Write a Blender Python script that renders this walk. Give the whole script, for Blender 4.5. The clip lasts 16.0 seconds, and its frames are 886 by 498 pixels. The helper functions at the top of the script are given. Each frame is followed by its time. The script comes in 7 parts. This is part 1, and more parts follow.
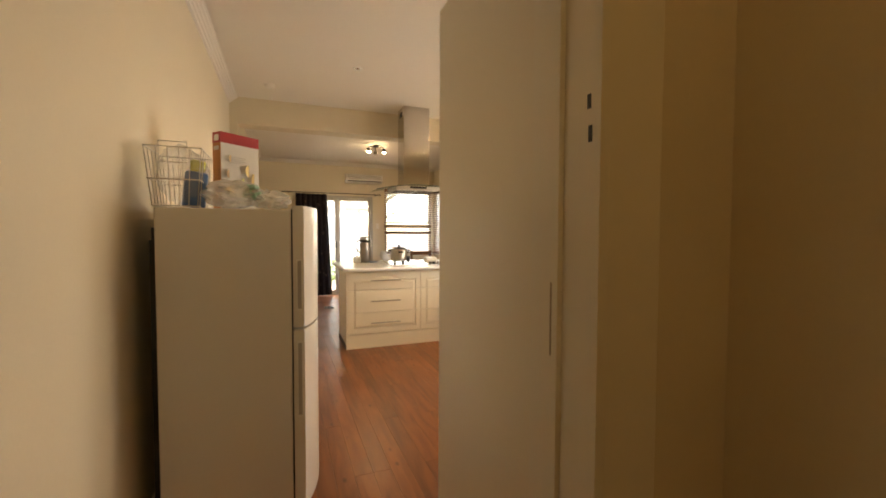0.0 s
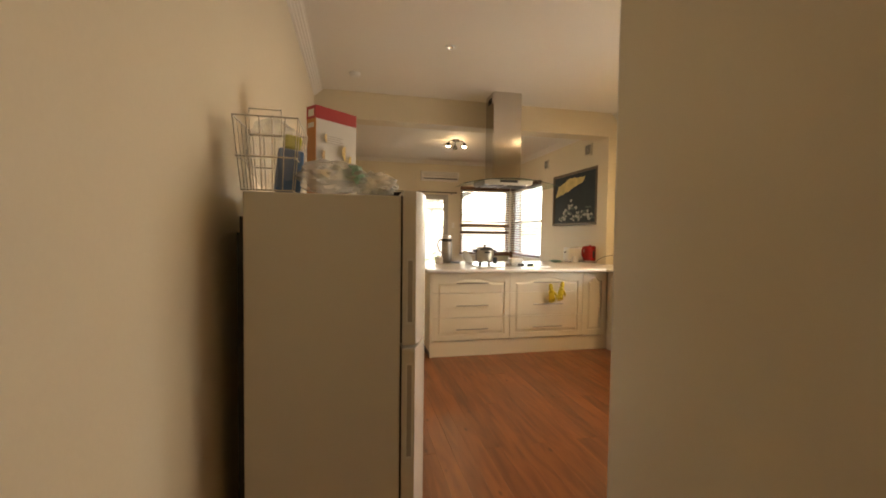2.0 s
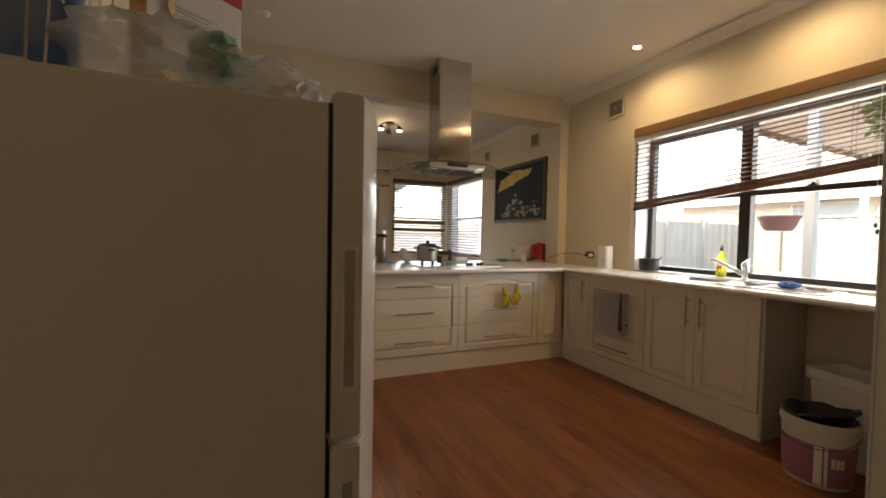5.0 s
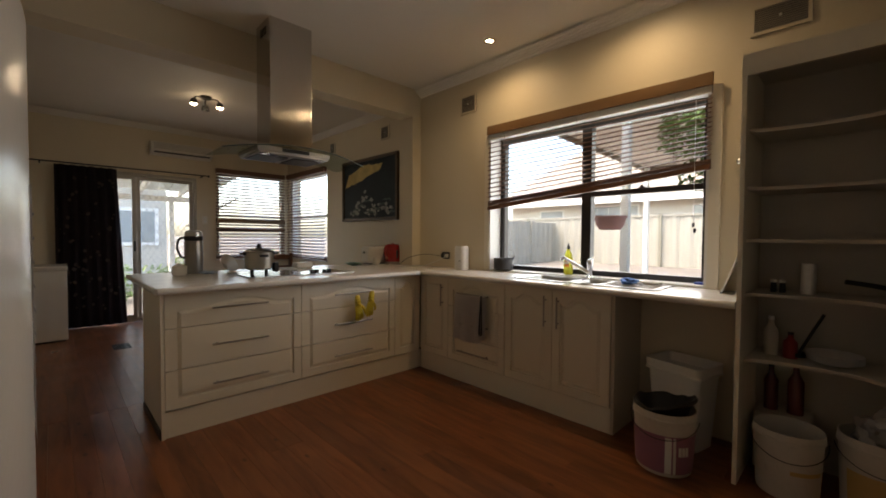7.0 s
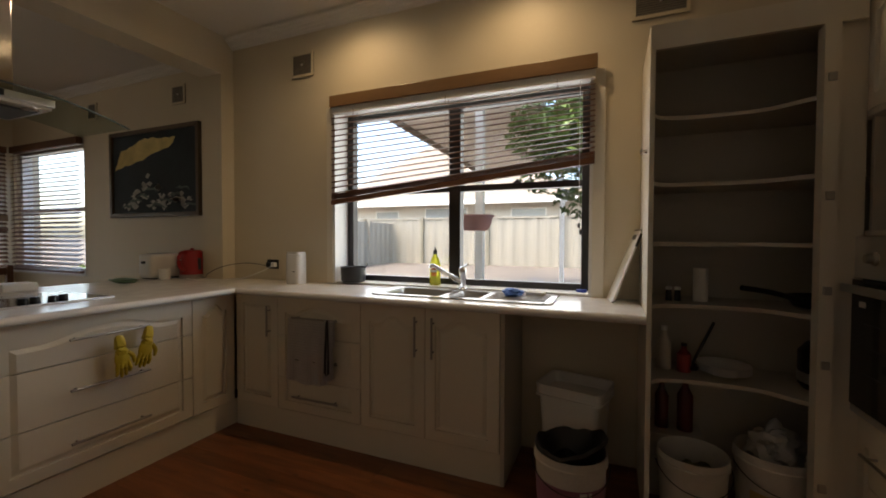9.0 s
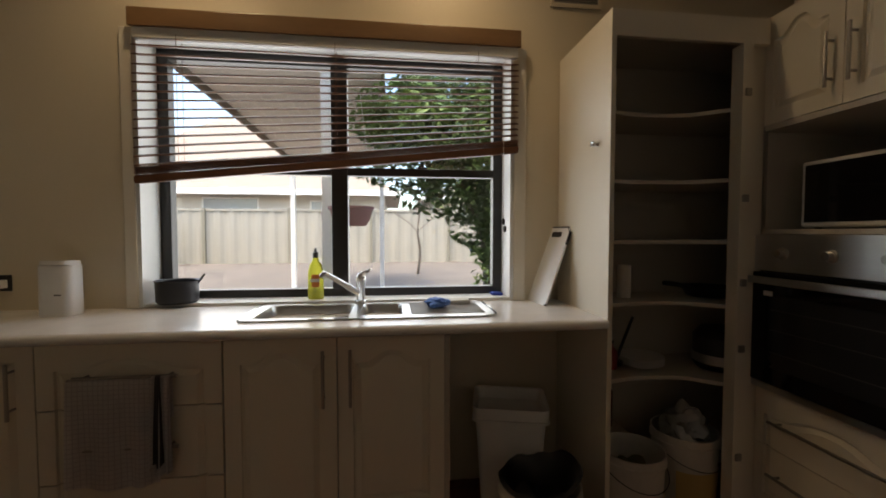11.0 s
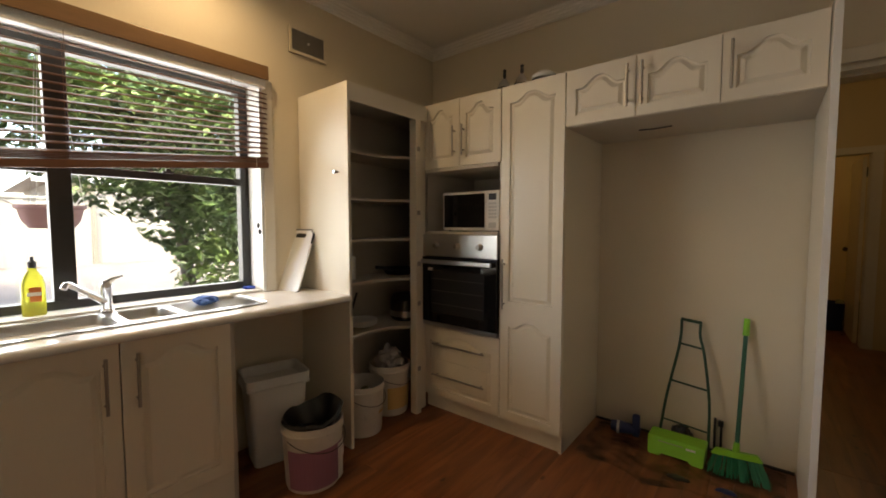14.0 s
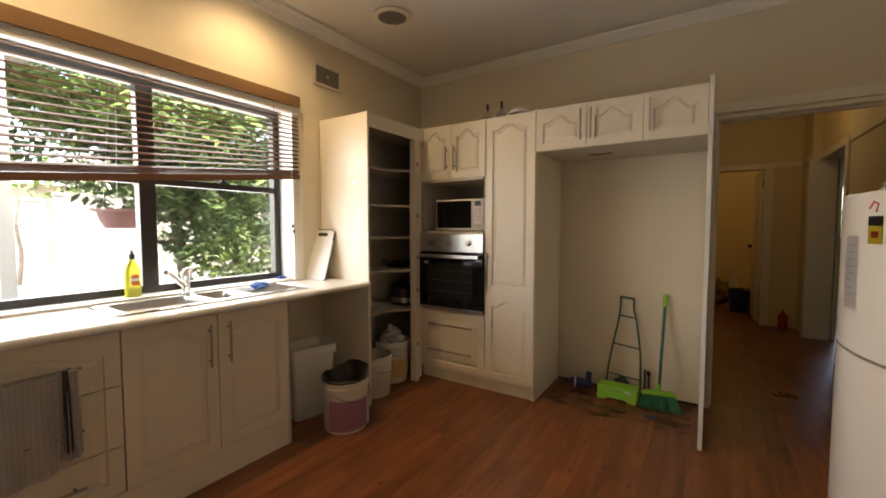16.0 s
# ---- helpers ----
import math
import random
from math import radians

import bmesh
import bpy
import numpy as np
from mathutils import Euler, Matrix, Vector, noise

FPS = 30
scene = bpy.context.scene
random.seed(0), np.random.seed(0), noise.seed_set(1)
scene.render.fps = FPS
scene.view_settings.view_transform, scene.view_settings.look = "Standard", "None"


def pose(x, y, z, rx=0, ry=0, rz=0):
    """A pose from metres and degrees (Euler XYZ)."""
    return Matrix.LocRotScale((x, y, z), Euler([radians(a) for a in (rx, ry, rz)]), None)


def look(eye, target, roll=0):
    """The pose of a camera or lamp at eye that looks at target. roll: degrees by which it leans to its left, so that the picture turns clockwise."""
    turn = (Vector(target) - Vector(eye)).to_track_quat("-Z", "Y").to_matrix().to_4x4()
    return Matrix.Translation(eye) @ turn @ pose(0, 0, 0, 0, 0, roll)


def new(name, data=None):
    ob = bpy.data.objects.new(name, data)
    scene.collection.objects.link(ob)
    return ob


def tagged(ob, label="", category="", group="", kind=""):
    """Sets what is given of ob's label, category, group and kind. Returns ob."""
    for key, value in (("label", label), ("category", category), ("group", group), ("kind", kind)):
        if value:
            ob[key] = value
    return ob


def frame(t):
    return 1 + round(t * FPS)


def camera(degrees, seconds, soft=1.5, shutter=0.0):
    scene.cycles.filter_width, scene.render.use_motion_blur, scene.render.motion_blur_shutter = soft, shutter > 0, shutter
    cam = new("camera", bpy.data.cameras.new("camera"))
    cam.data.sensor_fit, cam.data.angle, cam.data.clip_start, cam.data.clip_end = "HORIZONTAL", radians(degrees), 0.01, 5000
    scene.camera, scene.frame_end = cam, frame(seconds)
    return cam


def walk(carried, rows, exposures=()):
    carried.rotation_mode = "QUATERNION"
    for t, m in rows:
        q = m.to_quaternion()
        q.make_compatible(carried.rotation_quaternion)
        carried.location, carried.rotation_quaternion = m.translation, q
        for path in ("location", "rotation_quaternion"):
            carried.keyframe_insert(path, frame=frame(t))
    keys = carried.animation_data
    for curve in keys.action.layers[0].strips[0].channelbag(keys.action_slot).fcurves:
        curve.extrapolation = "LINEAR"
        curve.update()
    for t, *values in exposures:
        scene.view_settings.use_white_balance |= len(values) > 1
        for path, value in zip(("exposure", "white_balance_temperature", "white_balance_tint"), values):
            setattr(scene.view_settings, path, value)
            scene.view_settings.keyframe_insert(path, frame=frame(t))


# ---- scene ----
cam = camera(95.2, 16.0, soft=1.8)
PATH = [
    (0, (0.933, 1.231, 1.279), (1.659, 3.092, 1.204), 0.2),
    (0.5, (0.871, 1.37, 1.268), (1.406, 3.296, 1.2), 0.2),
    (1, (0.828, 1.487, 1.268), (1.276, 3.434, 1.197), 0.4),
    (1.5, (0.808, 1.572, 1.253), (1.244, 3.523, 1.183), 0.5),
    (2, (0.803, 1.723, 1.252), (1.23, 3.676, 1.179), 0.7),
    (2.5, (0.81, 1.853, 1.254), (1.208, 3.812, 1.183), 0.6),
    (3, (0.806, 1.979, 1.246), (1.209, 3.937, 1.171), 0.8),
    (3.2, (0.799, 2.047, 1.232), (1.213, 4.002, 1.164), 0.4),
    (5.3, (0.896, 2.502, 1.184), (1.749, 4.31, 1.118), 0.7),
    (5.5, (0.903, 2.521, 1.207), (1.811, 4.301, 1.138), 0.2),
    (6, (0.930, 2.613, 1.199), (1.999, 4.302, 1.133), 0.3),
    (6.5, (1.025, 2.722, 1.182), (2.225, 4.301, 1.125), 0.6),
    (7, (1.100, 2.884, 1.205), (2.497, 4.328, 1.146), 0.4),
    (7.5, (1.209, 3.038, 1.249), (2.717, 4.35, 1.173), -0.0),
    (8, (1.377, 3.162, 1.199), (3.024, 4.295, 1.147), 0.3),
    (8.5, (1.517, 3.283, 1.209), (3.277, 4.233, 1.158), 0.2),
    (8.7, (1.557, 3.343, 1.214), (3.352, 4.223, 1.162), 0.2),
    (10.8, (2.034, 4.06, 1.226), (4.028, 3.93, 1.157), -0.1),
    (11, (2.022, 4.123, 1.235), (4.005, 3.88, 1.157), -0.0),
    (11.5, (2.058, 4.211, 1.233), (3.983, 3.672, 1.159), -0.6),
    (12, (1.977, 4.271, 1.247), (3.8, 3.454, 1.155), -0.5),
    (12.5, (1.894, 4.326, 1.262), (3.6, 3.286, 1.169), -0.5),
    (13, (1.839, 4.452, 1.264), (3.386, 3.188, 1.173), -0.3),
    (13.5, (1.772, 4.587, 1.274), (3.154, 3.145, 1.171), -0.2),
    (14, (1.656, 4.724, 1.296), (2.914, 3.174, 1.176), -0.0),
    (14.5, (1.594, 4.882, 1.289), (2.777, 3.273, 1.178), -0.1),
    (15, (1.577, 5.033, 1.322), (2.726, 3.401, 1.199), -0.1),
    (15.5, (1.583, 5.212, 1.31), (2.702, 3.559, 1.191), -0.1),
    (16, (1.501, 5.391, 1.286), (2.591, 3.718, 1.177), -0.0),
]

EXPOSURES = [(0, 4.78, 8700, 14), (1, 4.55, 8600, 14), (2, 4.46, 8500, 14), (3.2, 4.5, 8400, 14), (5.5, 3.25, 7000, 14), (7.5, 2.72, 7000, 14), (11, 2.2, 6700, 13), (12.5, 2.42, 6700, 13), (14.5, 3.65, 7200, 13), (16, 3.85, 7200, 14)]
walk(cam, [(t, look(eye, target, roll)) for t, eye, target, roll in PATH], EXPOSURES)
SKY, SUN, DAY, BULB, HALL, SPOTS = 0.155, 0.7, 1.5, 2.6, 0.25, 0.25

# ---- world, sun, large lights ----
world = bpy.data.worlds.new("sky_world")
scene.world = world
world.use_nodes = True
wn = world.node_tree.nodes
sky = wn.new("ShaderNodeTexSky")
sky.sky_type, sky.sun_disc = "NISHITA", False
sky.sun_elevation, sky.sun_rotation = radians(58), radians(-62)
sky.air_density, sky.dust_density, sky.ozone_density = 1.0, 3.0, 1.0
wn["Background"].inputs[1].default_value = SKY
world.node_tree.links.new(sky.outputs[0], wn["Background"].inputs[0])


def lamp(name, kind, matrix, energy, color, size=0.1, size_y=None, angle=None):
    data = bpy.data.lights.new(name, kind)
    data.energy, data.color = energy, color
    if kind == "AREA":
        data.shape, data.size, data.size_y = "RECTANGLE", size, size_y or size
    elif kind == "SUN":
        data.angle = angle
    else:
        data.shadow_soft_size = size
        if kind == "SPOT":
            data.spot_size, data.spot_blend = radians(angle), 1.0
    ob = new(name, data)
    ob.matrix_world = matrix
    return ob


lamp("sun", "SUN", look((0, 0, 20), (5.0, -2.6, 11.0)), SUN, (1, 0.95, 0.88), angle=radians(25))
lamp("window_daylight", "AREA", pose(4.22, 4.39, 1.5, 0, 90, 0), DAY * 1.95, (0.97, 0.98, 1), 1.1, 1.6)
lamp("glass_door_daylight", "AREA", pose(2.1, 9.95, 1.0, -90, 0, 0), DAY * 0.18, (0.97, 0.99, 1), 1.1, 1.9)
lamp("dining_window_daylight", "AREA", pose(3.5, 9.95, 1.5, -90, 0, 0), DAY * 0.17, (0.97, 0.98, 1), 1.1, 1.25)
lamp("dining_side_daylight", "AREA", pose(4.2, 9.05, 1.5, 0, 90, 0), DAY * 0.14, (0.97, 0.98, 1), 1.2, 1.25)


# ---- mesh helpers ----
def add_box(bm, x0, x1, y0, y1, z0, z1):
    v = [bm.verts.new(p) for p in ((x0, y0, z0), (x1, y0, z0), (x1, y1, z0), (x0, y1, z0), (x0, y0, z1), (x1, y0, z1), (x1, y1, z1), (x0, y1, z1))]
    for f in ((0, 3, 2, 1), (4, 5, 6, 7), (0, 1, 5, 4), (1, 2, 6, 5), (2, 3, 7, 6), (3, 0, 4, 7)):
        bm.faces.new([v[i] for i in f])
    return v


def box(x0, x1, y0, y1, z0, z1, bevel=0.0, seg=2):
    bm = bmesh.new()
    add_box(bm, x0, x1, y0, y1, z0, z1)
    if bevel:
        bmesh.ops.bevel(bm, geom=bm.edges[:], offset=bevel, segments=seg, affect="EDGES", profile=0.6)
    return bm


def boxes(*rows, bevel=0.0):
    bm = bmesh.new()
    for r in rows:
        add_box(bm, *r)
    if bevel:
        bmesh.ops.bevel(bm, geom=bm.edges[:], offset=bevel, segments=2, affect="EDGES", profile=0.6)
    return bm


def turn(bm, m):
    bmesh.ops.transform(bm, matrix=m, verts=bm.verts)
    return bm


def lathe(profile, centre=(0, 0, 0), n=24, bm=None):
    """A body of revolution about z; profile: (radius, height) from one end to the other."""
    bm = bm or bmesh.new()
    rings = []
    for r, z in profile:
        if r < 1e-5:
            rings.append([bm.verts.new((centre[0], centre[1], centre[2] + z))])
        else:
            rings.append([bm.verts.new((centre[0] + r * math.cos(a), centre[1] + r * math.sin(a), centre[2] + z)) for a in (2 * math.pi * i / n for i in range(n))])
    for a, b in zip(rings, rings[1:]):
        for i in range(n):
            q = [a[i % len(a)], a[(i + 1) % len(a)], b[(i + 1) % len(b)], b[i % len(b)]]
            q = list(dict.fromkeys(q))
            if len(q) > 2:
                bm.faces.new(q)
    return bm


def tube(points, r, n=8, bm=None, cap=True):
    """A round rod along points."""
    bm = bm or bmesh.new()
    pts = [Vector(p) for p in points]
    rings = []
    for i, p in enumerate(pts):
        d = (pts[min(i + 1, len(pts) - 1)] - pts[max(i - 1, 0)]).normalized()
        side = d.cross(Vector((0, 0, 1)))
        side = (side if side.length > 0.05 else d.cross(Vector((1, 0, 0)))).normalized()
        up = side.cross(d)
        rr = r[i] if isinstance(r, (list, tuple)) else r
        rings.append([bm.verts.new(p + side * rr * math.cos(a) + up * rr * math.sin(a)) for a in (2 * math.pi * k / n for k in range(n))])
    for a, b in zip(rings, rings[1:]):
        for k in range(n):
            bm.faces.new((a[k], a[(k + 1) % n], b[(k + 1) % n], b[k]))
    if cap:
        bm.faces.new(rings[0][::-1]), bm.faces.new(rings[-1])
    return bm


def arc(points, steps=8):
    """A smooth line through points (Catmull-Rom)."""
    p = [Vector(q) for q in points]
    p = [2 * p[0] - p[1]] + p + [2 * p[-1] - p[-2]]
    out = []
    for i in range(1, len(p) - 2):
        for k in range(steps):
            t = k / steps
            a, b, c, d = p[i - 1:i + 3]
            out.append(0.5 * (2 * b + (c - a) * t + (2 * a - 5 * b + 4 * c - d) * t * t + (3 * b - a - 3 * c + d) * t ** 3))
    return out + [p[-2]]


def prism(outline, axis, lo, hi):
    """A solid of a flat outline pushed along an axis ("x", "y" or "z")."""
    bm = bmesh.new()
    put = {"x": lambda a, b, h: (h, a, b), "y": lambda a, b, h: (a, h, b), "z": lambda a, b, h: (a, b, h)}[axis]
    lower = [bm.verts.new(put(a, b, lo)) for a, b in outline]
    upper = [bm.verts.new(put(a, b, hi)) for a, b in outline]
    bm.faces.new(lower), bm.faces.new(upper)
    n = len(outline)
    for i in range(n):
        bm.faces.new((lower[i], lower[(i + 1) % n], upper[(i + 1) % n], upper[i]))
    return bm


def origin_of(ob):
    p = Vector((0, 0, 0))
    while ob is not None:
        p += ob.location
        ob = ob.parent
    return p


def part(name, bm, material, parent=None, label="", smooth=False, at=None):
    """One mesh object from a bmesh in world places."""
    bmesh.ops.recalc_face_normals(bm, faces=bm.faces)
    shift = origin_of(parent) if parent else Vector(at or (0, 0, 0))
    bmesh.ops.translate(bm, vec=-shift, verts=bm.verts)
    me = bpy.data.meshes.new(name)
    bm.to_mesh(me)
    bm.free()
    if smooth:
        for p in me.polygons:
            p.use_smooth = True
        me.set_sharp_from_angle(angle=radians(35))
    me.materials.append(material)
    ob = new(name, me)
    if parent:
        ob.parent = parent
    else:
        ob.location = shift
    if label:
        tagged(ob, label)
    return ob


def thing(name, place, label, category, group="", kind=""):
    ob = new(name)
    ob.location = place
    ob.empty_display_size = 0.1
    return tagged(ob, label, category, group, kind)


def solid(name, bm, material, label, category="", kind="", smooth=False, at=None):
    return tagged(part(name, bm, material, None, "", smooth, at), label, category, kind=kind)


# ---- materials ----
def material(name, color, rough=0.5, metal=0.0, vary=0.08, scale=6.0, fine=60.0, bump=0.05, dark=None, spots=0.0, random_tint=0.0, coat=0.0, trans=0.0, stretch=(1, 1, 1)):
    """A surface with mottling at two scales, fine relief and uneven gloss."""
    m = bpy.data.materials.new(name)
    m.use_nodes = True
    nt = m.node_tree
    n, link = nt.nodes, nt.links.new
    b = n["Principled BSDF"]
    co = n.new("ShaderNodeTexCoord")
    mp = n.new("ShaderNodeMapping")
    mp.inputs["Scale"].default_value = stretch
    link(co.outputs["Object"], mp.inputs[0])
    big, small = n.new("ShaderNodeTexNoise"), n.new("ShaderNodeTexNoise")
    big.inputs["Scale"].default_value, small.inputs["Scale"].default_value = scale, fine
    big.inputs["Detail"].default_value, small.inputs["Detail"].default_value = 4, 3
    link(mp.outputs[0], big.inputs[0]), link(mp.outputs[0], small.inputs[0])
    mix = n.new("ShaderNodeMix")
    mix.data_type = "RGBA"
    lo = dark or [c * (1 - 2.2 * vary) for c in color]
    mix.inputs[6].default_value, mix.inputs[7].default_value = (*lo, 1), (*[min(1, c * (1 + 0.3 * vary)) for c in color], 1)
    add = n.new("ShaderNodeMath")
    add.operation = "MULTIPLY_ADD"
    link(small.outputs[0], add.inputs[0])
    add.inputs[1].default_value = 0.35
    sub = n.new("ShaderNodeMath")
    sub.operation = "MULTIPLY"
    link(big.outputs[0], sub.inputs[0])
    sub.inputs[1].default_value = 0.9
    link(sub.outputs[0], add.inputs[2])
    link(add.outputs[0], mix.inputs[0])
    out = mix.outputs[2]
    if spots:
        vor = n.new("ShaderNodeTexNoise")
        vor.inputs["Scale"].default_value = scale * 3.1
        vor.inputs["Detail"].default_value = 6
        link(mp.outputs[0], vor.inputs[0])
        ramp = n.new("ShaderNodeValToRGB")
        ramp.color_ramp.elements[0].position, ramp.color_ramp.elements[1].position = 0.62, 0.72
        link(vor.outputs[0], ramp.inputs[0])
        fac = n.new("ShaderNodeMath")
        fac.operation = "MULTIPLY"
        fac.inputs[1].default_value = spots
        link(ramp.outputs[0], fac.inputs[0])
        m2 = n.new("ShaderNodeMix")
        m2.data_type = "RGBA"
        link(fac.outputs[0], m2.inputs[0]), link(out, m2.inputs[6])
        m2.inputs[7].default_value = (*[c * 0.45 for c in color], 1)
        out = m2.outputs[2]
    if random_tint:
        info, hsv = n.new("ShaderNodeObjectInfo"), n.new("ShaderNodeHueSaturation")
        rng = n.new("ShaderNodeMapRange")
        rng.inputs[3].default_value, rng.inputs[4].default_value = 1 - random_tint, 1 + random_tint
        link(info.outputs["Random"], rng.inputs[0]), link(rng.outputs[0], hsv.inputs["Value"]), link(out, hsv.inputs["Color"])
        out = hsv.outputs[0]
    link(out, b.inputs["Base Color"])
    rr = n.new("ShaderNodeMapRange")
    rr.inputs[3].default_value, rr.inputs[4].default_value = max(0.02, rough - 0.05), min(1, rough + 0.05)
    link(big.outputs[0], rr.inputs[0]), link(rr.outputs[0], b.inputs["Roughness"])
    b.inputs["Metallic"].default_value = metal
    b.inputs["Coat Weight"].default_value = coat
    b.inputs["Transmission Weight"].default_value = trans
    if bump:
        bp = n.new("ShaderNodeBump")
        bp.inputs["Strength"].default_value, bp.inputs["Distance"].default_value = bump, 0.004
        link(small.outputs[0], bp.inputs["Height"]), link(bp.outputs[0], b.inputs["Normal"])
    return m


def plain(name, color, rough=0.5, metal=0.0):
    return material(name, color, rough, metal, vary=0.04, bump=0.02)


def glow(name, color, strength):
    m = bpy.data.materials.new(name)
    m.use_nodes = True
    b = m.node_tree.nodes["Principled BSDF"]
    b.inputs["Base Color"].default_value = (0.8, 0.8, 0.8, 1)
    b.inputs["Emission Color"].default_value = (*color, 1)
    b.inputs["Emission Strength"].default_value = strength
    return m


def clear_glass(name, tint=(0.95, 0.97, 0.96), rough=0.0):
    m = bpy.data.materials.new(name)
    m.use_nodes = True
    nt = m.node_tree
    n, link = nt.nodes, nt.links.new
    n.remove(n["Principled BSDF"])
    tr, gl, mx = n.new("ShaderNodeBsdfTransparent"), n.new("ShaderNodeBsdfGlossy"), n.new("ShaderNodeMixShader")
    tr.inputs[0].default_value = (*tint, 1)
    gl.inputs["Roughness"].default_value = 0.02 + rough
    mx.inputs[0].default_value = 0.045
    link(tr.outputs[0], mx.inputs[1]), link(gl.outputs[0], mx.inputs[2])
    link(mx.outputs[0], n["Material Output"].inputs[0])
    return m


def film(name, tint, cover):
    """Thin crinkled plastic: partly see-through, partly pale and shiny."""
    m = material(name, tint, 0.22, vary=0.06, scale=16, fine=70, bump=0.35)
    nt = m.node_tree
    tr, mx = nt.nodes.new("ShaderNodeBsdfTransparent"), nt.nodes.new("ShaderNodeMixShader")
    mx.inputs[0].default_value = cover
    nt.links.new(tr.outputs[0], mx.inputs[1])
    nt.links.new(nt.nodes["Principled BSDF"].outputs[0], mx.inputs[2])
    nt.links.new(mx.outputs[0], nt.nodes["Material Output"].inputs[0])
    return m


def board_wood(name, light, dark, rough, bump=0.08):
    """Floor boards: grain along y, knots, and a tone of its own for each board."""
    m = bpy.data.materials.new(name)
    m.use_nodes = True
    nt = m.node_tree
    n, link = nt.nodes, nt.links.new
    b = n["Principled BSDF"]
    co, info, mp, off = n.new("ShaderNodeTexCoord"), n.new("ShaderNodeObjectInfo"), n.new("ShaderNodeMapping"), n.new("ShaderNodeCombineXYZ")
    geo = n.new("ShaderNodeNewGeometry")
    both = n.new("ShaderNodeMath")
    link(info.outputs["Random"], both.inputs[0]), link(geo.outputs["Random Per Island"], both.inputs[1])
    mul = n.new("ShaderNodeMath")
    mul.operation = "MULTIPLY"
    mul.inputs[1].default_value = 37.0
    link(both.outputs[0], mul.inputs[0]), link(mul.outputs[0], off.inputs[0]), link(mul.outputs[0], off.inputs[1])
    link(co.outputs["Object"], mp.inputs[0]), link(off.outputs[0], mp.inputs[1])
    mp.inputs["Scale"].default_value = (6, 0.8, 6)
    grain = n.new("ShaderNodeTexNoise")
    grain.inputs["Scale"].default_value, grain.inputs["Detail"].default_value, grain.inputs["Distortion"].default_value = 3.0, 6, 0.6
    link(mp.outputs[0], grain.inputs[0])
    mix = n.new("ShaderNodeMix")
    mix.data_type = "RGBA"
    mix.inputs[6].default_value, mix.inputs[7].default_value = (*dark, 1), (*light, 1)
    ramp = n.new("ShaderNodeMapRange")
    ramp.inputs[1].default_value, ramp.inputs[2].default_value = 0.3, 0.65
    link(grain.outputs[0], ramp.inputs[0]), link(ramp.outputs[0], mix.inputs[0])
    mp2 = n.new("ShaderNodeMapping")
    link(co.outputs["Object"], mp2.inputs[0]), link(off.outputs[0], mp2.inputs[1])
    mp2.inputs["Scale"].default_value = (11, 5, 5)
    knots = n.new("ShaderNodeTexVoronoi")
    knots.inputs["Scale"].default_value = 1.0
    link(mp2.outputs[0], knots.inputs[0])
    kr = n.new("ShaderNodeMapRange")
    kr.inputs[1].default_value, kr.inputs[2].default_value, kr.inputs[3].default_value, kr.inputs[4].default_value = 0.05, 0.15, 1.0, 0.0
    link(knots.outputs["Distance"], kr.inputs[0])
    pick = n.new("ShaderNodeMath")
    pick.operation = "MULTIPLY"
    sep = n.new("ShaderNodeSeparateColor")
    link(knots.outputs["Color"], sep.inputs[0])
    gt = n.new("ShaderNodeMath")
    gt.operation = "GREATER_THAN"
    gt.inputs[1].default_value = 0.5
    link(sep.outputs[0], gt.inputs[0]), link(gt.outputs[0], pick.inputs[0]), link(kr.outputs[0], pick.inputs[1])
    pk = n.new("ShaderNodeMath")
    pk.operation = "MULTIPLY"
    pk.inputs[1].default_value = 0.75
    link(pick.outputs[0], pk.inputs[0])
    m2 = n.new("ShaderNodeMix")
    m2.data_type = "RGBA"
    link(pk.outputs[0], m2.inputs[0]), link(mix.outputs[2], m2.inputs[6])
    m2.inputs[7].default_value = (*[c * 0.25 for c in dark], 1)
    hsv, rng, fr = n.new("ShaderNodeHueSaturation"), n.new("ShaderNodeMapRange"), n.new("ShaderNodeMath")
    fr.operation = "FRACT"
    link(both.outputs[0], fr.inputs[0])
    rng.inputs[3].default_value, rng.inputs[4].default_value = 0.80, 1.14
    link(fr.outputs[0], rng.inputs[0]), link(rng.outputs[0], hsv.inputs["Value"]), link(m2.outputs[2], hsv.inputs["Color"])
    link(hsv.outputs[0], b.inputs["Base Color"])
    wear = n.new("ShaderNodeTexNoise")
    wear.inputs["Scale"].default_value, wear.inputs["Detail"].default_value = 2.5, 5
    link(co.outputs["Object"], wear.inputs[0])
    rr = n.new("ShaderNodeMapRange")
    rr.inputs[3].default_value, rr.inputs[4].default_value = rough - 0.1, rough + 0.2
    link(wear.outputs[0], rr.inputs[0]), link(rr.outputs[0], b.inputs["Roughness"])
    bp = n.new("ShaderNodeBump")
    bp.inputs["Strength"].default_value, bp.inputs["Distance"].default_value = bump, 0.003
    link(grain.outputs[0], bp.inputs["Height"]), link(bp.outputs[0], b.inputs["Normal"])
    return m


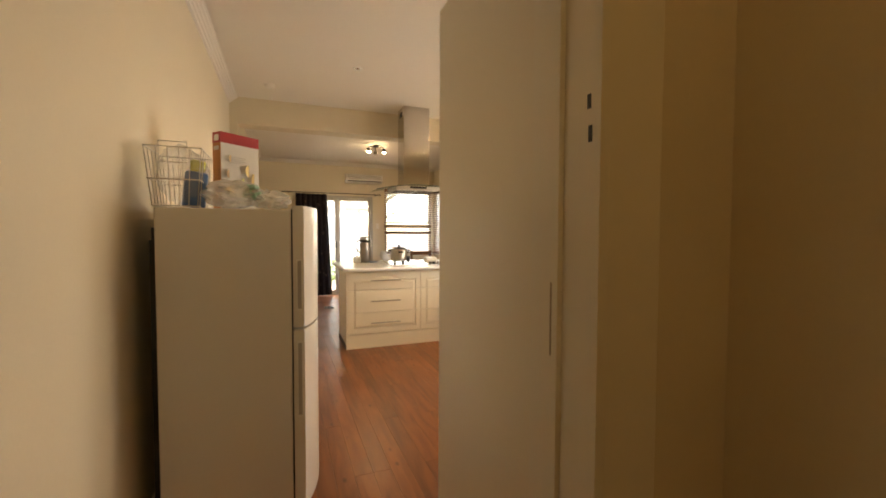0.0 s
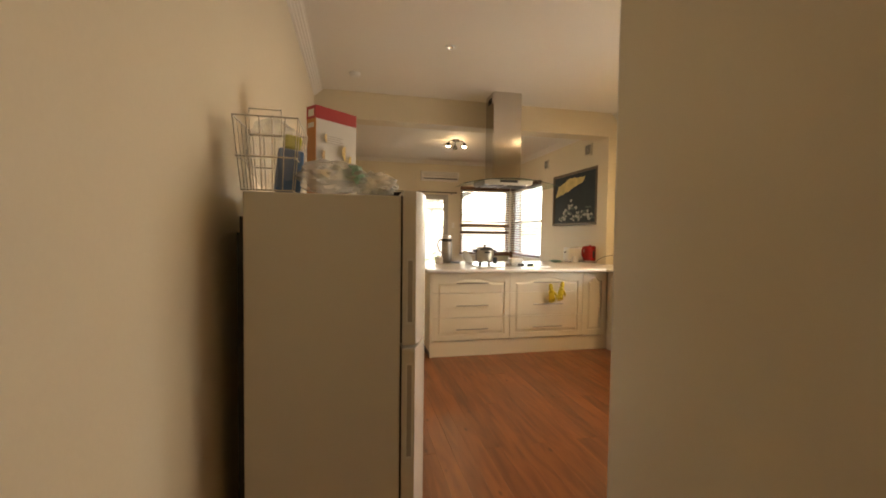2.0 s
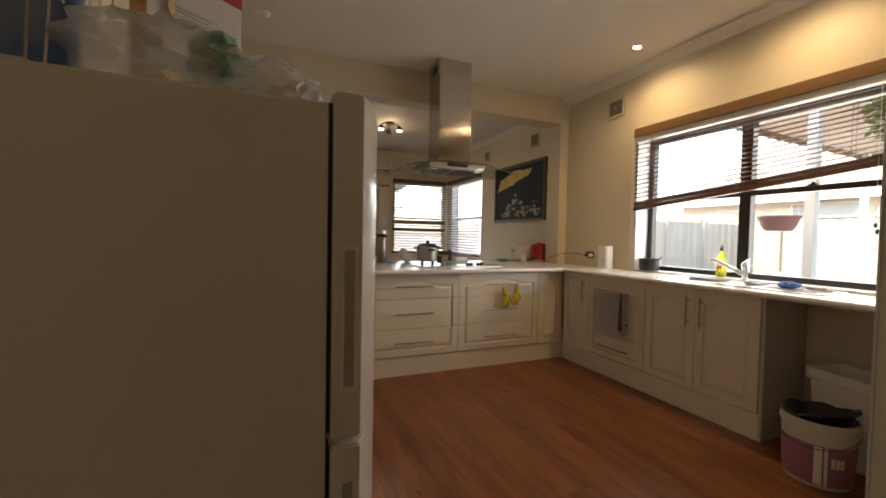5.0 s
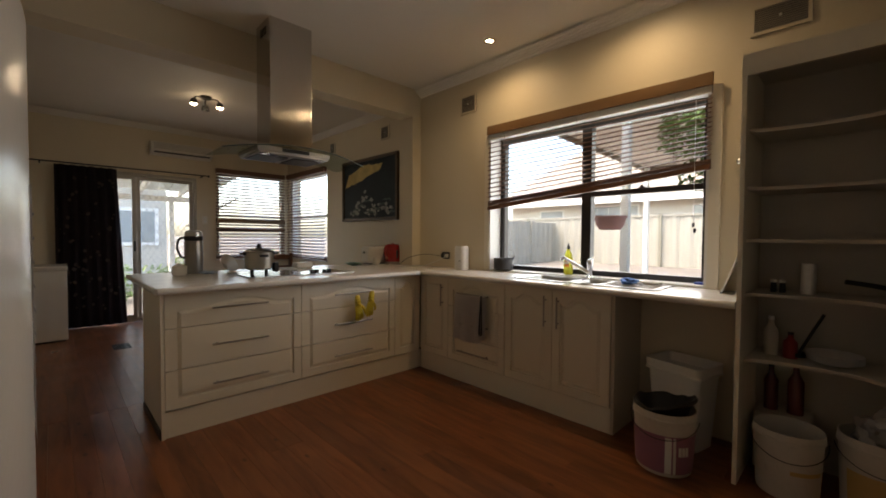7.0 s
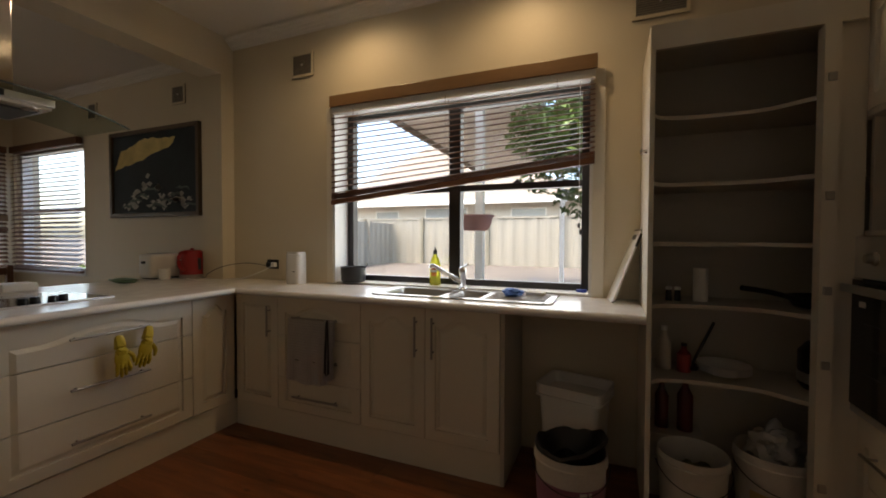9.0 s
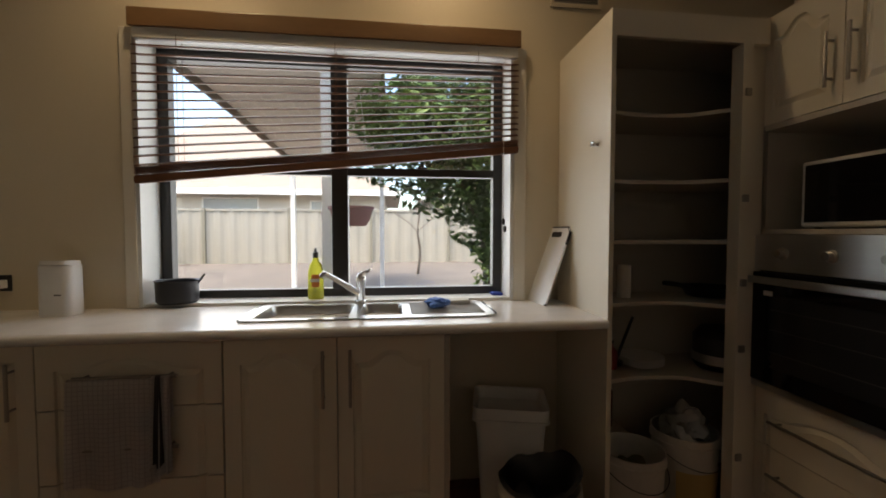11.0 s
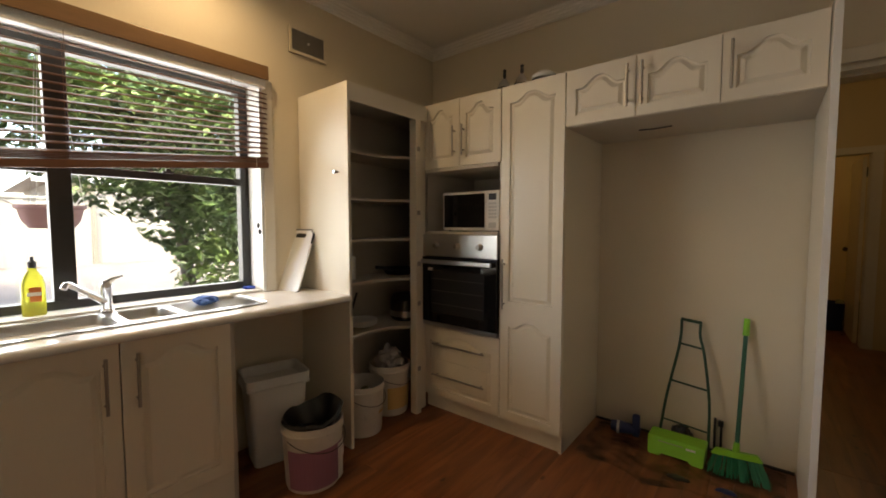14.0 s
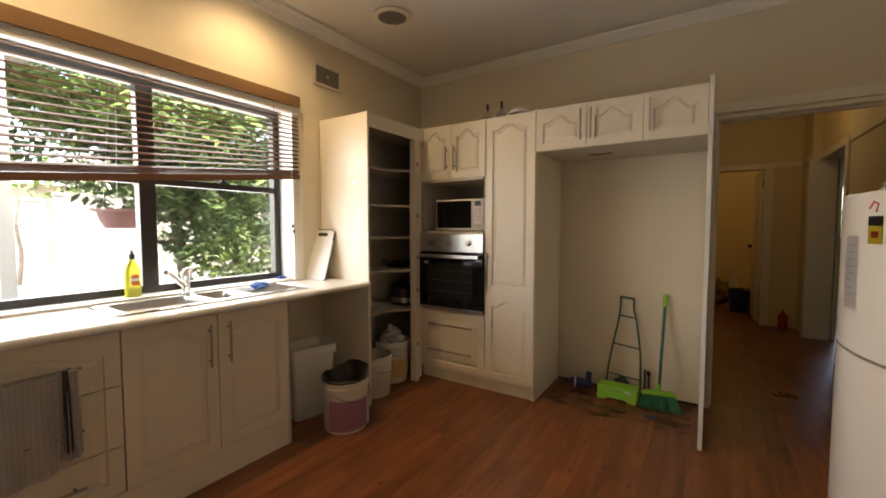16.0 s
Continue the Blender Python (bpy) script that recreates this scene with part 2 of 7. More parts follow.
M_WALL = material("cream_wall_paint", (0.70, 0.62, 0.47), 0.55, vary=0.05, scale=1.6, fine=90, bump=0.06)
M_HALL = material("yellowed_hall_paint", (0.70, 0.57, 0.33), 0.5, vary=0.06, scale=1.5, fine=80, bump=0.06)
M_CEIL = material("ceiling_paint", (0.80, 0.77, 0.71), 0.7, vary=0.04, scale=1.2, fine=60, bump=0.04)
M_TRIM = material("gloss_trim_paint", (0.76, 0.71, 0.60), 0.35, vary=0.02, scale=5, fine=40, bump=0.05)
M_WHITE = material("white_reveal_paint", (0.80, 0.79, 0.75), 0.4, vary=0.05, scale=4, bump=0.03)
M_CAB = material("cream_vinyl_wrap", (0.76, 0.70, 0.575), 0.3, vary=0.015, scale=2.5, fine=120, bump=0.015)
# White melamine with the shade of door gaps and cabinet insides in its colour.
M_CARC = material("shaded_white_melamine", (0.56, 0.51, 0.43), 0.45, vary=0.06, scale=3, bump=0.02)
M_TOP = material("speckled_laminate", (0.80, 0.79, 0.76), 0.22, vary=0.07, scale=9, fine=300, bump=0.01)
M_STEEL = material("brushed_steel", (0.62, 0.61, 0.59), 0.3, 1.0, vary=0.05, scale=3, fine=40, bump=0.03, stretch=(1, 1, 25))
M_HOOD = material("brushed_hood_steel", (0.58, 0.55, 0.51), 0.15, 1.0, vary=0.01, scale=1.5, fine=200, bump=0.0)
hood_bsdf = M_HOOD.node_tree.nodes["Principled BSDF"]
hood_tangent = M_HOOD.node_tree.nodes.new("ShaderNodeTangent")
hood_tangent.direction_type, hood_tangent.axis = "RADIAL", "Z"
M_HOOD.node_tree.links.new(hood_tangent.outputs[0], hood_bsdf.inputs["Tangent"])
hood_bsdf.inputs["Anisotropic"].default_value = 0.9
M_NICKEL = material("satin_nickel", (0.40, 0.37, 0.33), 0.34, 1.0, vary=0.04, bump=0.01)
M_CHROME = material("chrome", (0.8, 0.8, 0.8), 0.1, 1.0, vary=0.03, bump=0.0)
M_FRAME = material("bronze_aluminium", (0.025, 0.021, 0.018), 0.35, vary=0.1, scale=8, bump=0.02)
M_SLAT = material("stained_blind_wood", (0.17, 0.075, 0.035), 0.4, vary=0.25, scale=5, fine=40, bump=0.05, stretch=(4, 0.6, 4))
M_PELMET = material("honey_stained_pelmet", (0.22, 0.125, 0.058), 0.35, vary=0.2, scale=5, fine=40, bump=0.05, stretch=(4, 0.6, 4))
M_FRIDGE = material("fridge_enamel", (0.75, 0.73, 0.68), 0.2, vary=0.012, scale=1.2, fine=150, bump=0.03)
M_FLOOR = board_wood("cypress_boards", (0.27, 0.094, 0.035), (0.140, 0.046, 0.018), 0.28)
M_BLACK = plain("black_plastic", (0.012, 0.012, 0.013), 0.4)
M_BGLASS = plain("black_oven_glass", (0.006, 0.006, 0.007), 0.06)
M_GLASS = clear_glass("window_glass")
M_DARKSTEEL = plain("dark_metal", (0.06, 0.06, 0.06), 0.4, 0.8)
M_WPLAST = plain("white_plastic", (0.78, 0.77, 0.74), 0.35)

# ---- large structure ----
XE, XW, YS, ZC = 3.98, 0.38, 2.0, 2.77
XD, YN = 4.07, 9.85


def wall(name, label, *rows, mat=None):
    return solid(name, boxes(*rows), mat or M_WALL, label, "wall", "structure")


W1 = (3.55, 5.235, 0.90, 2.12)
wall("wall_east", "cream painted kitchen wall round the sink window", (XE, 4.24, 1.88, W1[0], 0, ZC), (XE, 4.24, W1[1], 6.22, 0, ZC), (XE, 4.24, W1[0], W1[1], 0, 0.862), (XE, 4.24, W1[0], W1[1], W1[3], ZC))
D1 = (0.44, 1.472, 2.04)
wall("wall_south", "cream painted kitchen wall with the doorway to the hall", (D1[1], XE, 1.84, YS, 0, ZC), (0.24, D1[0], 1.84, YS, 0, ZC), (D1[0], D1[1], 1.84, YS, D1[2], ZC))
wall("wall_west", "cream painted wall beside the fridge", (0.24, XW, YS, 6.22, 0, ZC))
wall("beam", "painted beam where kitchen and dining room were joined", (XW, XE, 6.22, 6.44, 2.48, ZC))
wall("wall_nib", "painted wall nib under the beam end", (3.87, XE, 6.22, 6.44, 0, 2.48))
wall("wall_nib_west", "painted wall nib under the beam at the fridge wall", (0.24, 0.46, 6.22, 6.44, 0, 2.48))
wall("wall_dining_east", "cream painted dining wall with the painting", (XD, 4.27, 6.44, 8.45, 0, ZC), (XD, 4.27, 8.45, 10.0, 0, 0.84), (XD, 4.27, 8.45, 10.0, 2.2, ZC), (XD, 4.27, 9.78, 10.0, 0.84, 2.2), (XE, XD, 6.38, 6.44, 0, ZC))
wall("wall_dining_north", "cream painted dining wall with glass door and window", (0.24, 1.22, YN, 10.05, 0, ZC), (2.68, 2.95, YN, 10.05, 0, ZC), (1.22, 2.68, YN, 10.05, 2.06, ZC), (2.95, XD, YN, 10.05, 0, 0.84), (2.95, XD, YN, 10.05, 2.2, ZC), (4.0, XD, YN, 10.05, 0.84, 2.2))
wall("wall_dining_west", "cream painted dining wall", (0.24, 0.44, 6.44, YN, 0, ZC))
solid("ceiling", boxes((0.24, 4.24, 1.84, 6.44, ZC, ZC + 0.1), (0.24, 4.27, 6.44, 10.05, ZC - 0.02, ZC + 0.1)), M_CEIL, "off-white plaster ceiling over kitchen and dining room", "ceiling", "structure")
solid("ceiling_hall", boxes((-3.0, 1.98, -4.2, 1.84, ZC, ZC + 0.1)), M_CEIL, "off-white plaster hall ceiling", "ceiling", "structure")
wall("wall_hall_east", "cream painted hall wall", (1.86, 1.98, -1.30, 1.84, 0, ZC))
wall("wall_hall_end", "cream painted hall wall beside the kitchen doorway", (0.30, 0.44, 0.25, 1.84, 0, ZC))
wall("wall_hall_west", "yellowed hall wall with a doorway", (0.30, 0.52, -1.30, -0.80, 0, ZC), (0.30, 0.44, -0.80, 0.25, 2.04, ZC), mat=M_HALL)
wall("wall_hall_south", "yellowed wall at the end of the hall with a doorway", (0.30, 0.87, -1.44, -1.30, 0, ZC), (0.87, 1.68, -1.44, -1.30, 2.03, ZC), (1.68, 1.98, -1.44, -1.30, 0, ZC), mat=M_HALL)
wall("wall_far_room", "yellowed walls of the room beyond the hall", (0.30, 1.98, -4.2, -4.08, 0, ZC), (0.30, 0.42, -4.08, -1.44, 0, ZC), (1.86, 1.98, -4.08, -1.44, 0, ZC), mat=M_HALL)
wall("wall_side_room", "pale walls of the side room off the hall", (-3.0, -2.9, -4.2, 1.84, 0, ZC), (-2.9, 0.30, 1.72, 1.84, 0, ZC), (-2.9, -1.3, -4.2, -4.08, 0, ZC), (-0.1, 0.30, -4.2, -4.08, 0, ZC), (-1.3, -0.1, -4.2, -4.08, 0, 1.05), (-1.3, -0.1, -4.2, -4.08, 2.03, ZC))

# cornices
def cornice_run(bm, side, a, b, face, z, depth=0.09, drop=0.075):
    """A stepped moulding under the ceiling on the wall whose face is at `face`; side: the way into the room."""
    n = 5
    prof = [(0, 0)]
    for k in range(n):
        u0, u1 = depth * (1 - k / n), depth * (1 - (k + 1) / n)
        h = drop * ((k + 0.6) / n)
        prof += [(u0, -h), (u1 + depth * 0.04, -h - drop * 0.07)]
    prof += [(0, -drop)]
    axis, sgn = side[1], 1 if side[0] == "+" else -1
    other = "y" if axis == "x" else "x"
    sub = prism([(face + sgn * u, z + h - 0.001) for u, h in prof], other, a, b)
    me = bpy.data.meshes.new("tmp")
    sub.to_mesh(me)
    sub.free()
    bm.from_mesh(me)
    bpy.data.meshes.remove(me)


bm = bmesh.new()
cornice_run(bm, "-x", YS, 6.22, XE, ZC)
cornice_run(bm, "+x", YS, 6.22, XW, ZC)
cornice_run(bm, "+y", XW, XE, YS, ZC)
solid("cornice", bm, M_CEIL, "white stepped plaster cornice round the kitchen", "cornice", "structure")
bm = bmesh.new()
cornice_run(bm, "-x", 6.44, YN, XD, ZC - 0.02)
cornice_run(bm, "+x", 6.44, YN, 0.44, ZC - 0.02)
cornice_run(bm, "-y", 0.44, XD, YN, ZC - 0.02)
solid("cornice_dining", bm, M_CEIL, "white stepped plaster cornice round the dining room", "cornice", "structure")

# door frame between hall and kitchen
fr = thing("door_1", (0.97, 1.92, 0), "cream painted door frame with empty hinge slots, no door hung", "door frame", kind="structure")
part("jamb", box(1.452, 1.472, 1.80, 2.01, 0, 2.04), M_TRIM, fr)
part("head", box(0.442, 1.452, 1.83, 2.01, 2.02, 2.04), M_TRIM, fr)
part("door_stop", boxes((1.440, 1.452, 1.90, 1.94, 0, 2.02), (0.442, 1.440, 1.90, 1.94, 2.008, 2.02)), M_TRIM, fr)
part("architrave", boxes((1.460, 1.486, 2.0, 2.02, 0, 2.052), (0.39, 1.486, 2.0, 2.02, 2.052, 2.12), bevel=0.004), M_TRIM, fr)
part("architrave", boxes((1.472, 1.604, 1.803, 1.84, 0, 2.03), (0.445, 1.604, 1.803, 1.84, 2.03, 2.12), bevel=0.004), M_TRIM, fr)
part("hinge_slot", boxes((1.4505, 1.4535, 1.825, 1.834, 1.508, 1.534), (1.4505, 1.4535, 1.821, 1.830, 1.447, 1.477)), M_BLACK, fr, "dark empty hinge slots")
part("paint_chip", box(1.4385, 1.4405, 1.918, 1.922, 1.03, 1.18), material("bare_undercoat", (0.42, 0.34, 0.25), 0.7, vary=0.15), fr, "long dark paint chip")

# ---- cabinet helpers ----
def door_skin(w, h, edge=0.055, arch=0.045, lo=None, hi=None, thick=0.018):
    """A routed raised-panel front, u right, v up, facing +y; lo and hi cut a drawer out of the whole design."""
    bm = bmesh.new()
    n = 15

    def ring(inset, depth, flat=False):
        x0, x1, z0 = inset, w - inset, inset
        pts = [(x0, z0), (x1, z0)]
        a = min(arch, h * 0.2) if arch else 0
        for k in range(n):
            f = k / (n - 1)
            s = min(1, max(0, (0.5 - abs(f - 0.5) - 0.12) / 0.33))
            s = s * s * (3 - 2 * s)
            pts.append((x1 + (x0 - x1) * f, h if flat else h - inset - a * (1 - s)))
        return [bm.verts.new((px, depth, pz)) for px, pz in pts]

    rings = [ring(0, 0, True), ring(edge, 0), ring(edge + 0.002, -0.011), ring(edge + 0.011, -0.0115), ring(edge + 0.030, -0.001)]
    for a, b in zip(rings, rings[1:]):
        for i in range(len(a)):
            j = (i + 1) % len(a)
            bm.faces.new((a[i], a[j], b[j], b[i]))
    bm.faces.new(rings[-1])
    for level, keep_up in ((lo, True), (hi, False)):
        if level is not None:
            bmesh.ops.bisect_plane(bm, geom=bm.verts[:] + bm.edges[:] + bm.faces[:], plane_co=(0, 0, level), plane_no=(0, 0, -1 if keep_up else 1), clear_outer=True)
    edges = [e for e in bm.edges if e.is_boundary]
    made = bmesh.ops.extrude_edge_only(bm, edges=edges)["geom"]
    for v in (g for g in made if isinstance(g, bmesh.types.BMVert)):
        v.co.y = -thick
    rim = [e for e in bm.edges if e.is_boundary]
    bmesh.ops.holes_fill(bm, edges=rim)
    return bm


def facing(way, place):
    """Turns local (right, out, up) so that the front looks along -y, -x, +y or +x of the world."""
    rz = {"-y": 180, "-x": 90, "+y": 0, "+x": -90}[way]
    return pose(*place, 0, 0, rz)


def bar_handle(length, upright, gap=0.03, r=0.006):
    """A bar pull on two posts, centred, standing out along +y."""
    d = Vector((0, 0, 1)) if upright else Vector((1, 0, 0))
    o = Vector((0, gap, 0))
    bm = tube([o - d * length / 2, o + d * length / 2], r, 10)
    for s in (-1, 1):
        p = d * s * (length / 2 - 0.03)
        tube([p, p + o], r * 0.8, 8, bm)
    return bm


def front(parent, way, place, w, h, handle=None, name="door", **kw):
    """A door or drawer front with its handle. place: the lower corner at the viewer's right side for each way. handle: (u, v, length, upright)."""
    m = facing(way, place)
    ob = part(name, turn(door_skin(w, h, **kw), m), M_CAB, parent)
    if handle:
        u, v, length, upright = handle
        part("handle", turn(turn(bar_handle(length, upright), pose(u, 0, v)), m), M_NICKEL, ob, "satin nickel bar handle", smooth=True)
    return ob


def drawers(parent, way, place, w, h, cuts, length):
    """Three fronts cut out of one routed design."""
    for a, b in zip([0] + cuts, cuts + [h]):
        front(parent, way, place, w, h, (w / 2, (a + b) / 2 - 0.0, length, False), "drawer", lo=a + 0.0025, hi=b - 0.0025)


# ---- base cabinets ----
ZB, ZT = 0.165, 0.862


def base_unit(name, label, x0, x1, y0, y1, group="base cabinets"):
    ob = thing(name, ((x0 + x1) / 2, (y0 + y1) / 2, 0), label, "cabinet", group)
    part("body", box(x0, x1, y0, y1, ZB, ZT), M_CARC, ob)
    return ob


YF, XF = 5.70, 3.535
u = base_unit("drawer_cabinet", "cream three-drawer island cabinet with routed fronts", 1.565, 2.397, YF + 0.02, 6.3)
drawers(u, "-y", (2.396, YF, ZB), 0.83, ZT - ZB, [0.235, 0.487], 0.34)
part("kickboard", box(1.565, 2.397, YF + 0.012, YF + 0.03, 0, ZB - 0.008), M_CAB, u)
u = base_unit("drawer_cabinet", "cream three-drawer island cabinet beside the corner", 2.399, 3.243, YF + 0.02, 6.3)
drawers(u, "-y", (3.242, YF, ZB), 0.842, ZT - ZB, [0.235, 0.487], 0.34)
part("kickboard", box(2.397, 3.243, YF + 0.012, YF + 0.03, 0, ZB - 0.008), M_CAB, u)
u = base_unit("corner_cabinet", "narrow cream cabinet with arched panel in the corner", 3.245, 3.53, YF + 0.02, 6.3)
front(u, "-y", (3.528, YF, ZB), 0.281, ZT - ZB)
part("kickboard", box(3.243, 3.565, YF + 0.012, YF + 0.03, 0, ZB - 0.008), M_CAB, u)
isl = solid("island_end_panel", box(1.545, 1.563, YF, 6.32, 0, ZT), M_CAB, "cream end panel of the island", "panel")
# Black strip added as the shadow along the foot of the end panel.
part("foot_shadow_strip", box(1.538, 1.545, YF + 0.004, 6.31, 0, 0.055), M_BLACK, isl, "dark strip standing in for the shadow at the foot of the panel")
solid("island_back_panel", box(1.565, 3.97, 6.302, 6.32, 0, ZT), M_CAB, "cream back panel of the island", "panel")

u = base_unit("corner_cabinet", "narrow cream cabinet with one upright handle", XF + 0.02, 3.97, 5.335, 5.69)
front(u, "-x", (XF, 5.337, ZB), 0.345, ZT - ZB, (0.06, 0.54, 0.19, True), arch=0)
part("kickboard", box(XF + 0.012, XF + 0.03, 5.335, 5.70, 0, ZB - 0.008), M_CAB, u)
u = base_unit("drawer_cabinet", "cream three-drawer cabinet with a tea towel on it", XF + 0.02, 3.97, 4.733, 5.333)
drawers(u, "-x", (XF, 4.735, ZB), 0.597, ZT - ZB, [0.2, 0.46], 0.33)
part("kickboard", box(XF + 0.012, XF + 0.03, 4.733, 5.335, 0, ZB - 0.008), M_CAB, u)
u = base_unit("sink_cabinet", "cream two-door cabinet under the sink", XF + 0.02, 3.97, 3.93, 4.731)
front(u, "-x", (XF, 4.334, ZB), 0.394, ZT - ZB, (0.045, 0.54, 0.21, True))
front(u, "-x", (XF, 3.932, ZB), 0.397, ZT - ZB, (0.35, 0.54, 0.21, True))
part("kickboard", box(XF + 0.012, XF + 0.03, 3.93, 4.733, 0, ZB - 0.008), M_CAB, u)
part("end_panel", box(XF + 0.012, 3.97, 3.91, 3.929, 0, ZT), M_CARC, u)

# worktop in one L, with a rounded front edge
SX0, SX1, SY0, SY1 = 3.60, 4.02, 3.70, 4.72
hx0, hx1, hy0, hy1 = SX0 + 0.02, SX1 - 0.02, SY0 + 0.02, SY1 - 0.02
bm = prism([(1.522, 5.64), (3.49, 5.64), (3.49, 3.302), (3.979, 3.302), (3.979, 3.56), (4.12, 3.56), (4.12, 4.2), (hx1, 4.2), (hx1, hy0), (hx0, hy0), (hx0, hy1), (hx1, hy1), (hx1, 4.2002), (4.12, 4.2002),
            (4.12, 5.225), (3.979, 5.225), (3.979, 6.21), (3.865, 6.21), (3.865, 6.45), (4.065, 6.45), (4.065, 6.82), (1.522, 6.82)], "z", ZT + 0.002, 0.9)
solid("worktop", bm, M_TOP, "pale speckled laminate worktop over island and sink run", "worktop")
bm = tube([(3.49, 3.302, 0.8815), (3.49, 5.64, 0.8815)], 0.018, 14)
tube([(1.522, 5.64, 0.8815), (3.49, 5.64, 0.8815)], 0.018, 14, bm)
tube([(1.522, 5.64, 0.8815), (1.522, 6.82, 0.8815)], 0.018, 14, bm)
part("front_edge", bm, M_TOP, bpy.data.objects["worktop"], smooth=True)

# ---- tall cabinets on the south wall ----
YT, ZTT = 2.61, 2.105
oc = thing("oven_cabinet", (3.235, 2.3, 0), "cream tall cabinet holding oven and microwave", "cabinet", "tall cabinets")
for name, row in (("side_panel", (2.927, 2.945, 2.003, YT - 0.02, 0.1, ZTT)), ("side_panel", (3.527, 3.545, 2.003, YT - 0.02, 0.1, ZTT)), ("back_panel", (2.945, 3.527, 2.003, 2.02, 0.1, ZTT)), ("top_panel", (2.945, 3.527, 2.02, YT - 0.02, ZTT - 0.02, ZTT)), ("shelf", (2.945, 3.527, 2.02, YT + 0.0, 1.232, 1.25)), ("shelf", (2.945, 3.527, 2.02, YT, 1.65, 1.672)), ("drawer_box", (2.945, 3.527, 2.02, YT - 0.02, 0.10, 0.595))):
    part(name, box(*row), M_CARC, oc)
for x, hu in ((2.929, 0.27), (3.238, 0.035)):
    front(oc, "+y", (x, YT, 1.675), 0.306, ZTT - 1.677, (hu, 0.16, 0.19, True), edge=0.05, arch=0.05)
front(oc, "+y", (2.929, YT, 0.105), 0.614, 0.49, (0.307, 0.375, 0.42, False), "drawer", lo=0.262)
front(oc, "+y", (2.929, YT, 0.105), 0.614, 0.49, (0.307, 0.16, 0.42, False), "drawer", hi=0.259)
part("kickboard", box(2.927, 3.545, YT - 0.06, YT - 0.04, 0, 0.1), M_CAB, oc)
tc = thing("tall_cabinet", (2.728, 2.3, 0), "tall cream pantry cabinet with a two-panel door", "cabinet", "tall cabinets")
part("side_panel", box(2.532, 2.55, 2.003, YT - 0.02, 0.0, ZTT + 0.012), M_CAB, tc)
part("body", box(2.551, 2.925, 2.003, YT - 0.02, 0.1, ZTT), M_CAB, tc)
d = front(tc, "+y", (2.534, YT, 0.78), 0.388, ZTT - 0.782, (0.36, 0.16, 0.30, True))
front(tc, "+y", (2.534, YT, 0.105), 0.388, 0.675)
part("kickboard", box(2.532, 2.927, YT - 0.06, YT - 0.04, 0, 0.1), M_CAB, tc)
ov = thing("overhead_cabinet", (2.02, 2.3, 1.815), "cream three-door cabinet over the empty fridge space", "cabinet", "tall cabinets")
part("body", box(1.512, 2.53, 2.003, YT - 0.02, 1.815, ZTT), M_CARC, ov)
front(ov, "+y", (2.187, YT, 1.817), 0.341, ZTT - 1.819, (0.032, 0.145, 0.2, True), edge=0.05, arch=0.05)
front(ov, "+y", (1.848, YT, 1.817), 0.336, ZTT - 1.819, (0.305, 0.145, 0.2, True), edge=0.05, arch=0.05)
front(ov, "+y", (1.514, YT, 1.817), 0.331, ZTT - 1.819, (0.295, 0.145, 0.2, True), edge=0.05, arch=0.05)
solid("fridge_space_panel", box(1.488, 1.51, 2.022, 2.69, 0, ZTT + 0.015, 0.002), M_CAB, "full-height cream panel closing the fridge space", "panel")
part("edge_strip", box(1.4875, 1.5105, 2.69, 2.6925, 0.002, ZTT + 0.014), M_WHITE, bpy.data.objects["fridge_space_panel"], "white edge banding")

# corner pantry
pc = thing("corner_pantry", (3.7, 2.7, 0), "open doorless corner pantry with curved shelves", "cabinet", "tall cabinets")
part("side_panel", box(3.49, 3.975, 3.28, 3.30, 0, 2.085, 0.0015), M_CAB, pc)
part("header", box(3.492, 3.512, 2.63, 3.28, 1.985, 2.085), M_CAB, pc)
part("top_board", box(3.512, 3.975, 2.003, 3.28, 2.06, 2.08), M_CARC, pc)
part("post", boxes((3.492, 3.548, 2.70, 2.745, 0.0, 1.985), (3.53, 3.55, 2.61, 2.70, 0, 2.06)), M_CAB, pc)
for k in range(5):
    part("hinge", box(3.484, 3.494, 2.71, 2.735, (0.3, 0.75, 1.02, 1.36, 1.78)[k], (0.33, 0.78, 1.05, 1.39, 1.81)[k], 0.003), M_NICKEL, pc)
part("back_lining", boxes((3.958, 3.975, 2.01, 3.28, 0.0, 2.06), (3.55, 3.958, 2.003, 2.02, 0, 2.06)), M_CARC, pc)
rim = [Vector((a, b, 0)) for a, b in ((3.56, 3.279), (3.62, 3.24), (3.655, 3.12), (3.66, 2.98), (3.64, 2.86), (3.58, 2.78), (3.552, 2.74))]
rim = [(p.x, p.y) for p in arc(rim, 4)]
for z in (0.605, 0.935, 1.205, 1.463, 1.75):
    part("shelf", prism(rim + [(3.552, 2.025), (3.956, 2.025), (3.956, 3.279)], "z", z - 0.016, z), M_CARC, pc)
part("knob", turn(lathe([(0, 0), (0.012, 0), (0.008, 0.012), (0.014, 0.02), (0.012, 0.028), (0, 0.03)], n=14), pose(3.585, 3.30, 1.595, -90)), M_CHROME, pc, "small chrome knob", smooth=True)

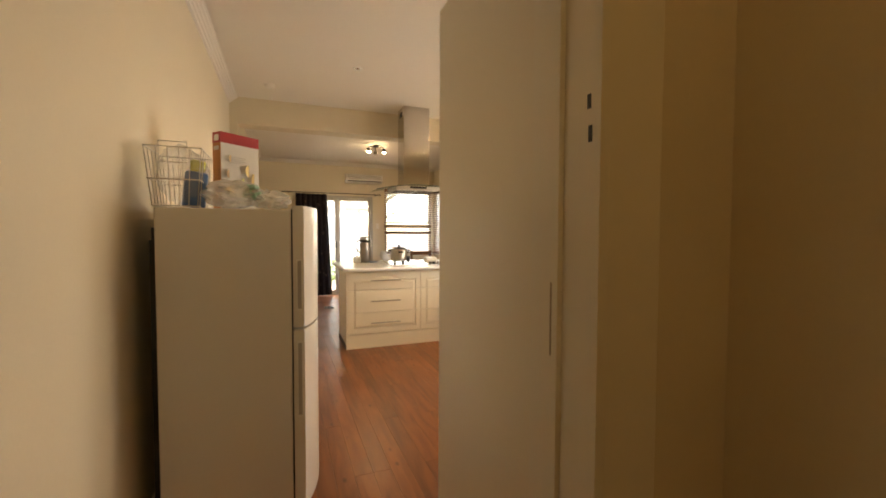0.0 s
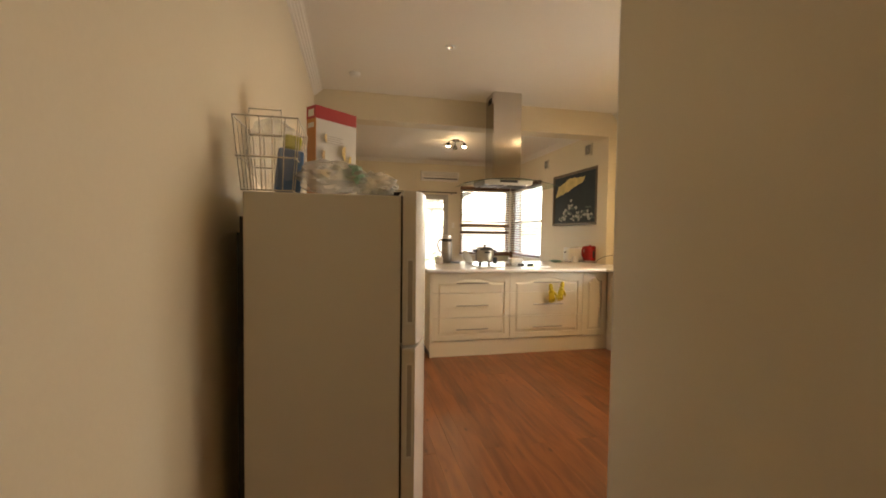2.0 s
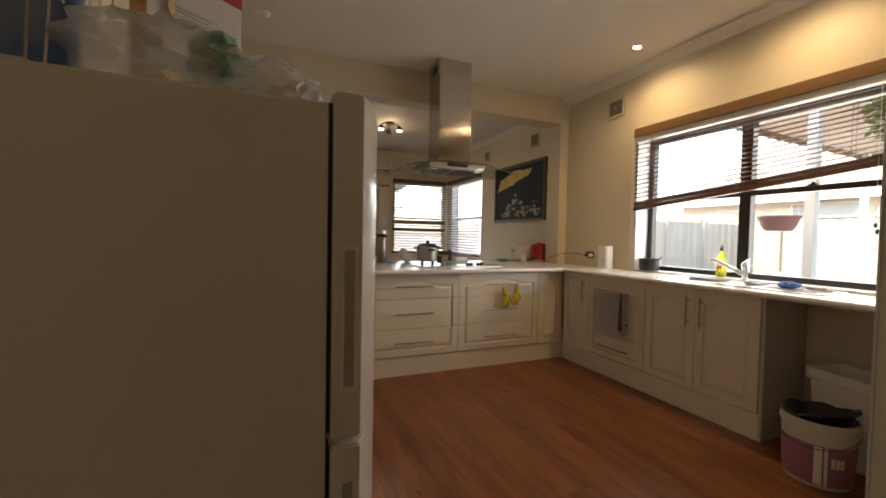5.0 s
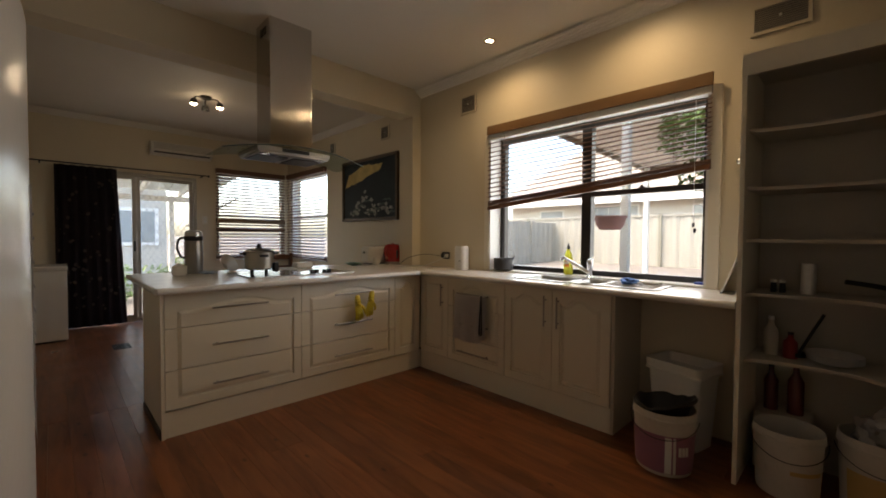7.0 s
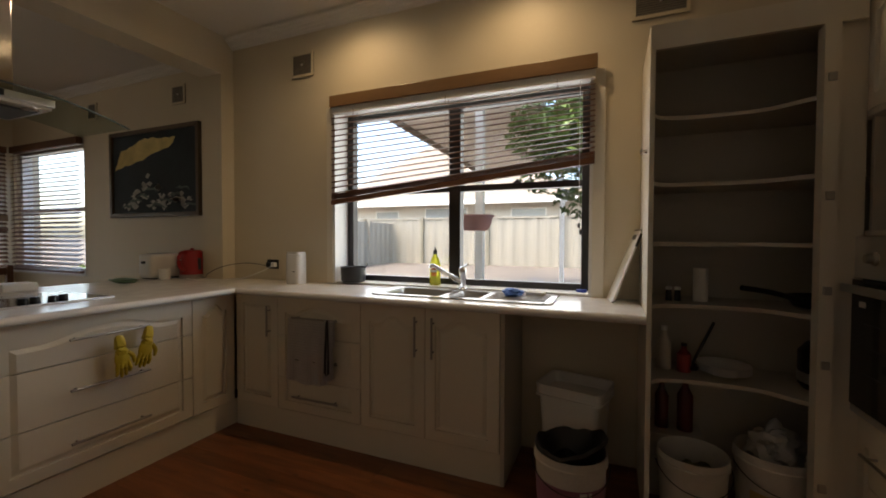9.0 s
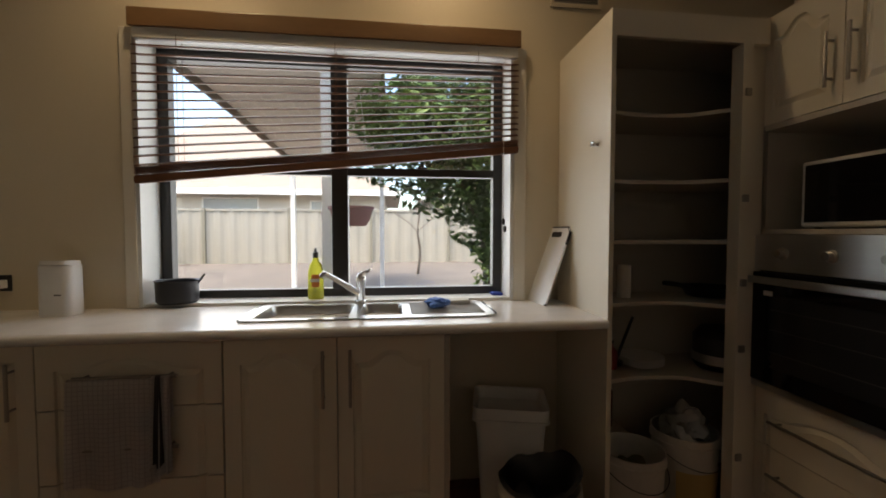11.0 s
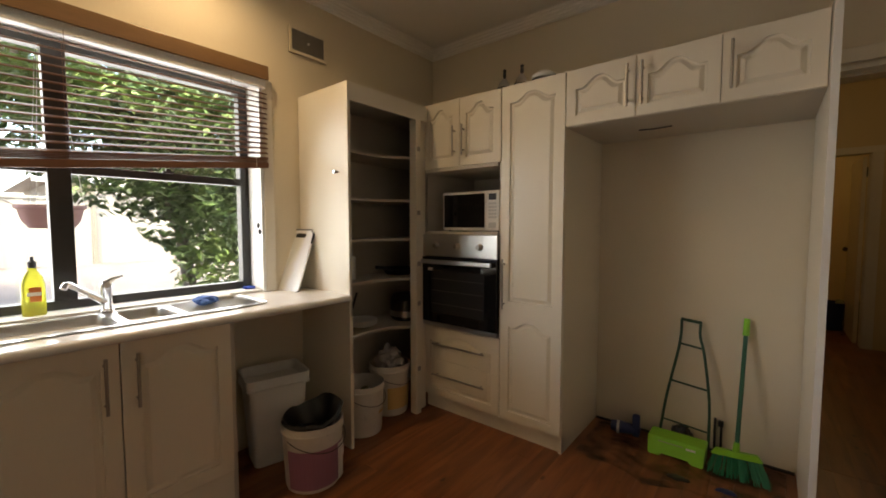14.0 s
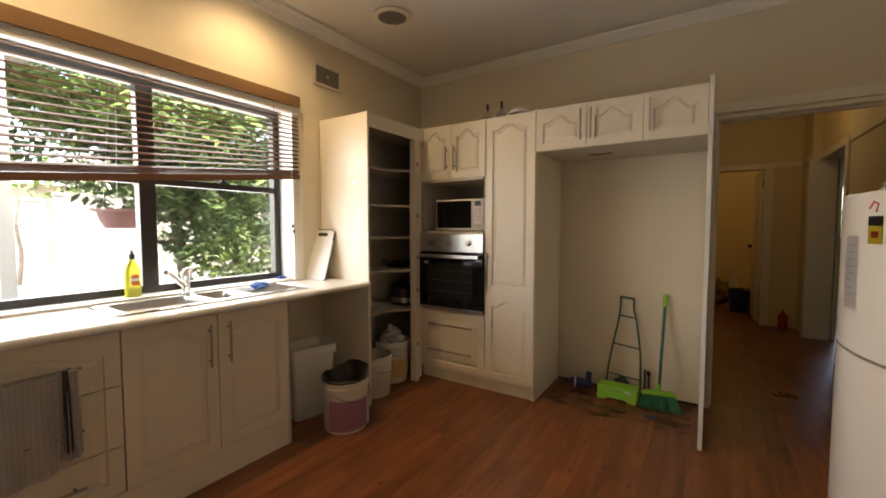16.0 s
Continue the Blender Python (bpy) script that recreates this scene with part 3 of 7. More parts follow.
# ---- kitchen window and blind ----
w = thing("window_1", (4.14, 4.39, 0.92), "dark bronze aluminium sash window over the sink", "window", kind="structure")
part("window_frame", boxes((4.12, 4.175, 3.552, 3.60, 0.915, 2.11), (4.12, 4.175, 5.185, 5.233, 0.915, 2.11), (4.12, 4.175, 3.60, 5.185, 0.915, 0.955), (4.12, 4.175, 3.60, 5.185, 2.06, 2.11), bevel=0.003), M_FRAME, w)
part("mullion", box(4.115, 4.18, 4.35, 4.43, 0.955, 2.06, 0.003), M_FRAME, w)
part("sash_rail", box(4.118, 4.16, 3.60, 4.35, 1.525, 1.565, 0.003), M_FRAME, w)
part("sash_rail", box(4.118, 4.16, 4.43, 5.185, 1.525, 1.565, 0.003), M_FRAME, w)
part("latch", boxes((4.10, 4.118, 3.95, 4.0, 1.562, 1.572), (4.102, 4.115, 3.965, 3.985, 1.572, 1.585)), M_FRAME, w)
for y0, y1 in ((3.595, 4.355), (4.425, 5.19)):
    for z0, z1 in ((0.95, 1.53), (1.56, 2.065)):
        p = part("pane", box(4.145, 4.149, y0, y1, z0, z1), M_GLASS, w)
        p.visible_shadow = False
part("window_sill", box(XE + 0.002, 4.12, 3.552, 5.233, 0.9015, 0.9145), M_WHITE, w)
part("reveal", boxes((XE - 0.012, 4.12, 3.535, 3.5515, 0.902, 2.12), (XE - 0.012, 4.12, 5.234, 5.25, 0.902, 2.12), (XE, 4.12, 3.552, 5.233, 2.11, 2.119)), M_WHITE, w)
part("architrave", boxes((XE - 0.018, XE - 0.0, 3.475, 3.535, 0.902, 2.13), (XE - 0.018, XE, 5.25, 5.30, 0.902, 2.13), bevel=0.003), M_TRIM, w)

bl = thing("venetian_blind", (3.95, 4.38, 1.5), "dark wooden venetian blind hanging crooked, half raised", "blind")
BY0, BY1, BX = 3.525, 5.232, 3.952
part("pelmet", box(BX - 0.034, BX - 0.019, BY0 - 0.01, BY1 + 0.01, 2.118, 2.196, 0.004), M_PELMET, bl, "honey-brown wooden pelmet board")
part("headrail", box(BX - 0.017, BX + 0.027, BY0, BY1, 2.075, 2.125, 0.003), M_WHITE, bl, "white metal headrail")


def sloped(za, zb, outline):
    """A bar along the blind that drops from za to zb; outline: (out of the wall, up)."""
    q = bmesh.new()
    ends = [[q.verts.new((BX + o, y, z + h)) for o, h in outline] for y, z in ((BY0, za), ((BY0 + BY1) / 2, (za + zb) / 2 - 0.003), (BY1, zb))]
    n = len(outline)
    for a, b in zip(ends, ends[1:]):
        for i in range(n):
            q.faces.new((a[i], a[(i + 1) % n], b[(i + 1) % n], b[i]))
    q.faces.new(ends[0]), q.faces.new(ends[-1])
    return q


N = 14
rg = random.Random(2)
for k in range(N):
    f = k / (N - 1)
    w_ = rg.uniform(-0.0015, 0.0015)
    zl, zr = 2.05 - f * 0.515 + w_, 2.05 - f * 0.365 - w_
    part("slat", sloped(zr, zl, [(-0.024, -0.008), (0.0, 0.003), (0.024, 0.006), (0.024, 0.0015), (0.0, -0.0022), (-0.024, -0.0128)]), M_SLAT, bl)
for k in range(5):
    part("slat", sloped(1.684 - k * 0.0055, 1.520 - k * 0.0065, [(-0.025, 0.0), (0.025, 0.001), (0.025, -0.0028), (-0.025, -0.0032)]), M_SLAT, bl)
q = sloped(1.656, 1.484, [(-0.029, 0), (0.025, 0), (0.025, -0.03), (-0.029, -0.034)])
bmesh.ops.bevel(q, geom=[e for e in q.edges if abs(e.verts[0].co.y - e.verts[1].co.y) > 0.1], offset=0.006, segments=2, affect="EDGES")
part("bottom_rail", q, M_SLAT, bl)
for y in (3.72, 4.38, 5.05):
    zb = 1.656 - (y - BY0) / (BY1 - BY0) * 0.172
    part("ladder_cord", boxes((BX - 0.0262, BX - 0.025, y, y + 0.002, zb - 0.02, 2.09), (BX + 0.025, BX + 0.0262, y, y + 0.002, zb - 0.02, 2.09)), M_SLAT, bl)
part("pull_cord", tube([(BX - 0.036, 3.60, 2.10), (BX - 0.036, 3.60, 1.30)], 0.0012, 5), M_WHITE, bl)
for y, z in ((3.60, 1.275), (3.592, 1.24)):
    part("cord_tassel", lathe([(0, 0), (0.006, 0.002), (0.009, 0.02), (0.004, 0.03), (0, 0.031)], (BX - 0.036, y, z), 10), M_BLACK, bl)

# ---- fridge ----
FX0, FX1, FY0, FY1, FH = 0.46, 0.957, 3.095, 3.74, 1.392
DOOR_X, BULGE = 1.008, 0.078
f = thing("fridge", ((FX0 + FX1) / 2, (FY0 + FY1) / 2, 0), "white two-door fridge with curved doors standing at the wall", "fridge")
part("body", box(FX0, FX1, FY0, FY1, 0.03, FH - 0.012, 0.006), M_FRIDGE, f)
part("compressor_back", box(FX0 - 0.03, FX0, FY0 + 0.05, FY1 - 0.05, 0.1, 1.25), M_BLACK, f)
part("back_trim", box(FX0 - 0.010, FX0 + 0.002, FY0 + 0.004, FY1, 1.16, 1.30), M_BLACK, f)


def fridge_door(z0, z1):
    n = 20
    out = [(FX1 + 0.006, FY0 - 0.002), (FX1 + 0.006, FY1 + 0.002)]
    for k in range(n + 1):
        y = FY1 + 0.002 + (FY0 - FY1 - 0.004) * k / n
        s = (2 * k / n - 1)
        out.append((DOOR_X + BULGE * (1 - s * s), y))
    b = prism(out, "z", z0, z1)
    bmesh.ops.bevel(b, geom=[e for e in b.edges if abs(e.verts[0].co.z - e.verts[1].co.z) < 1e-6], offset=0.004, segments=2, affect="EDGES")
    return b


part("gasket", boxes((FX1, FX1 + 0.006, FY0 + 0.012, FY1 - 0.012, 0.07, 0.855), (FX1, FX1 + 0.006, FY0 + 0.012, FY1 - 0.012, 0.875, FH - 0.01)), M_BLACK, f)
for z0, z1, h0, h1 in ((0.868, FH + 0.006, 0.95, 1.16), (0.06, 0.858, 0.48, 0.80)):
    dr = part("door", fridge_door(z0, z1), M_FRIDGE, f, smooth=True)
    part("handle_recess", box(FX1 + 0.02, FX1 + 0.046, FY0 - 0.0035, FY0 + 0.003, h0 - 0.01, h1 + 0.01, 0.002), M_WPLAST, dr, "moulded side handle")
    # Grey strip painted as the shade inside the moulded handle.
    part("handle_shadow", box(FX1 + 0.024, FX1 + 0.04, FY0 - 0.0045, FY0 + 0.002, h0, h1, 0.0015), plain("recess_shade_grey", (0.42, 0.40, 0.37), 0.5), dr)
part("top_hinge", box(FX1 - 0.04, FX1 + 0.04, FY1 - 0.07, FY1 - 0.02, FH - 0.012, FH + 0.012, 0.003), M_WPLAST, f)
for x in (FX0 + 0.05, FX1 - 0.05):
    for y in (FY0 + 0.05, FY1 - 0.05):
        part("foot", lathe([(0, 0), (0.02, 0), (0.02, 0.03), (0, 0.03)], (x, y, 0), 12), M_BLACK, f)

# ---- range hood ----
HX, HY = 2.39, 5.965
h = thing("range_hood", (HX, HY, 1.75), "stainless steel chimney range hood with a curved glass canopy", "range hood")
part("chimney", box(HX - 0.157, HX + 0.157, HY - 0.13, HY + 0.13, 1.83, ZC - 0.002, 0.003), M_HOOD, h)
part("chimney_slots", boxes(*[(HX - 0.1585, HX - 0.157, HY - 0.06 + 0.02 * k, HY - 0.05 + 0.02 * k, 2.66, 2.72) for k in range(6)]), M_BLACK, h)
part("hood_box", box(HX - 0.27, HX + 0.27, HY - 0.2, HY + 0.2, 1.80, 1.835, 0.006), M_STEEL, h)
part("underside", box(HX - 0.26, HX + 0.26, HY - 0.19, HY + 0.19, 1.786, 1.80), M_STEEL, h)
for s in (-1, 1):
    part("grease_filter", box(HX + s * 0.13 - 0.11, HX + s * 0.13 + 0.11, HY - 0.12, HY + 0.14, 1.779, 1.786, 0.002), M_DARKSTEEL, h)
    part("hood_lamp", lathe([(0, 0), (0.03, 0), (0.03, 0.008), (0, 0.008)], (HX + s * 0.2, HY - 0.155, 1.779), 16), M_CHROME, h)
q = bmesh.new()
top, bot = [], []
NX, NY = 22, 10
grid = []
for i in range(NX + 1):
    u = -1 + 2 * i / NX
    col = []
    for j in range(NY + 1):
        v = -1 + 2 * j / NY
        bow = 0.27 * (1 - 0.25 * u * u) if v < 0 else 0.24
        col.append(q.verts.new((HX + 0.04 + 0.53 * u, HY + v * bow, 1.845 - 0.062 * u * u)))
    grid.append(col)
for i in range(NX):
    for j in range(NY):
        q.faces.new((grid[i][j], grid[i + 1][j], grid[i + 1][j + 1], grid[i][j + 1]))
bmesh.ops.solidify(q, geom=q.faces[:], thickness=0.007)
part("canopy", q, clear_glass("canopy_glass", (0.58, 0.65, 0.62)), h, "curved clear glass canopy", smooth=True)
pts = []
for i in range(NX + 1):
    u = -1 + 2 * i / NX
    pts.append((HX + 0.04 + 0.53 * u, HY - 0.27 * (1 - 0.25 * u * u) - 0.001, 1.843 - 0.062 * u * u))
part("canopy_edge", tube(pts, 0.0045, 6), plain("glass_edge_green", (0.10, 0.13, 0.12), 0.15), h, "dark polished glass edge", smooth=True)
part("control_panel", box(HX - 0.10, HX + 0.10, HY - 0.205, HY - 0.199, 1.805, 1.83), M_BLACK, h)

# ---- oven and microwave ----
o = thing("oven", (3.235, 2.6, 0.6), "stainless built-in electric oven with a black glass door", "oven")
part("body", box(2.95, 3.522, 2.03, YT + 0.004, 0.602, 1.228), M_DARKSTEEL, o)
part("control_panel", box(2.935, 3.537, YT + 0.004, YT + 0.022, 1.085, 1.23, 0.002), M_STEEL, o)
part("door", box(2.935, 3.537, YT + 0.004, YT + 0.028, 0.632, 1.078, 0.003), M_BGLASS, o, "black glass oven door")
part("bottom_trim", box(2.935, 3.537, YT + 0.004, YT + 0.024, 0.604, 0.628, 0.002), M_STEEL, o)
hd = part("door_handle", box(2.955, 3.517, YT + 0.052, YT + 0.068, 1.035, 1.063, 0.004), M_STEEL, o, "brushed steel bar handle")
for x in (2.975, 3.49):
    part("handle_post", box(x, x + 0.02, YT + 0.026, YT + 0.055, 1.04, 1.058), M_STEEL, o)
for x in (3.06, 3.235, 3.41):
    part("knob", turn(lathe([(0, 0), (0.024, 0), (0.022, 0.006), (0.017, 0.009), (0.015, 0.026), (0, 0.027)], n=20), pose(x, YT + 0.022, 1.155, -90)), M_NICKEL, o, smooth=True)
part("inner_window", box(3.02, 3.46, YT + 0.0282, YT + 0.029, 0.70, 0.99), plain("oven_window", (0.018, 0.018, 0.02), 0.08), o)
part("oven_rack", boxes(*[(3.03, 3.45, YT + 0.029, YT + 0.0294, z, z + 0.004) for z in (0.76, 0.85, 0.93)]), M_DARKSTEEL, o)
part("label", box(3.44, 3.48, YT + 0.0285, YT + 0.0295, 0.985, 1.005), M_WPLAST, o, "small white rating label")

mw = thing("microwave", (3.2, 2.4, 1.25), "white microwave with a black door on the cabinet shelf", "microwave")
part("body", box(2.96, 3.42, 2.14, 2.505, 1.257, 1.515, 0.005), M_WPLAST, mw)
part("door", box(3.065, 3.415, 2.505, 2.518, 1.262, 1.51, 0.004), M_WPLAST, mw)
part("door_window", box(3.07, 3.402, 2.518, 2.521, 1.277, 1.498, 0.001), M_BGLASS, mw)
part("control_panel", box(2.965, 3.060, 2.505, 2.515, 1.262, 1.51, 0.003), M_WPLAST, mw)
part("display", box(2.985, 3.04, 2.515, 2.517, 1.455, 1.495), M_BLACK, mw)
for r in range(5):
    for c in range(3):
        part("button", box(2.983 + c * 0.021, 2.999 + c * 0.021, 2.515, 2.5175, 1.425 - r * 0.022, 1.438 - r * 0.022, 0.001), plain("grey_button", (0.55, 0.55, 0.54), 0.4), mw) if r + c == 0 else part("button", box(2.983 + c * 0.021, 2.999 + c * 0.021, 2.515, 2.5175, 1.425 - r * 0.022, 1.438 - r * 0.022), bpy.data.materials["grey_button"], mw)
part("latch_button", box(2.985, 3.04, 2.515, 2.519, 1.275, 1.31, 0.002), bpy.data.materials["grey_button"], mw)
for x in (2.99, 3.39):
    for y in (2.17, 2.47):
        part("foot", lathe([(0, 0), (0.012, 0), (0.012, 0.008), (0, 0.008)], (x, y, 1.2502), 8), M_BLACK, mw)

mw.location.x += 0.03

# ---- sink and tap ----
s = thing("sink", ((SX0 + SX1) / 2, (SY0 + SY1) / 2, 0.9), "stainless one-and-a-half bowl sink with a ribbed drainer", "sink")


def rounded(x0, x1, y0, y1, r, n=5):
    out = []
    for cx, cy, a0 in ((x1 - r, y1 - r, 0), (x0 + r, y1 - r, 90), (x0 + r, y0 + r, 180), (x1 - r, y0 + r, 270)):
        for k in range(n + 1):
            a = radians(a0 + 90 * k / n)
            out.append((cx + r * math.cos(a), cy + r * math.sin(a)))
    return out


def bowl(x0, x1, y0, y1, depth, r=0.05):
    b = bmesh.new()
    rings = []
    for d, g in ((0.905, -0.004), (0.9045, 0.0), (0.892, 0.006), (0.9 - depth + 0.02, 0.015), (0.9 - depth, 0.035)):
        rings.append([b.verts.new((px, py, d)) for px, py in rounded(x0 + g, x1 - g, y0 + g, y1 - g, max(0.01, r - g * 0.3))])
    for a, c in zip(rings, rings[1:]):
        for i in range(len(a)):
            b.faces.new((a[i], a[(i + 1) % len(a)], c[(i + 1) % len(a)], c[i]))
    b.faces.new(rings[-1])
    return b


part("bowl", bowl(3.64, 3.94, 4.30, 4.67, 0.17), M_STEEL, s, "deep steel bowl", smooth=True)
part("bowl", bowl(3.66, 3.94, 4.085, 4.265, 0.11, 0.04), M_STEEL, s, "small steel bowl", smooth=True)
rimb = boxes((SX0, 3.642, SY0 + 0.05, SY1 - 0.02, 0.9005, 0.905), (3.938, SX1, SY0 + 0.02, SY1 - 0.02, 0.9005, 0.905), (3.642, 3.938, 4.668, SY1, 0.9005, 0.905), (3.642, 3.938, 4.263, 4.302, 0.9005, 0.905), (3.642, 3.938, SY0, 4.087, 0.9005, 0.9035), (3.642, 3.662, 4.087, 4.263, 0.9005, 0.905))
part("rim", rimb, M_STEEL, s)
part("edge_bead", tube([(px, py, 0.9035) for px, py in rounded(SX0, SX1, SY0, SY1, 0.06)] + [(rounded(SX0, SX1, SY0, SY1, 0.06)[0][0], rounded(SX0, SX1, SY0, SY1, 0.06)[0][1], 0.9035)], 0.004, 6), M_CHROME, s, smooth=True)
for k in range(9):
    part("drainer_rib", tube([(3.68 + k * 0.03, 3.74, 0.9035), (3.68 + k * 0.03, 4.05, 0.9035)], 0.004, 6), M_STEEL, s, smooth=True)
for y in (4.485, 4.175):
    part("drain", lathe([(0, 0.004), (0.02, 0.003), (0.03, 0.006), (0.034, 0)], (3.79, y, 0.732 if y > 4.3 else 0.792), 16), M_CHROME, s, smooth=True)
t = thing("mixer_tap", (3.985, 4.28, 0.905), "chrome lever mixer tap behind the sink", "tap")
part("base", lathe([(0, 0), (0.027, 0), (0.027, 0.01), (0.022, 0.016), (0.021, 0.10), (0.024, 0.115), (0.022, 0.13), (0, 0.135)], (3.965, 4.278, 0.905), 20), M_CHROME, t, smooth=True)
part("spout", tube(arc([(3.955, 4.29, 0.955), (3.92, 4.333, 0.99), (3.872, 4.388, 1.032), (3.842, 4.424, 1.056), (3.832, 4.437, 1.040)], 5), [0.015] * 6 + [0.012] * 15, 12), M_CHROME, t, smooth=True)
part("lever", tube(arc([(3.965, 4.278, 1.032), (3.95, 4.258, 1.05), (3.922, 4.228, 1.066)], 4), [0.02, 0.018, 0.016, 0.013, 0.011, 0.009, 0.008, 0.007, 0.006], 10), M_CHROME, t, smooth=True)

# ---- cooktop ----
c = thing("cooktop", (2.5, 6.1, 0.9), "black glass electric cooktop in the island worktop", "cooktop")
part("glass_plate", box(2.12, 2.94, 5.90, 6.40, 0.9005, 0.908, 0.003), M_BGLASS, c)
part("steel_edge", boxes((2.112, 2.12, 5.89, 6.41, 0.9003, 0.9085), (2.94, 2.948, 5.89, 6.41, 0.9003, 0.9085), (2.12, 2.94, 5.89, 5.90, 0.9003, 0.9085)), M_STEEL, c)
for k in range(4):
    part("knob", lathe([(0, 0), (0.02, 0), (0.018, 0.022), (0, 0.024)], (2.62 + 0.055 * k, 5.985 + 0.03 * (k % 2), 0.908), 16), M_BLACK, c, smooth=True)
for x, y, r in ((2.27, 6.03, 0.085), (2.29, 6.27, 0.07), (2.52, 6.27, 0.09)):
    part("burner_ring", lathe([(r, 0), (r, 0.0006), (r - 0.004, 0.0006), (r - 0.004, 0)], (x, y, 0.908), 32), plain("ring_grey", (0.05, 0.05, 0.05), 0.2), c)

# ---- dining room openings ----
M_ALU = material("pale_aluminium", (0.42, 0.40, 0.36), 0.4, 0.6, vary=0.06, bump=0.02)
g = thing("door_2", (1.95, 9.9, 0), "aluminium sliding glass door with a diamond security screen", "glass door", kind="structure")
part("door_frame", boxes((1.22, 1.265, YN + 0.01, YN + 0.11, 0, 2.06), (2.635, 2.68, YN + 0.01, YN + 0.11, 0, 2.06), (1.265, 2.635, YN + 0.01, YN + 0.11, 2.015, 2.06), (1.265, 2.635, YN + 0.01, YN + 0.11, 0, 0.03), bevel=0.003), M_ALU, g)
part("sliding_panel_frame", boxes((1.265, 1.31, YN + 0.02, YN + 0.05, 0.03, 2.015), (1.90, 1.95, YN + 0.02, YN + 0.05, 0.03, 2.015), (1.31, 1.90, YN + 0.02, YN + 0.05, 0.03, 0.10), (1.31, 1.90, YN + 0.02, YN + 0.05, 1.965, 2.015), bevel=0.003), M_ALU, g)
part("fixed_panel_frame", boxes((1.955, 2.0, YN + 0.055, YN + 0.085, 0.03, 2.015), (2.59, 2.635, YN + 0.055, YN + 0.085, 0.03, 2.015), (2.0, 2.59, YN + 0.055, YN + 0.085, 0.03, 0.10), (2.0, 2.59, YN + 0.055, YN + 0.085, 1.965, 2.015), bevel=0.003), M_ALU, g)
for x0, x1, y in ((1.31, 1.90, YN + 0.035), (2.0, 2.59, YN + 0.07)):
    p = part("pane", box(x0, x1, y, y + 0.004, 0.10, 1.965), M_GLASS, g)
    p.visible_shadow = False
mesh = bmesh.new()
step = 0.075
for k in range(-26, 9):
    for sg in (1, -1):
        x0 = 2.0 + k * step if sg == 1 else 2.0 + (k + 34) * step - 0.59
        a, b = (x0, 0.10), (x0 + sg * 1.865 * 0.62, 1.965)
        lo_t = max(0.0, min(1.0, ((2.0 if sg == 1 else 2.59) - a[0]) / (b[0] - a[0])))
        hi_t = max(0.0, min(1.0, ((2.59 if sg == 1 else 2.0) - a[0]) / (b[0] - a[0])))
        if hi_t - lo_t > 0.02:
            P = lambda tt: (a[0] + (b[0] - a[0]) * tt, YN + 0.098, a[1] + (b[1] - a[1]) * tt)
            tube([P(lo_t), P(hi_t)], 0.0028, 4, mesh, cap=False)
part("security_screen", mesh, M_ALU, g, "diamond grille of pale aluminium")
part("door_lock", box(1.915, 1.935, YN + 0.005, YN + 0.02, 0.98, 1.12, 0.003), M_BLACK, g)

w2 = thing("window_2", (3.5, 9.9, 0.84), "white timber window at the dining room corner", "window", kind="structure")
part("window_frame", boxes((2.95, 2.99, YN + 0.03, YN + 0.12, 0.84, 2.2), (3.96, 4.0, YN + 0.03, YN + 0.12, 0.84, 2.2), (2.99, 3.96, YN + 0.03, YN + 0.12, 0.84, 0.89), (2.99, 3.96, YN + 0.03, YN + 0.12, 2.15, 2.2), (2.99, 3.96, YN + 0.05, YN + 0.1, 1.50, 1.54)), M_WHITE, w2)
p = part("pane", box(2.99, 3.96, YN + 0.07, YN + 0.074, 0.89, 2.15), M_GLASS, w2)
p.visible_shadow = False
part("window_sill", box(2.93, 4.05, YN - 0.03, YN + 0.03, 0.82, 0.84), M_WHITE, w2)
w3 = thing("window_3", (4.15, 9.1, 0.84), "white timber side window at the dining room corner", "window", kind="structure")
part("window_frame", boxes((XD + 0.03, XD + 0.12, 8.45, 8.50, 0.84, 2.2), (XD + 0.03, XD + 0.12, 9.73, 9.78, 0.84, 2.2), (XD + 0.03, XD + 0.12, 8.50, 9.73, 0.84, 0.89), (XD + 0.03, XD + 0.12, 8.50, 9.73, 2.15, 2.2), (XD + 0.05, XD + 0.10, 8.50, 9.73, 1.50, 1.54)), M_WHITE, w3)
p = part("pane", box(XD + 0.07, XD + 0.074, 8.50, 9.73, 0.89, 2.15), M_GLASS, w3)
p.visible_shadow = False
part("window_sill", box(XD - 0.03, XD + 0.03, 8.43, 9.80, 0.82, 0.84), M_WHITE, w3)

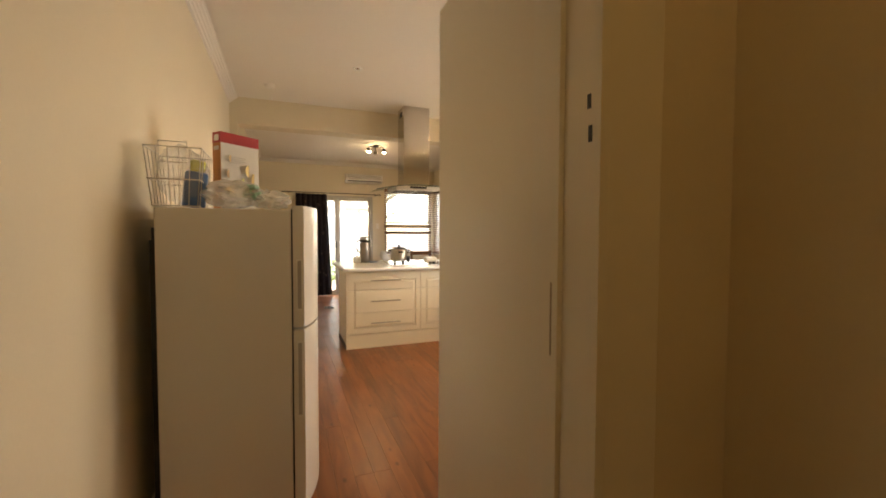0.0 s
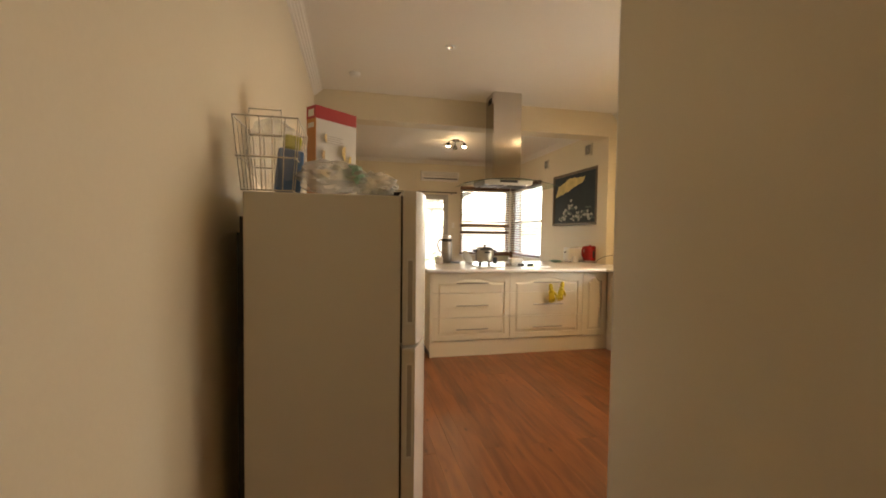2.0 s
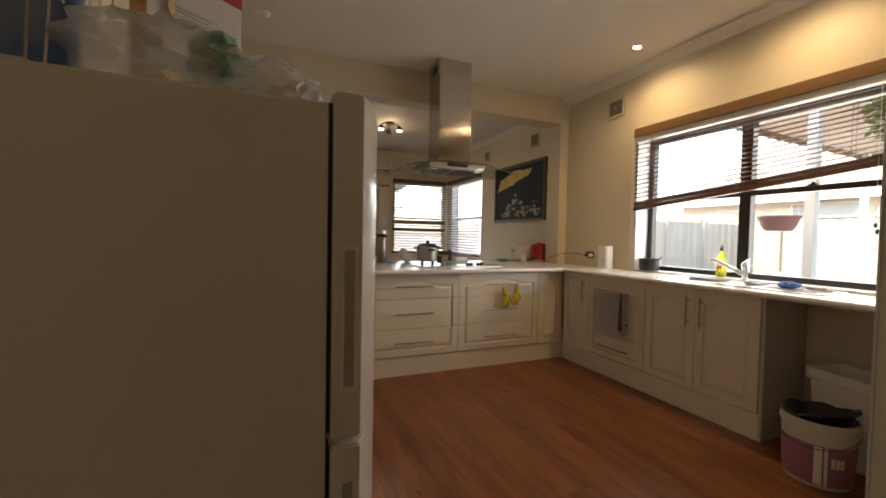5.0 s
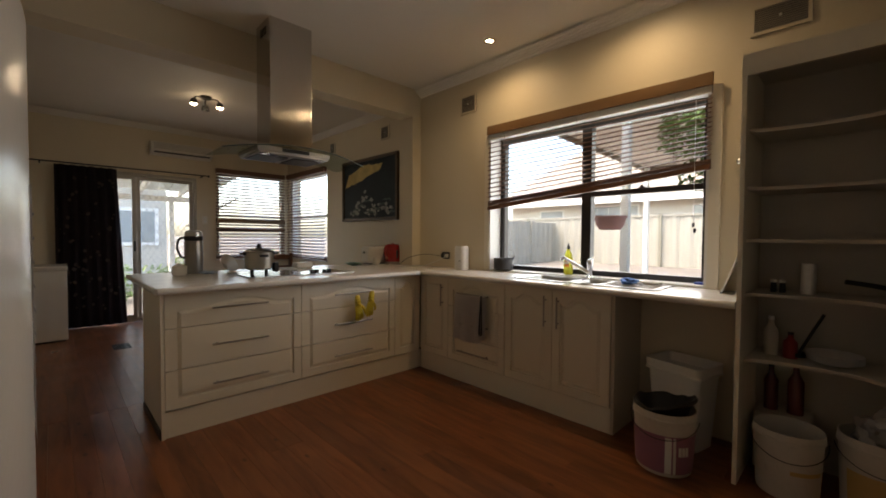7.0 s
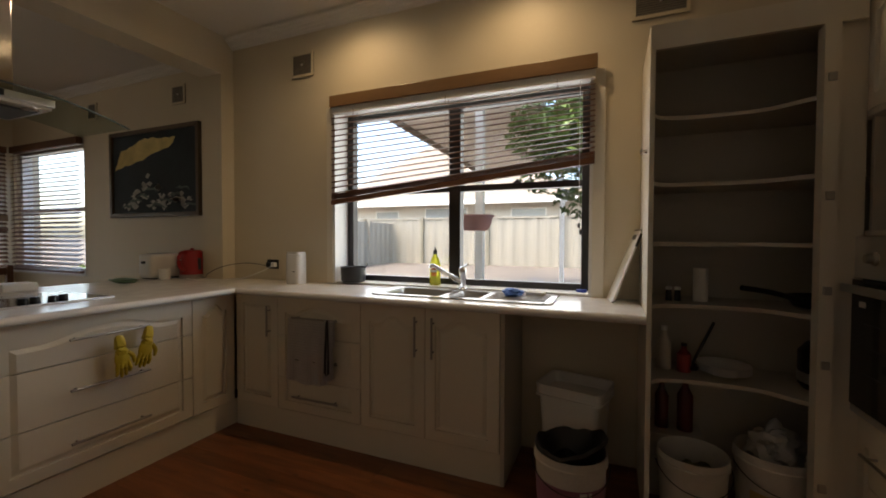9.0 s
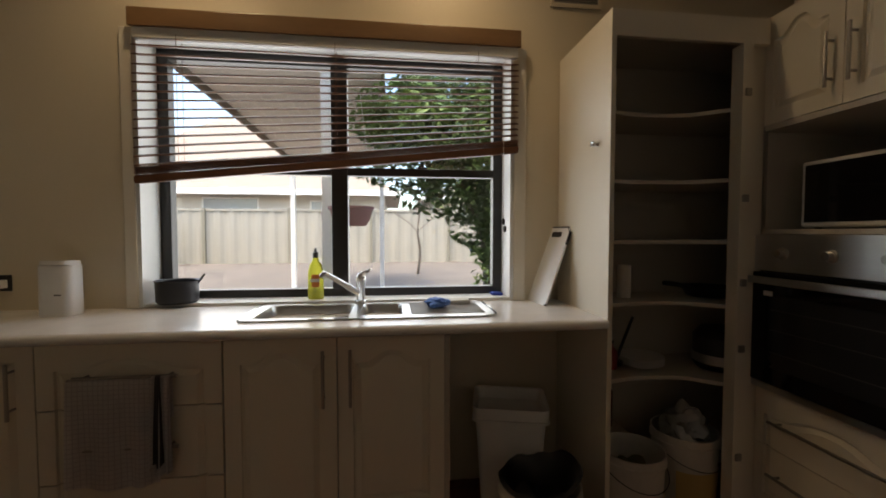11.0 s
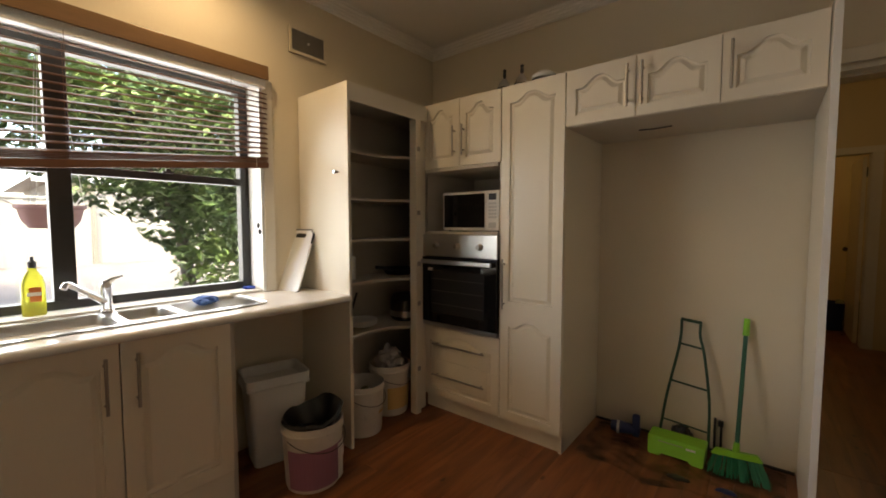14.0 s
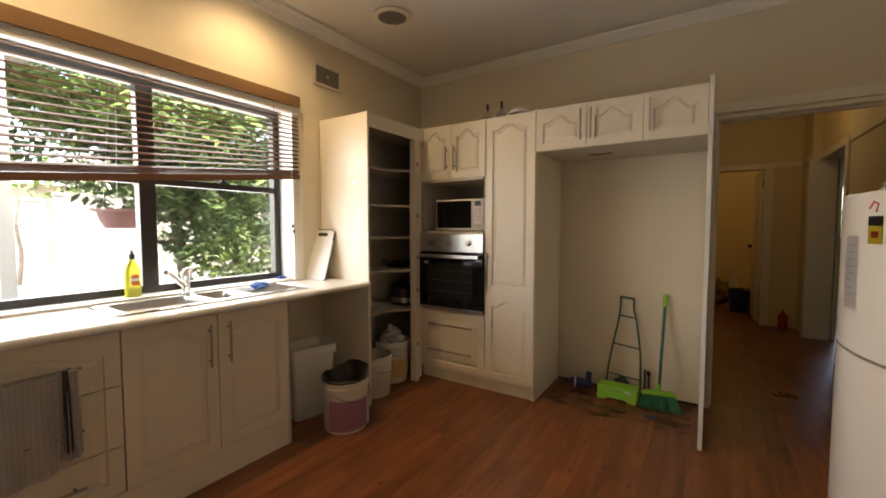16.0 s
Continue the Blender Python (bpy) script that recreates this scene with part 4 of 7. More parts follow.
for name, along, label in (("venetian_blind", "x", "dark wooden blind with a lowered mid section at the dining window"), ("venetian_blind", "y", "dark wooden blind fully open at the side window")):
    d = thing(name, (3.5, YN - 0.04, 0.9) if along == "x" else (XD - 0.04, 9.1, 0.9), label, "blind", "dining room blinds")
    a0, a1 = (2.93, 3.99) if along == "x" else (8.44, 9.76)

    def bar(lo, hi, z0, z1):
        return box(a0, a1, YN - hi, YN - lo, z0, z1) if along == "x" else box(XD - hi, XD - lo, a0, a1, z0, z1)
    part("headrail", bar(0.015, 0.07, 2.17, 2.24), M_SLAT, d)
    for k in range(27):
        z = 2.14 - k * 0.048
        m = bar(0.02, 0.066, z, z + 0.005)
        for v in m.verts:
            v.co.z += 0.48 * ((YN - 0.043 - v.co.y) if along == "x" else (XD - 0.043 - v.co.x)) * -1
        part("slat", m, M_SLAT, d)
    if along == "x":
        part("bottom_rail", bar(0.018, 0.068, 1.40, 1.47), M_PELMET, d, "stacked rail in honey wood")
        part("bottom_rail", bar(0.018, 0.068, 1.29, 1.315), M_SLAT, d)
    part("bottom_rail", bar(0.018, 0.068, 0.85, 0.875), M_SLAT, d)

# ---- lamps of the rooms ----
M_BULB = glow("lit_bulb", (1.0, 0.82, 0.56), 10.0)


def downlight(name, x, y, z, lit, label):
    ob = thing(name, (x, y, z), label, "downlight", "ceiling downlights")
    part("trim_ring", lathe([(0.027, -0.002), (0.034, -0.008), (0.046, -0.006), (0.048, 0)], (x, y, z), 24), M_WHITE if not lit else M_NICKEL, ob, smooth=True)
    part("bulb", lathe([(0, -0.008), (0.020, -0.006), (0.027, -0.002), (0.027, 0.0)], (x, y, z), 20), M_BULB if lit else M_CHROME, ob)
    return ob


downlight("downlight", 3.63, 4.98, ZC, True, "lit warm recessed ceiling downlight near the window")
downlight("downlight", 1.56, 4.98, ZC, False, "unlit recessed ceiling downlight")
downlight("downlight", 3.64, 7.06, ZC - 0.02, False, "unlit recessed downlight in the dining room ceiling")
lamp("downlight_lamp", "SPOT", look((3.63, 4.98, ZC - 0.03), (3.3, 4.98, 0)), BULB, (1, 0.72, 0.40), 0.03, angle=170)
lamp("downlight_lamp", "SPOT", look((3.63, 3.9, ZC - 0.03), (3.3, 3.9, 0)), BULB, (1, 0.72, 0.40), 0.03, angle=170)
downlight("downlight", 3.63, 3.9, ZC, True, "lit warm recessed ceiling downlight over the sink")
lamp("hall_lamp", "POINT", pose(1.1, 0.3, 2.55), HALL, (1, 0.70, 0.33), 0.08)
lamp("far_room_lamp", "POINT", pose(0.9, -2.4, 2.5), HALL * 1.6, (1, 0.70, 0.30), 0.08)

# ---- kitchen fixtures on walls and ceiling ----
M_VENT = plain("vent_grey", (0.27, 0.245, 0.21), 0.6)


def wall_vent(x, y0, y1, z0, z1, label):
    ob = thing("wall_vent", (x, (y0 + y1) / 2, z0), label, "vent", "wall vents")
    part("backing", box(x - 0.004, x - 0.001, y0, y1, z0, z1), M_BLACK, ob)
    b = 0.018
    part("frame", boxes((x - 0.014, x - 0.004, y0, y0 + b, z0, z1), (x - 0.014, x - 0.004, y1 - b, y1, z0, z1), (x - 0.014, x - 0.004, y0 + b, y1 - b, z0, z0 + b), (x - 0.014, x - 0.004, y0 + b, y1 - b, z1 - b, z1), bevel=0.002), M_WALL, ob)
    n = max(5, int((z1 - z0 - 2 * b) / 0.011))
    for k in range(n):
        z = z0 + b + (z1 - z0 - 2 * b) * (k + 0.5) / n
        part("slat", box(x - 0.011, x - 0.004, y0 + b, y1 - b, z - 0.003, z + 0.003), M_VENT, ob)
    part("knob", lathe([(0, -0.006), (0.006, -0.006), (0.006, 0.006), (0, 0.006)], (x - 0.013, (y0 + y1) / 2, (z0 + z1) / 2), 8), M_WHITE, ob)
    return ob


wall_vent(XE, 3.09, 3.353, 2.348, 2.512, "louvred wall vent in a cream frame over the pantry")
wall_vent(XE, 5.42, 5.62, 2.385, 2.56, "small louvred wall vent beside the window")
wall_vent(XD, 6.90, 7.08, 2.40, 2.57, "small louvred wall vent over the painting")
wall_vent(XD, 8.20, 8.36, 2.40, 2.57, "small louvred wall vent near the corner window")

cf = thing("ceiling_vent", (3.40, 3.13, ZC), "round cream ceiling exhaust vent", "vent")
part("ring", lathe([(0.105, 0), (0.135, -0.004), (0.14, -0.016), (0.12, -0.024), (0.10, -0.02), (0.10, -0.004)], (3.40, 3.13, ZC), 40), M_TRIM, cf, smooth=True)
part("backing", lathe([(0, -0.004), (0.102, -0.004), (0.102, -0.001), (0, -0.001)], (3.40, 3.13, ZC), 32), M_BLACK, cf)
for k in range(9):
    yy = -0.088 + 0.022 * k
    hw = math.sqrt(max(0.0, 0.10 ** 2 - yy ** 2))
    part("slat", box(3.40 - hw, 3.40 + hw, 3.13 + yy - 0.006, 3.13 + yy + 0.006, ZC - 0.018, ZC - 0.013), M_VENT, cf)
sm = thing("smoke_detector", (0.80, 5.72, ZC), "white round smoke detector on the ceiling", "smoke detector")
part("body", lathe([(0, -0.032), (0.035, -0.03), (0.05, -0.018), (0.055, 0), (0, 0)], (0.80, 5.72, ZC), 28), M_WHITE, sm, smooth=True)

# socket and leads
so = thing("power_socket", (XE, 5.815, 1.02), "dark double power socket on the wall", "socket")
part("plate", box(XE - 0.008, XE - 0.001, 5.76, 5.87, 0.985, 1.055, 0.002), M_BLACK, so)
for k in (0, 1):
    part("plug", box(XE - 0.04, XE - 0.008, 5.772 + 0.05 * k, 5.802 + 0.05 * k, 1.0, 1.035, 0.004), M_BLACK if k else M_WHITE, so)
cb = thing("power_cable", (3.95, 6.0, 0.9), "white appliance leads looping from the socket over the worktop", "cable")
part("lead", tube(arc([(3.945, 5.787, 1.01), (3.90, 5.85, 0.97), (3.85, 6.0, 0.915), (3.80, 6.15, 0.906), (3.72, 6.3, 0.905), (3.74, 6.45, 0.905)], 6), 0.0035, 6), M_WHITE, cb, smooth=True)
part("lead", tube(arc([(3.945, 5.837, 1.01), (3.87, 5.98, 1.03), (3.80, 6.15, 1.0), (3.80, 6.3, 0.94), (3.86, 6.40, 0.906), (3.845, 6.437, 0.906)], 6), 0.003, 6), M_BLACK, cb, "thin dark lead", smooth=True)

# ---- things on the worktop ----
M_RED = plain("red_plastic", (0.33, 0.018, 0.02), 0.25)
KX, KY = 3.84, 6.525
k = thing("kettle", (KX, KY, 0.905), "red electric kettle with a pale base band", "kettle")
part("body", lathe([(0, 0.03), (0.086, 0.03), (0.088, 0.045), (0.080, 0.14), (0.072, 0.20), (0.066, 0.212), (0, 0.214)], (KX, KY, 0.9), 36), M_RED, k, smooth=True)
part("base", lathe([(0, 0), (0.090, 0), (0.090, 0.014), (0.087, 0.03), (0, 0.03)], (KX, KY, 0.9), 36), M_NICKEL, k, "pale metal base band", smooth=True)
part("lid", lathe([(0.066, 0.212), (0.055, 0.222), (0.014, 0.226), (0.012, 0.236), (0, 0.238)], (KX, KY, 0.9), 28), M_RED, k, smooth=True)
part("handle", tube(arc([(KX - 0.062, KY - 0.02, 1.105), (KX - 0.115, KY - 0.035, 1.10), (KX - 0.138, KY - 0.04, 1.045), (KX - 0.12, KY - 0.036, 0.985), (KX - 0.078, KY - 0.024, 0.965)], 6), 0.013, 10), M_RED, k, smooth=True)
part("spout", tube([(KX + 0.055, KY + 0.01, 1.065), (KX + 0.092, KY + 0.016, 1.108)], [0.026, 0.014], 10), M_RED, k, smooth=True)
part("water_gauge", box(KX - 0.012, KX + 0.012, KY - 0.0895, KY - 0.076, 0.965, 1.06, 0.003), M_BLACK, k, "dark water level window")

to = thing("toaster", (3.73, 6.725, 0.9), "white rounded toaster against the wall behind the kettle", "toaster")
part("body", box(3.60, 3.86, 6.645, 6.805, 0.908, 1.095, 0.035, 4), M_WPLAST, to, smooth=True)
part("slot", boxes((3.64, 3.82, 6.69, 6.708, 1.092, 1.0965), (3.64, 3.82, 6.742, 6.76, 1.092, 1.0965)), M_BLACK, to)
part("lever", box(3.583, 3.602, 6.712, 6.738, 1.02, 1.038, 0.003), M_BLACK, to)
for fx in (3.64, 3.82):
    part("foot", box(fx - 0.012, fx + 0.012, 6.66, 6.79, 0.9005, 0.909), M_BLACK, to)
for x, y, hgt, r, col, lab in ((3.968, 6.51, 0.13, 0.035, (0.5, 0.33, 0.03), "jar of yellow spread with a pale lid"), (4.022, 6.575, 0.11, 0.035, (0.28, 0.05, 0.02), "small jar of dark red jam")):
    j = thing("jar", (x, y, 0.9), lab, "jar", "jars beside the kettle")
    part("glass", lathe([(0, 0), (r, 0), (r, hgt * 0.8), (r * 0.8, hgt * 0.86), (r * 0.8, hgt * 0.9)], (x, y, 0.9005), 20), material(lab.split()[2] + "_filling", col, 0.2), j, smooth=True)
    part("lid", lathe([(r * 0.85, hgt * 0.88), (r * 0.88, hgt * 0.9), (r * 0.88, hgt), (0, hgt + 0.002)], (x, y, 0.9005), 20), M_WPLAST, j, smooth=True)
b = thing("sauce_bottle", (4.035, 6.476, 0.9), "slim sauce bottle with a black cap", "bottle")
part("body", lathe([(0, 0), (0.028, 0), (0.028, 0.10), (0.012, 0.13), (0.012, 0.15)], (4.035, 6.476, 0.9005), 16), plain("brown_sauce", (0.10, 0.05, 0.02), 0.15), b, smooth=True)
part("cap", lathe([(0.014, 0.145), (0.015, 0.17), (0, 0.171)], (4.035, 6.476, 0.9005), 14), M_BLACK, b)

def cloth_heap(name, x, y, z, r, h, mat, label, cat, seed, sy=1.0):
    """A crumpled soft thing lying on a surface."""
    q = bmesh.new()
    bmesh.ops.create_icosphere(q, subdivisions=4, radius=1.0)
    for v in q.verts:
        p = v.co.copy()
        d = noise.noise(p * 1.7 + Vector((seed, 0, 0))) * 0.45 + noise.noise(p * 4.0 + Vector((0, seed, 0))) * 0.2
        p *= 1 + d
        v.co = Vector((x + p.x * r, y + p.y * r * sy, z + max(0.0, p.z * 0.5 + 0.5) * h))
    return solid(name, q, mat, label, cat, smooth=True, at=(x, y, z))


M_GREEN = plain("sage_cloth", (0.16, 0.27, 0.20), 0.9)
M_BLUE = plain("blue_cloth", (0.09, 0.20, 0.55), 0.85)
cloth_heap("dish_cloth", 3.40, 6.62, 0.9005, 0.07, 0.03, M_GREEN, "crumpled green dish cloth on the worktop", "cloth", 3, 1.4)
cloth_heap("sink_cloth", 3.80, 3.93, 0.9075, 0.05, 0.04, M_BLUE, "crumpled blue cleaning cloth on the drainer", "cloth", 8)
sp = solid("sponge", box(3.86, 3.93, 3.77, 3.87, 0.9075, 0.925, 0.005), plain("pale_sponge", (0.6, 0.58, 0.52), 0.95), "pale scouring sponge on the drainer", "sponge")
mg = thing("mug", (3.655, 6.575, 0.9), "white mug beside the kettle", "mug")
part("body", lathe([(0, 0), (0.036, 0), (0.038, 0.08), (0.035, 0.08), (0.033, 0.01), (0, 0.01)], (3.655, 6.575, 0.9005), 20), M_WPLAST, mg, smooth=True)

ju = thing("water_filter_jug", (3.86, 5.47, 0.9), "tall white plastic jug on the worktop near the window", "jug")
q = prism(rounded(3.80, 3.90, 5.41, 5.54, 0.035), "z", 0.9005, 1.105)
for v in q.verts:
    if v.co.z > 1.0:
        v.co.x = 3.85 + (v.co.x - 3.85) * 0.92
part("body", q, M_WPLAST, ju, smooth=True)
part("lid", turn(prism([(a - 3.85, c - 5.475) for a, c in rounded(3.803, 3.897, 5.415, 5.535, 0.035)], "z", 0, 0.018), pose(3.85, 5.475, 1.105, 0, 3, 0)), M_WPLAST, ju, smooth=True)
part("seam", box(3.7985, 3.80, 5.44, 5.465, 0.985, 0.99), M_DARKSTEEL, ju)

pn = thing("saucepan", (4.03, 5.12, 0.9), "small dark saucepan on the window sill", "saucepan")
part("body", lathe([(0, 0.0), (0.075, 0.0), (0.085, 0.012), (0.088, 0.10), (0.092, 0.105), (0.084, 0.10), (0.08, 0.015), (0, 0.012)], (4.01, 5.11, 0.915), 32), plain("dark_enamel", (0.02, 0.02, 0.022), 0.35), pn, smooth=True)
part("spoon_handle", tube([(4.0, 5.06, 0.95), (4.03, 5.0, 1.045)], 0.005, 8), M_DARKSTEEL, pn)
part("handle", tube([(4.03, 5.19, 1.0), (4.06, 5.21, 1.005)], 0.011, 8), M_BLACK, pn)

db = thing("dish_soap_bottle", (4.05, 4.50, 0.915), "yellow dish soap bottle with an orange label", "bottle")
M_SOAP = material("yellow_soap", (0.74, 0.74, 0.08), 0.12, vary=0.04, bump=0.0, trans=0.45)
q = lathe([(0, 0), (0.036, 0), (0.038, 0.01), (0.038, 0.13), (0.03, 0.165), (0.014, 0.19), (0.014, 0.205), (0, 0.205)], (4.05, 4.50, 0.915), 24)
for v in q.verts:
    v.co.x = 4.05 + (v.co.x - 4.05) * 0.65
part("body", q, M_SOAP, db, smooth=True)
part("cap", lathe([(0.013, 0.20), (0.015, 0.225), (0.006, 0.232), (0.006, 0.248), (0, 0.249)], (4.05, 4.50, 0.915), 14), M_DARKSTEEL, db, smooth=True)
part("label", box(4.0225, 4.0245, 4.478, 4.515, 0.975, 1.035), plain("orange_label", (0.6, 0.17, 0.04), 0.4), db, "orange and white label")
part("label_band", box(4.0220, 4.0235, 4.478, 4.522, 1.0, 1.015), M_WPLAST, db)

cbd = thing("cutting_board", (3.93, 3.42, 0.9), "white plastic cutting board with black grip edges leaning on the pantry", "cutting board")
m = look((0, 0, 0), (0, 0, 1))
q = prism(rounded(-0.105, 0.105, 0, 0.385, 0.025), "z", 0, 0.009)
mt = Matrix.Translation((3.905, 3.447, 0.901)) @ Matrix.Rotation(radians(8), 4, "Z") @ Matrix.Rotation(radians(110), 4, "X")
part("board", turn(q, mt @ pose(0, 0, 0)), M_WPLAST, cbd)
q = tube([(px, py, 0.0045) for px, py in [(-0.105 + 0.0, 0.30), (-0.105, 0.36), (-0.08, 0.386), (0.08, 0.386), (0.105, 0.36), (0.105, 0.30)]], 0.006, 6)
part("grip_edge", turn(q, mt), M_BLACK, cbd, "black rubber grip edge")
part("grip_hole", turn(prism(rounded(-0.045, 0.045, 0.335, 0.362, 0.012), "z", -0.0008, 0.0098), mt), M_BLACK, cbd)
part("bottom_edge", turn(tube([(-0.10, 0.004, 0.0045), (0.10, 0.004, 0.0045)], 0.005, 6), mt), M_BLACK, cbd)
solid("blue_scrubber", box(4.04, 4.09, 3.565, 3.62, 0.915, 0.93, 0.004), plain("blue_plastic", (0.03, 0.06, 0.35), 0.4), "small blue plastic scrubber on the sill", "scrubber")

# on the island
M_POT = material("aluminium_pot", (0.43, 0.41, 0.37), 0.36, 1.0, vary=0.06, bump=0.02)
rp = thing("rice_pot", (2.245, 6.10, 0.908), "aluminium rice cooker with glass lid on the cooktop", "rice cooker")
part("body", lathe([(0, 0.04), (0.083, 0.04), (0.10, 0.052), (0.104, 0.17), (0.111, 0.178), (0.104, 0.182), (0, 0.182)], (2.245, 6.10, 0.908), 36), M_POT, rp, smooth=True)
part("lid", lathe([(0.103, 0.182), (0.07, 0.20), (0.02, 0.208), (0.02, 0.215), (0.012, 0.22), (0.018, 0.232), (0, 0.236)], (2.245, 6.10, 0.908), 32), M_DARKSTEEL, rp, smooth=True)
part("label_plate", box(2.212, 2.278, 5.994, 6.0, 1.045, 1.065, 0.002), M_BLACK, rp)
for a in (20, 110, 200, 290):
    cx, cy = 2.245 + 0.07 * math.cos(radians(a)), 6.10 + 0.07 * math.sin(radians(a))
    part("leg", lathe([(0, 0), (0.009, 0), (0.009, 0.047), (0, 0.047)], (cx, cy, 0.9085), 8), M_BLACK, rp)
for sg in (-1, 1):
    part("side_grip", box(2.245 + sg * 0.118 - 0.016, 2.245 + sg * 0.118 + 0.016, 6.07, 6.13, 1.06, 1.078, 0.004), M_BLACK, rp)
part("switch_box", box(2.327, 2.36, 6.01, 6.06, 0.93, 1.0, 0.004), M_BLACK, rp)
M_FLASK = material("dull_flask_steel", (0.34, 0.32, 0.30), 0.36, 1.0, vary=0.05, bump=0.01)
th = thing("vacuum_flask", (1.91, 6.62, 0.9), "tall steel pump flask with a black top on the island", "flask")
part("body", lathe([(0, 0), (0.062, 0), (0.066, 0.01), (0.066, 0.25), (0.06, 0.265), (0, 0.266)], (1.92, 6.62, 0.9005), 32), M_FLASK, th, smooth=True)
part("collar", lathe([(0.062, 0.262), (0.066, 0.268), (0.066, 0.295), (0.06, 0.30)], (1.92, 6.62, 0.9005), 32), M_BLACK, th, smooth=True)
part("top", lathe([(0.062, 0.298), (0.06, 0.33), (0.045, 0.343), (0, 0.345)], (1.92, 6.62, 0.9005), 28), M_STEEL, th, smooth=True)
part("handle", tube(arc([(1.86, 6.60, 1.185), (1.815, 6.585, 1.175), (1.80, 6.58, 1.11), (1.825, 6.59, 1.04), (1.856, 6.6, 1.03)], 6), 0.009, 8), M_BLACK, th, smooth=True)
cp = thing("cup", (1.80, 6.45, 0.9), "white lidded cup beside the flask", "cup")
part("body", lathe([(0, 0), (0.04, 0), (0.05, 0.015), (0.05, 0.07), (0.046, 0.072), (0.02, 0.085), (0.01, 0.095), (0, 0.096)], (1.79, 6.46, 0.9005), 24), M_WPLAST, cp, smooth=True)
cloth_heap("blue_wipe", 2.0, 6.50, 0.9005, 0.055, 0.02, plain("pale_blue_cloth", (0.35, 0.45, 0.58), 0.9), "pale blue wiping cloth under the flask", "cloth", 5, 1.2)
bw = thing("bowl", (2.25, 6.72, 0.9), "white plastic bowl leaning on the island", "bowl")
part("body", turn(lathe([(0, 0), (0.03, 0), (0.07, 0.03), (0.085, 0.06), (0.08, 0.06), (0.06, 0.03), (0, 0.008)], n=28), pose(2.16, 6.66, 0.945, 0, 60, 20)), M_WPLAST, bw, smooth=True)
bx = thing("tissue_box", (2.9, 6.74, 0.9), "white tissue box on the back of the island", "box")
part("body", box(2.78, 2.94, 6.62, 6.74, 0.9005, 0.95, 0.012, 3), M_WPLAST, bx, smooth=True)

# gloves and towel on handles
M_YEL = plain("yellow_rubber", (0.62, 0.47, 0.03), 0.5)
gl = thing("rubber_gloves", (2.9, 5.65, 0.52), "yellow rubber gloves hung over a drawer handle", "gloves")
for dx, tilt, low in ((-0.038, -7, 0.0), (0.036, 10, 0.022)):
    q = bmesh.new()
    bmesh.ops.create_icosphere(q, subdivisions=3, radius=1.0, matrix=Matrix.Translation((0, 0, 0.105)) @ Matrix.Diagonal((0.036, 0.011, 0.052, 1)))
    for kf in range(4):
        x0 = -0.025 + 0.0165 * kf
        end = 0.006 + 0.012 * abs(kf - 1.4)
        tube(arc([(x0 * 0.9, 0, 0.085), (x0 * 1.15, -0.004, 0.05), (x0 * 1.25, 0.002 * kf, end)], 3), [0.0095, 0.0095, 0.009, 0.009, 0.0085, 0.008, 0.006], 8, q)
    tube(arc([(0.026, 0, 0.125), (0.046, -0.004, 0.10), (0.050, -0.003, 0.065)], 3), [0.011, 0.011, 0.0105, 0.010, 0.009, 0.008, 0.006], 8, q)
    tube(arc([(0, 0, 0.13), (0, -0.002, 0.175), (0, 0.012, 0.205), (0, 0.03, 0.19), (0, 0.034, 0.15)], 3), [0.027, 0.025, 0.024, 0.023, 0.022, 0.020, 0.018, 0.018, 0.018, 0.019, 0.020, 0.022, 0.022], 10, q)
    for v in q.verts:
        v.co.y = v.co.y * (0.55 if v.co.z > 0.15 else 1.0) + 0.004 * noise.noise(v.co * 40)
    turn(q, pose(2.895 + dx, 5.650 - 0.006 * (dx > 0), 0.525 + low, 4, tilt, 0))
    part("glove", q, M_YEL, gl, smooth=True)


def drape(x, y0, y1, ztop, zfront, zback):
    """A cloth folded over a bar that runs along y, with soft folds."""
    q = bmesh.new()
    rows = []
    path = [(x - 0.006, zfront + (ztop - zfront) * i / 10) for i in range(10)] + [(x - 0.004, ztop - 0.004), (x + 0.004, ztop), (x + 0.012, ztop - 0.004)] + [(x + 0.014, ztop - (ztop - zback) * i / 6) for i in range(1, 7)]
    for i, (px, pz) in enumerate(path):
        row = []
        for j in range(25):
            f = j / 24
            y = y0 + (y1 - y0) * f
            free = max(0.0, (ztop - pz) / (ztop - zfront))
            fold = 0.010 * free * math.sin(f * 19 + 1.2 * math.sin(f * 5)) + 0.004 * free * noise.noise(Vector((f * 6, pz * 8, 2)))
            sag = 0.014 * free * math.sin(f * 3.3)
            row.append(q.verts.new((px + (fold if px < x else 0) - 0.004 * free, y + 0.012 * free * (f - 0.5), pz - sag)))
        rows.append(row)
    for a, c in zip(rows, rows[1:]):
        for j in range(24):
            q.faces.new((a[j], a[j + 1], c[j + 1], c[j]))
    bmesh.ops.solidify(q, geom=q.faces[:], thickness=0.004)
    return q


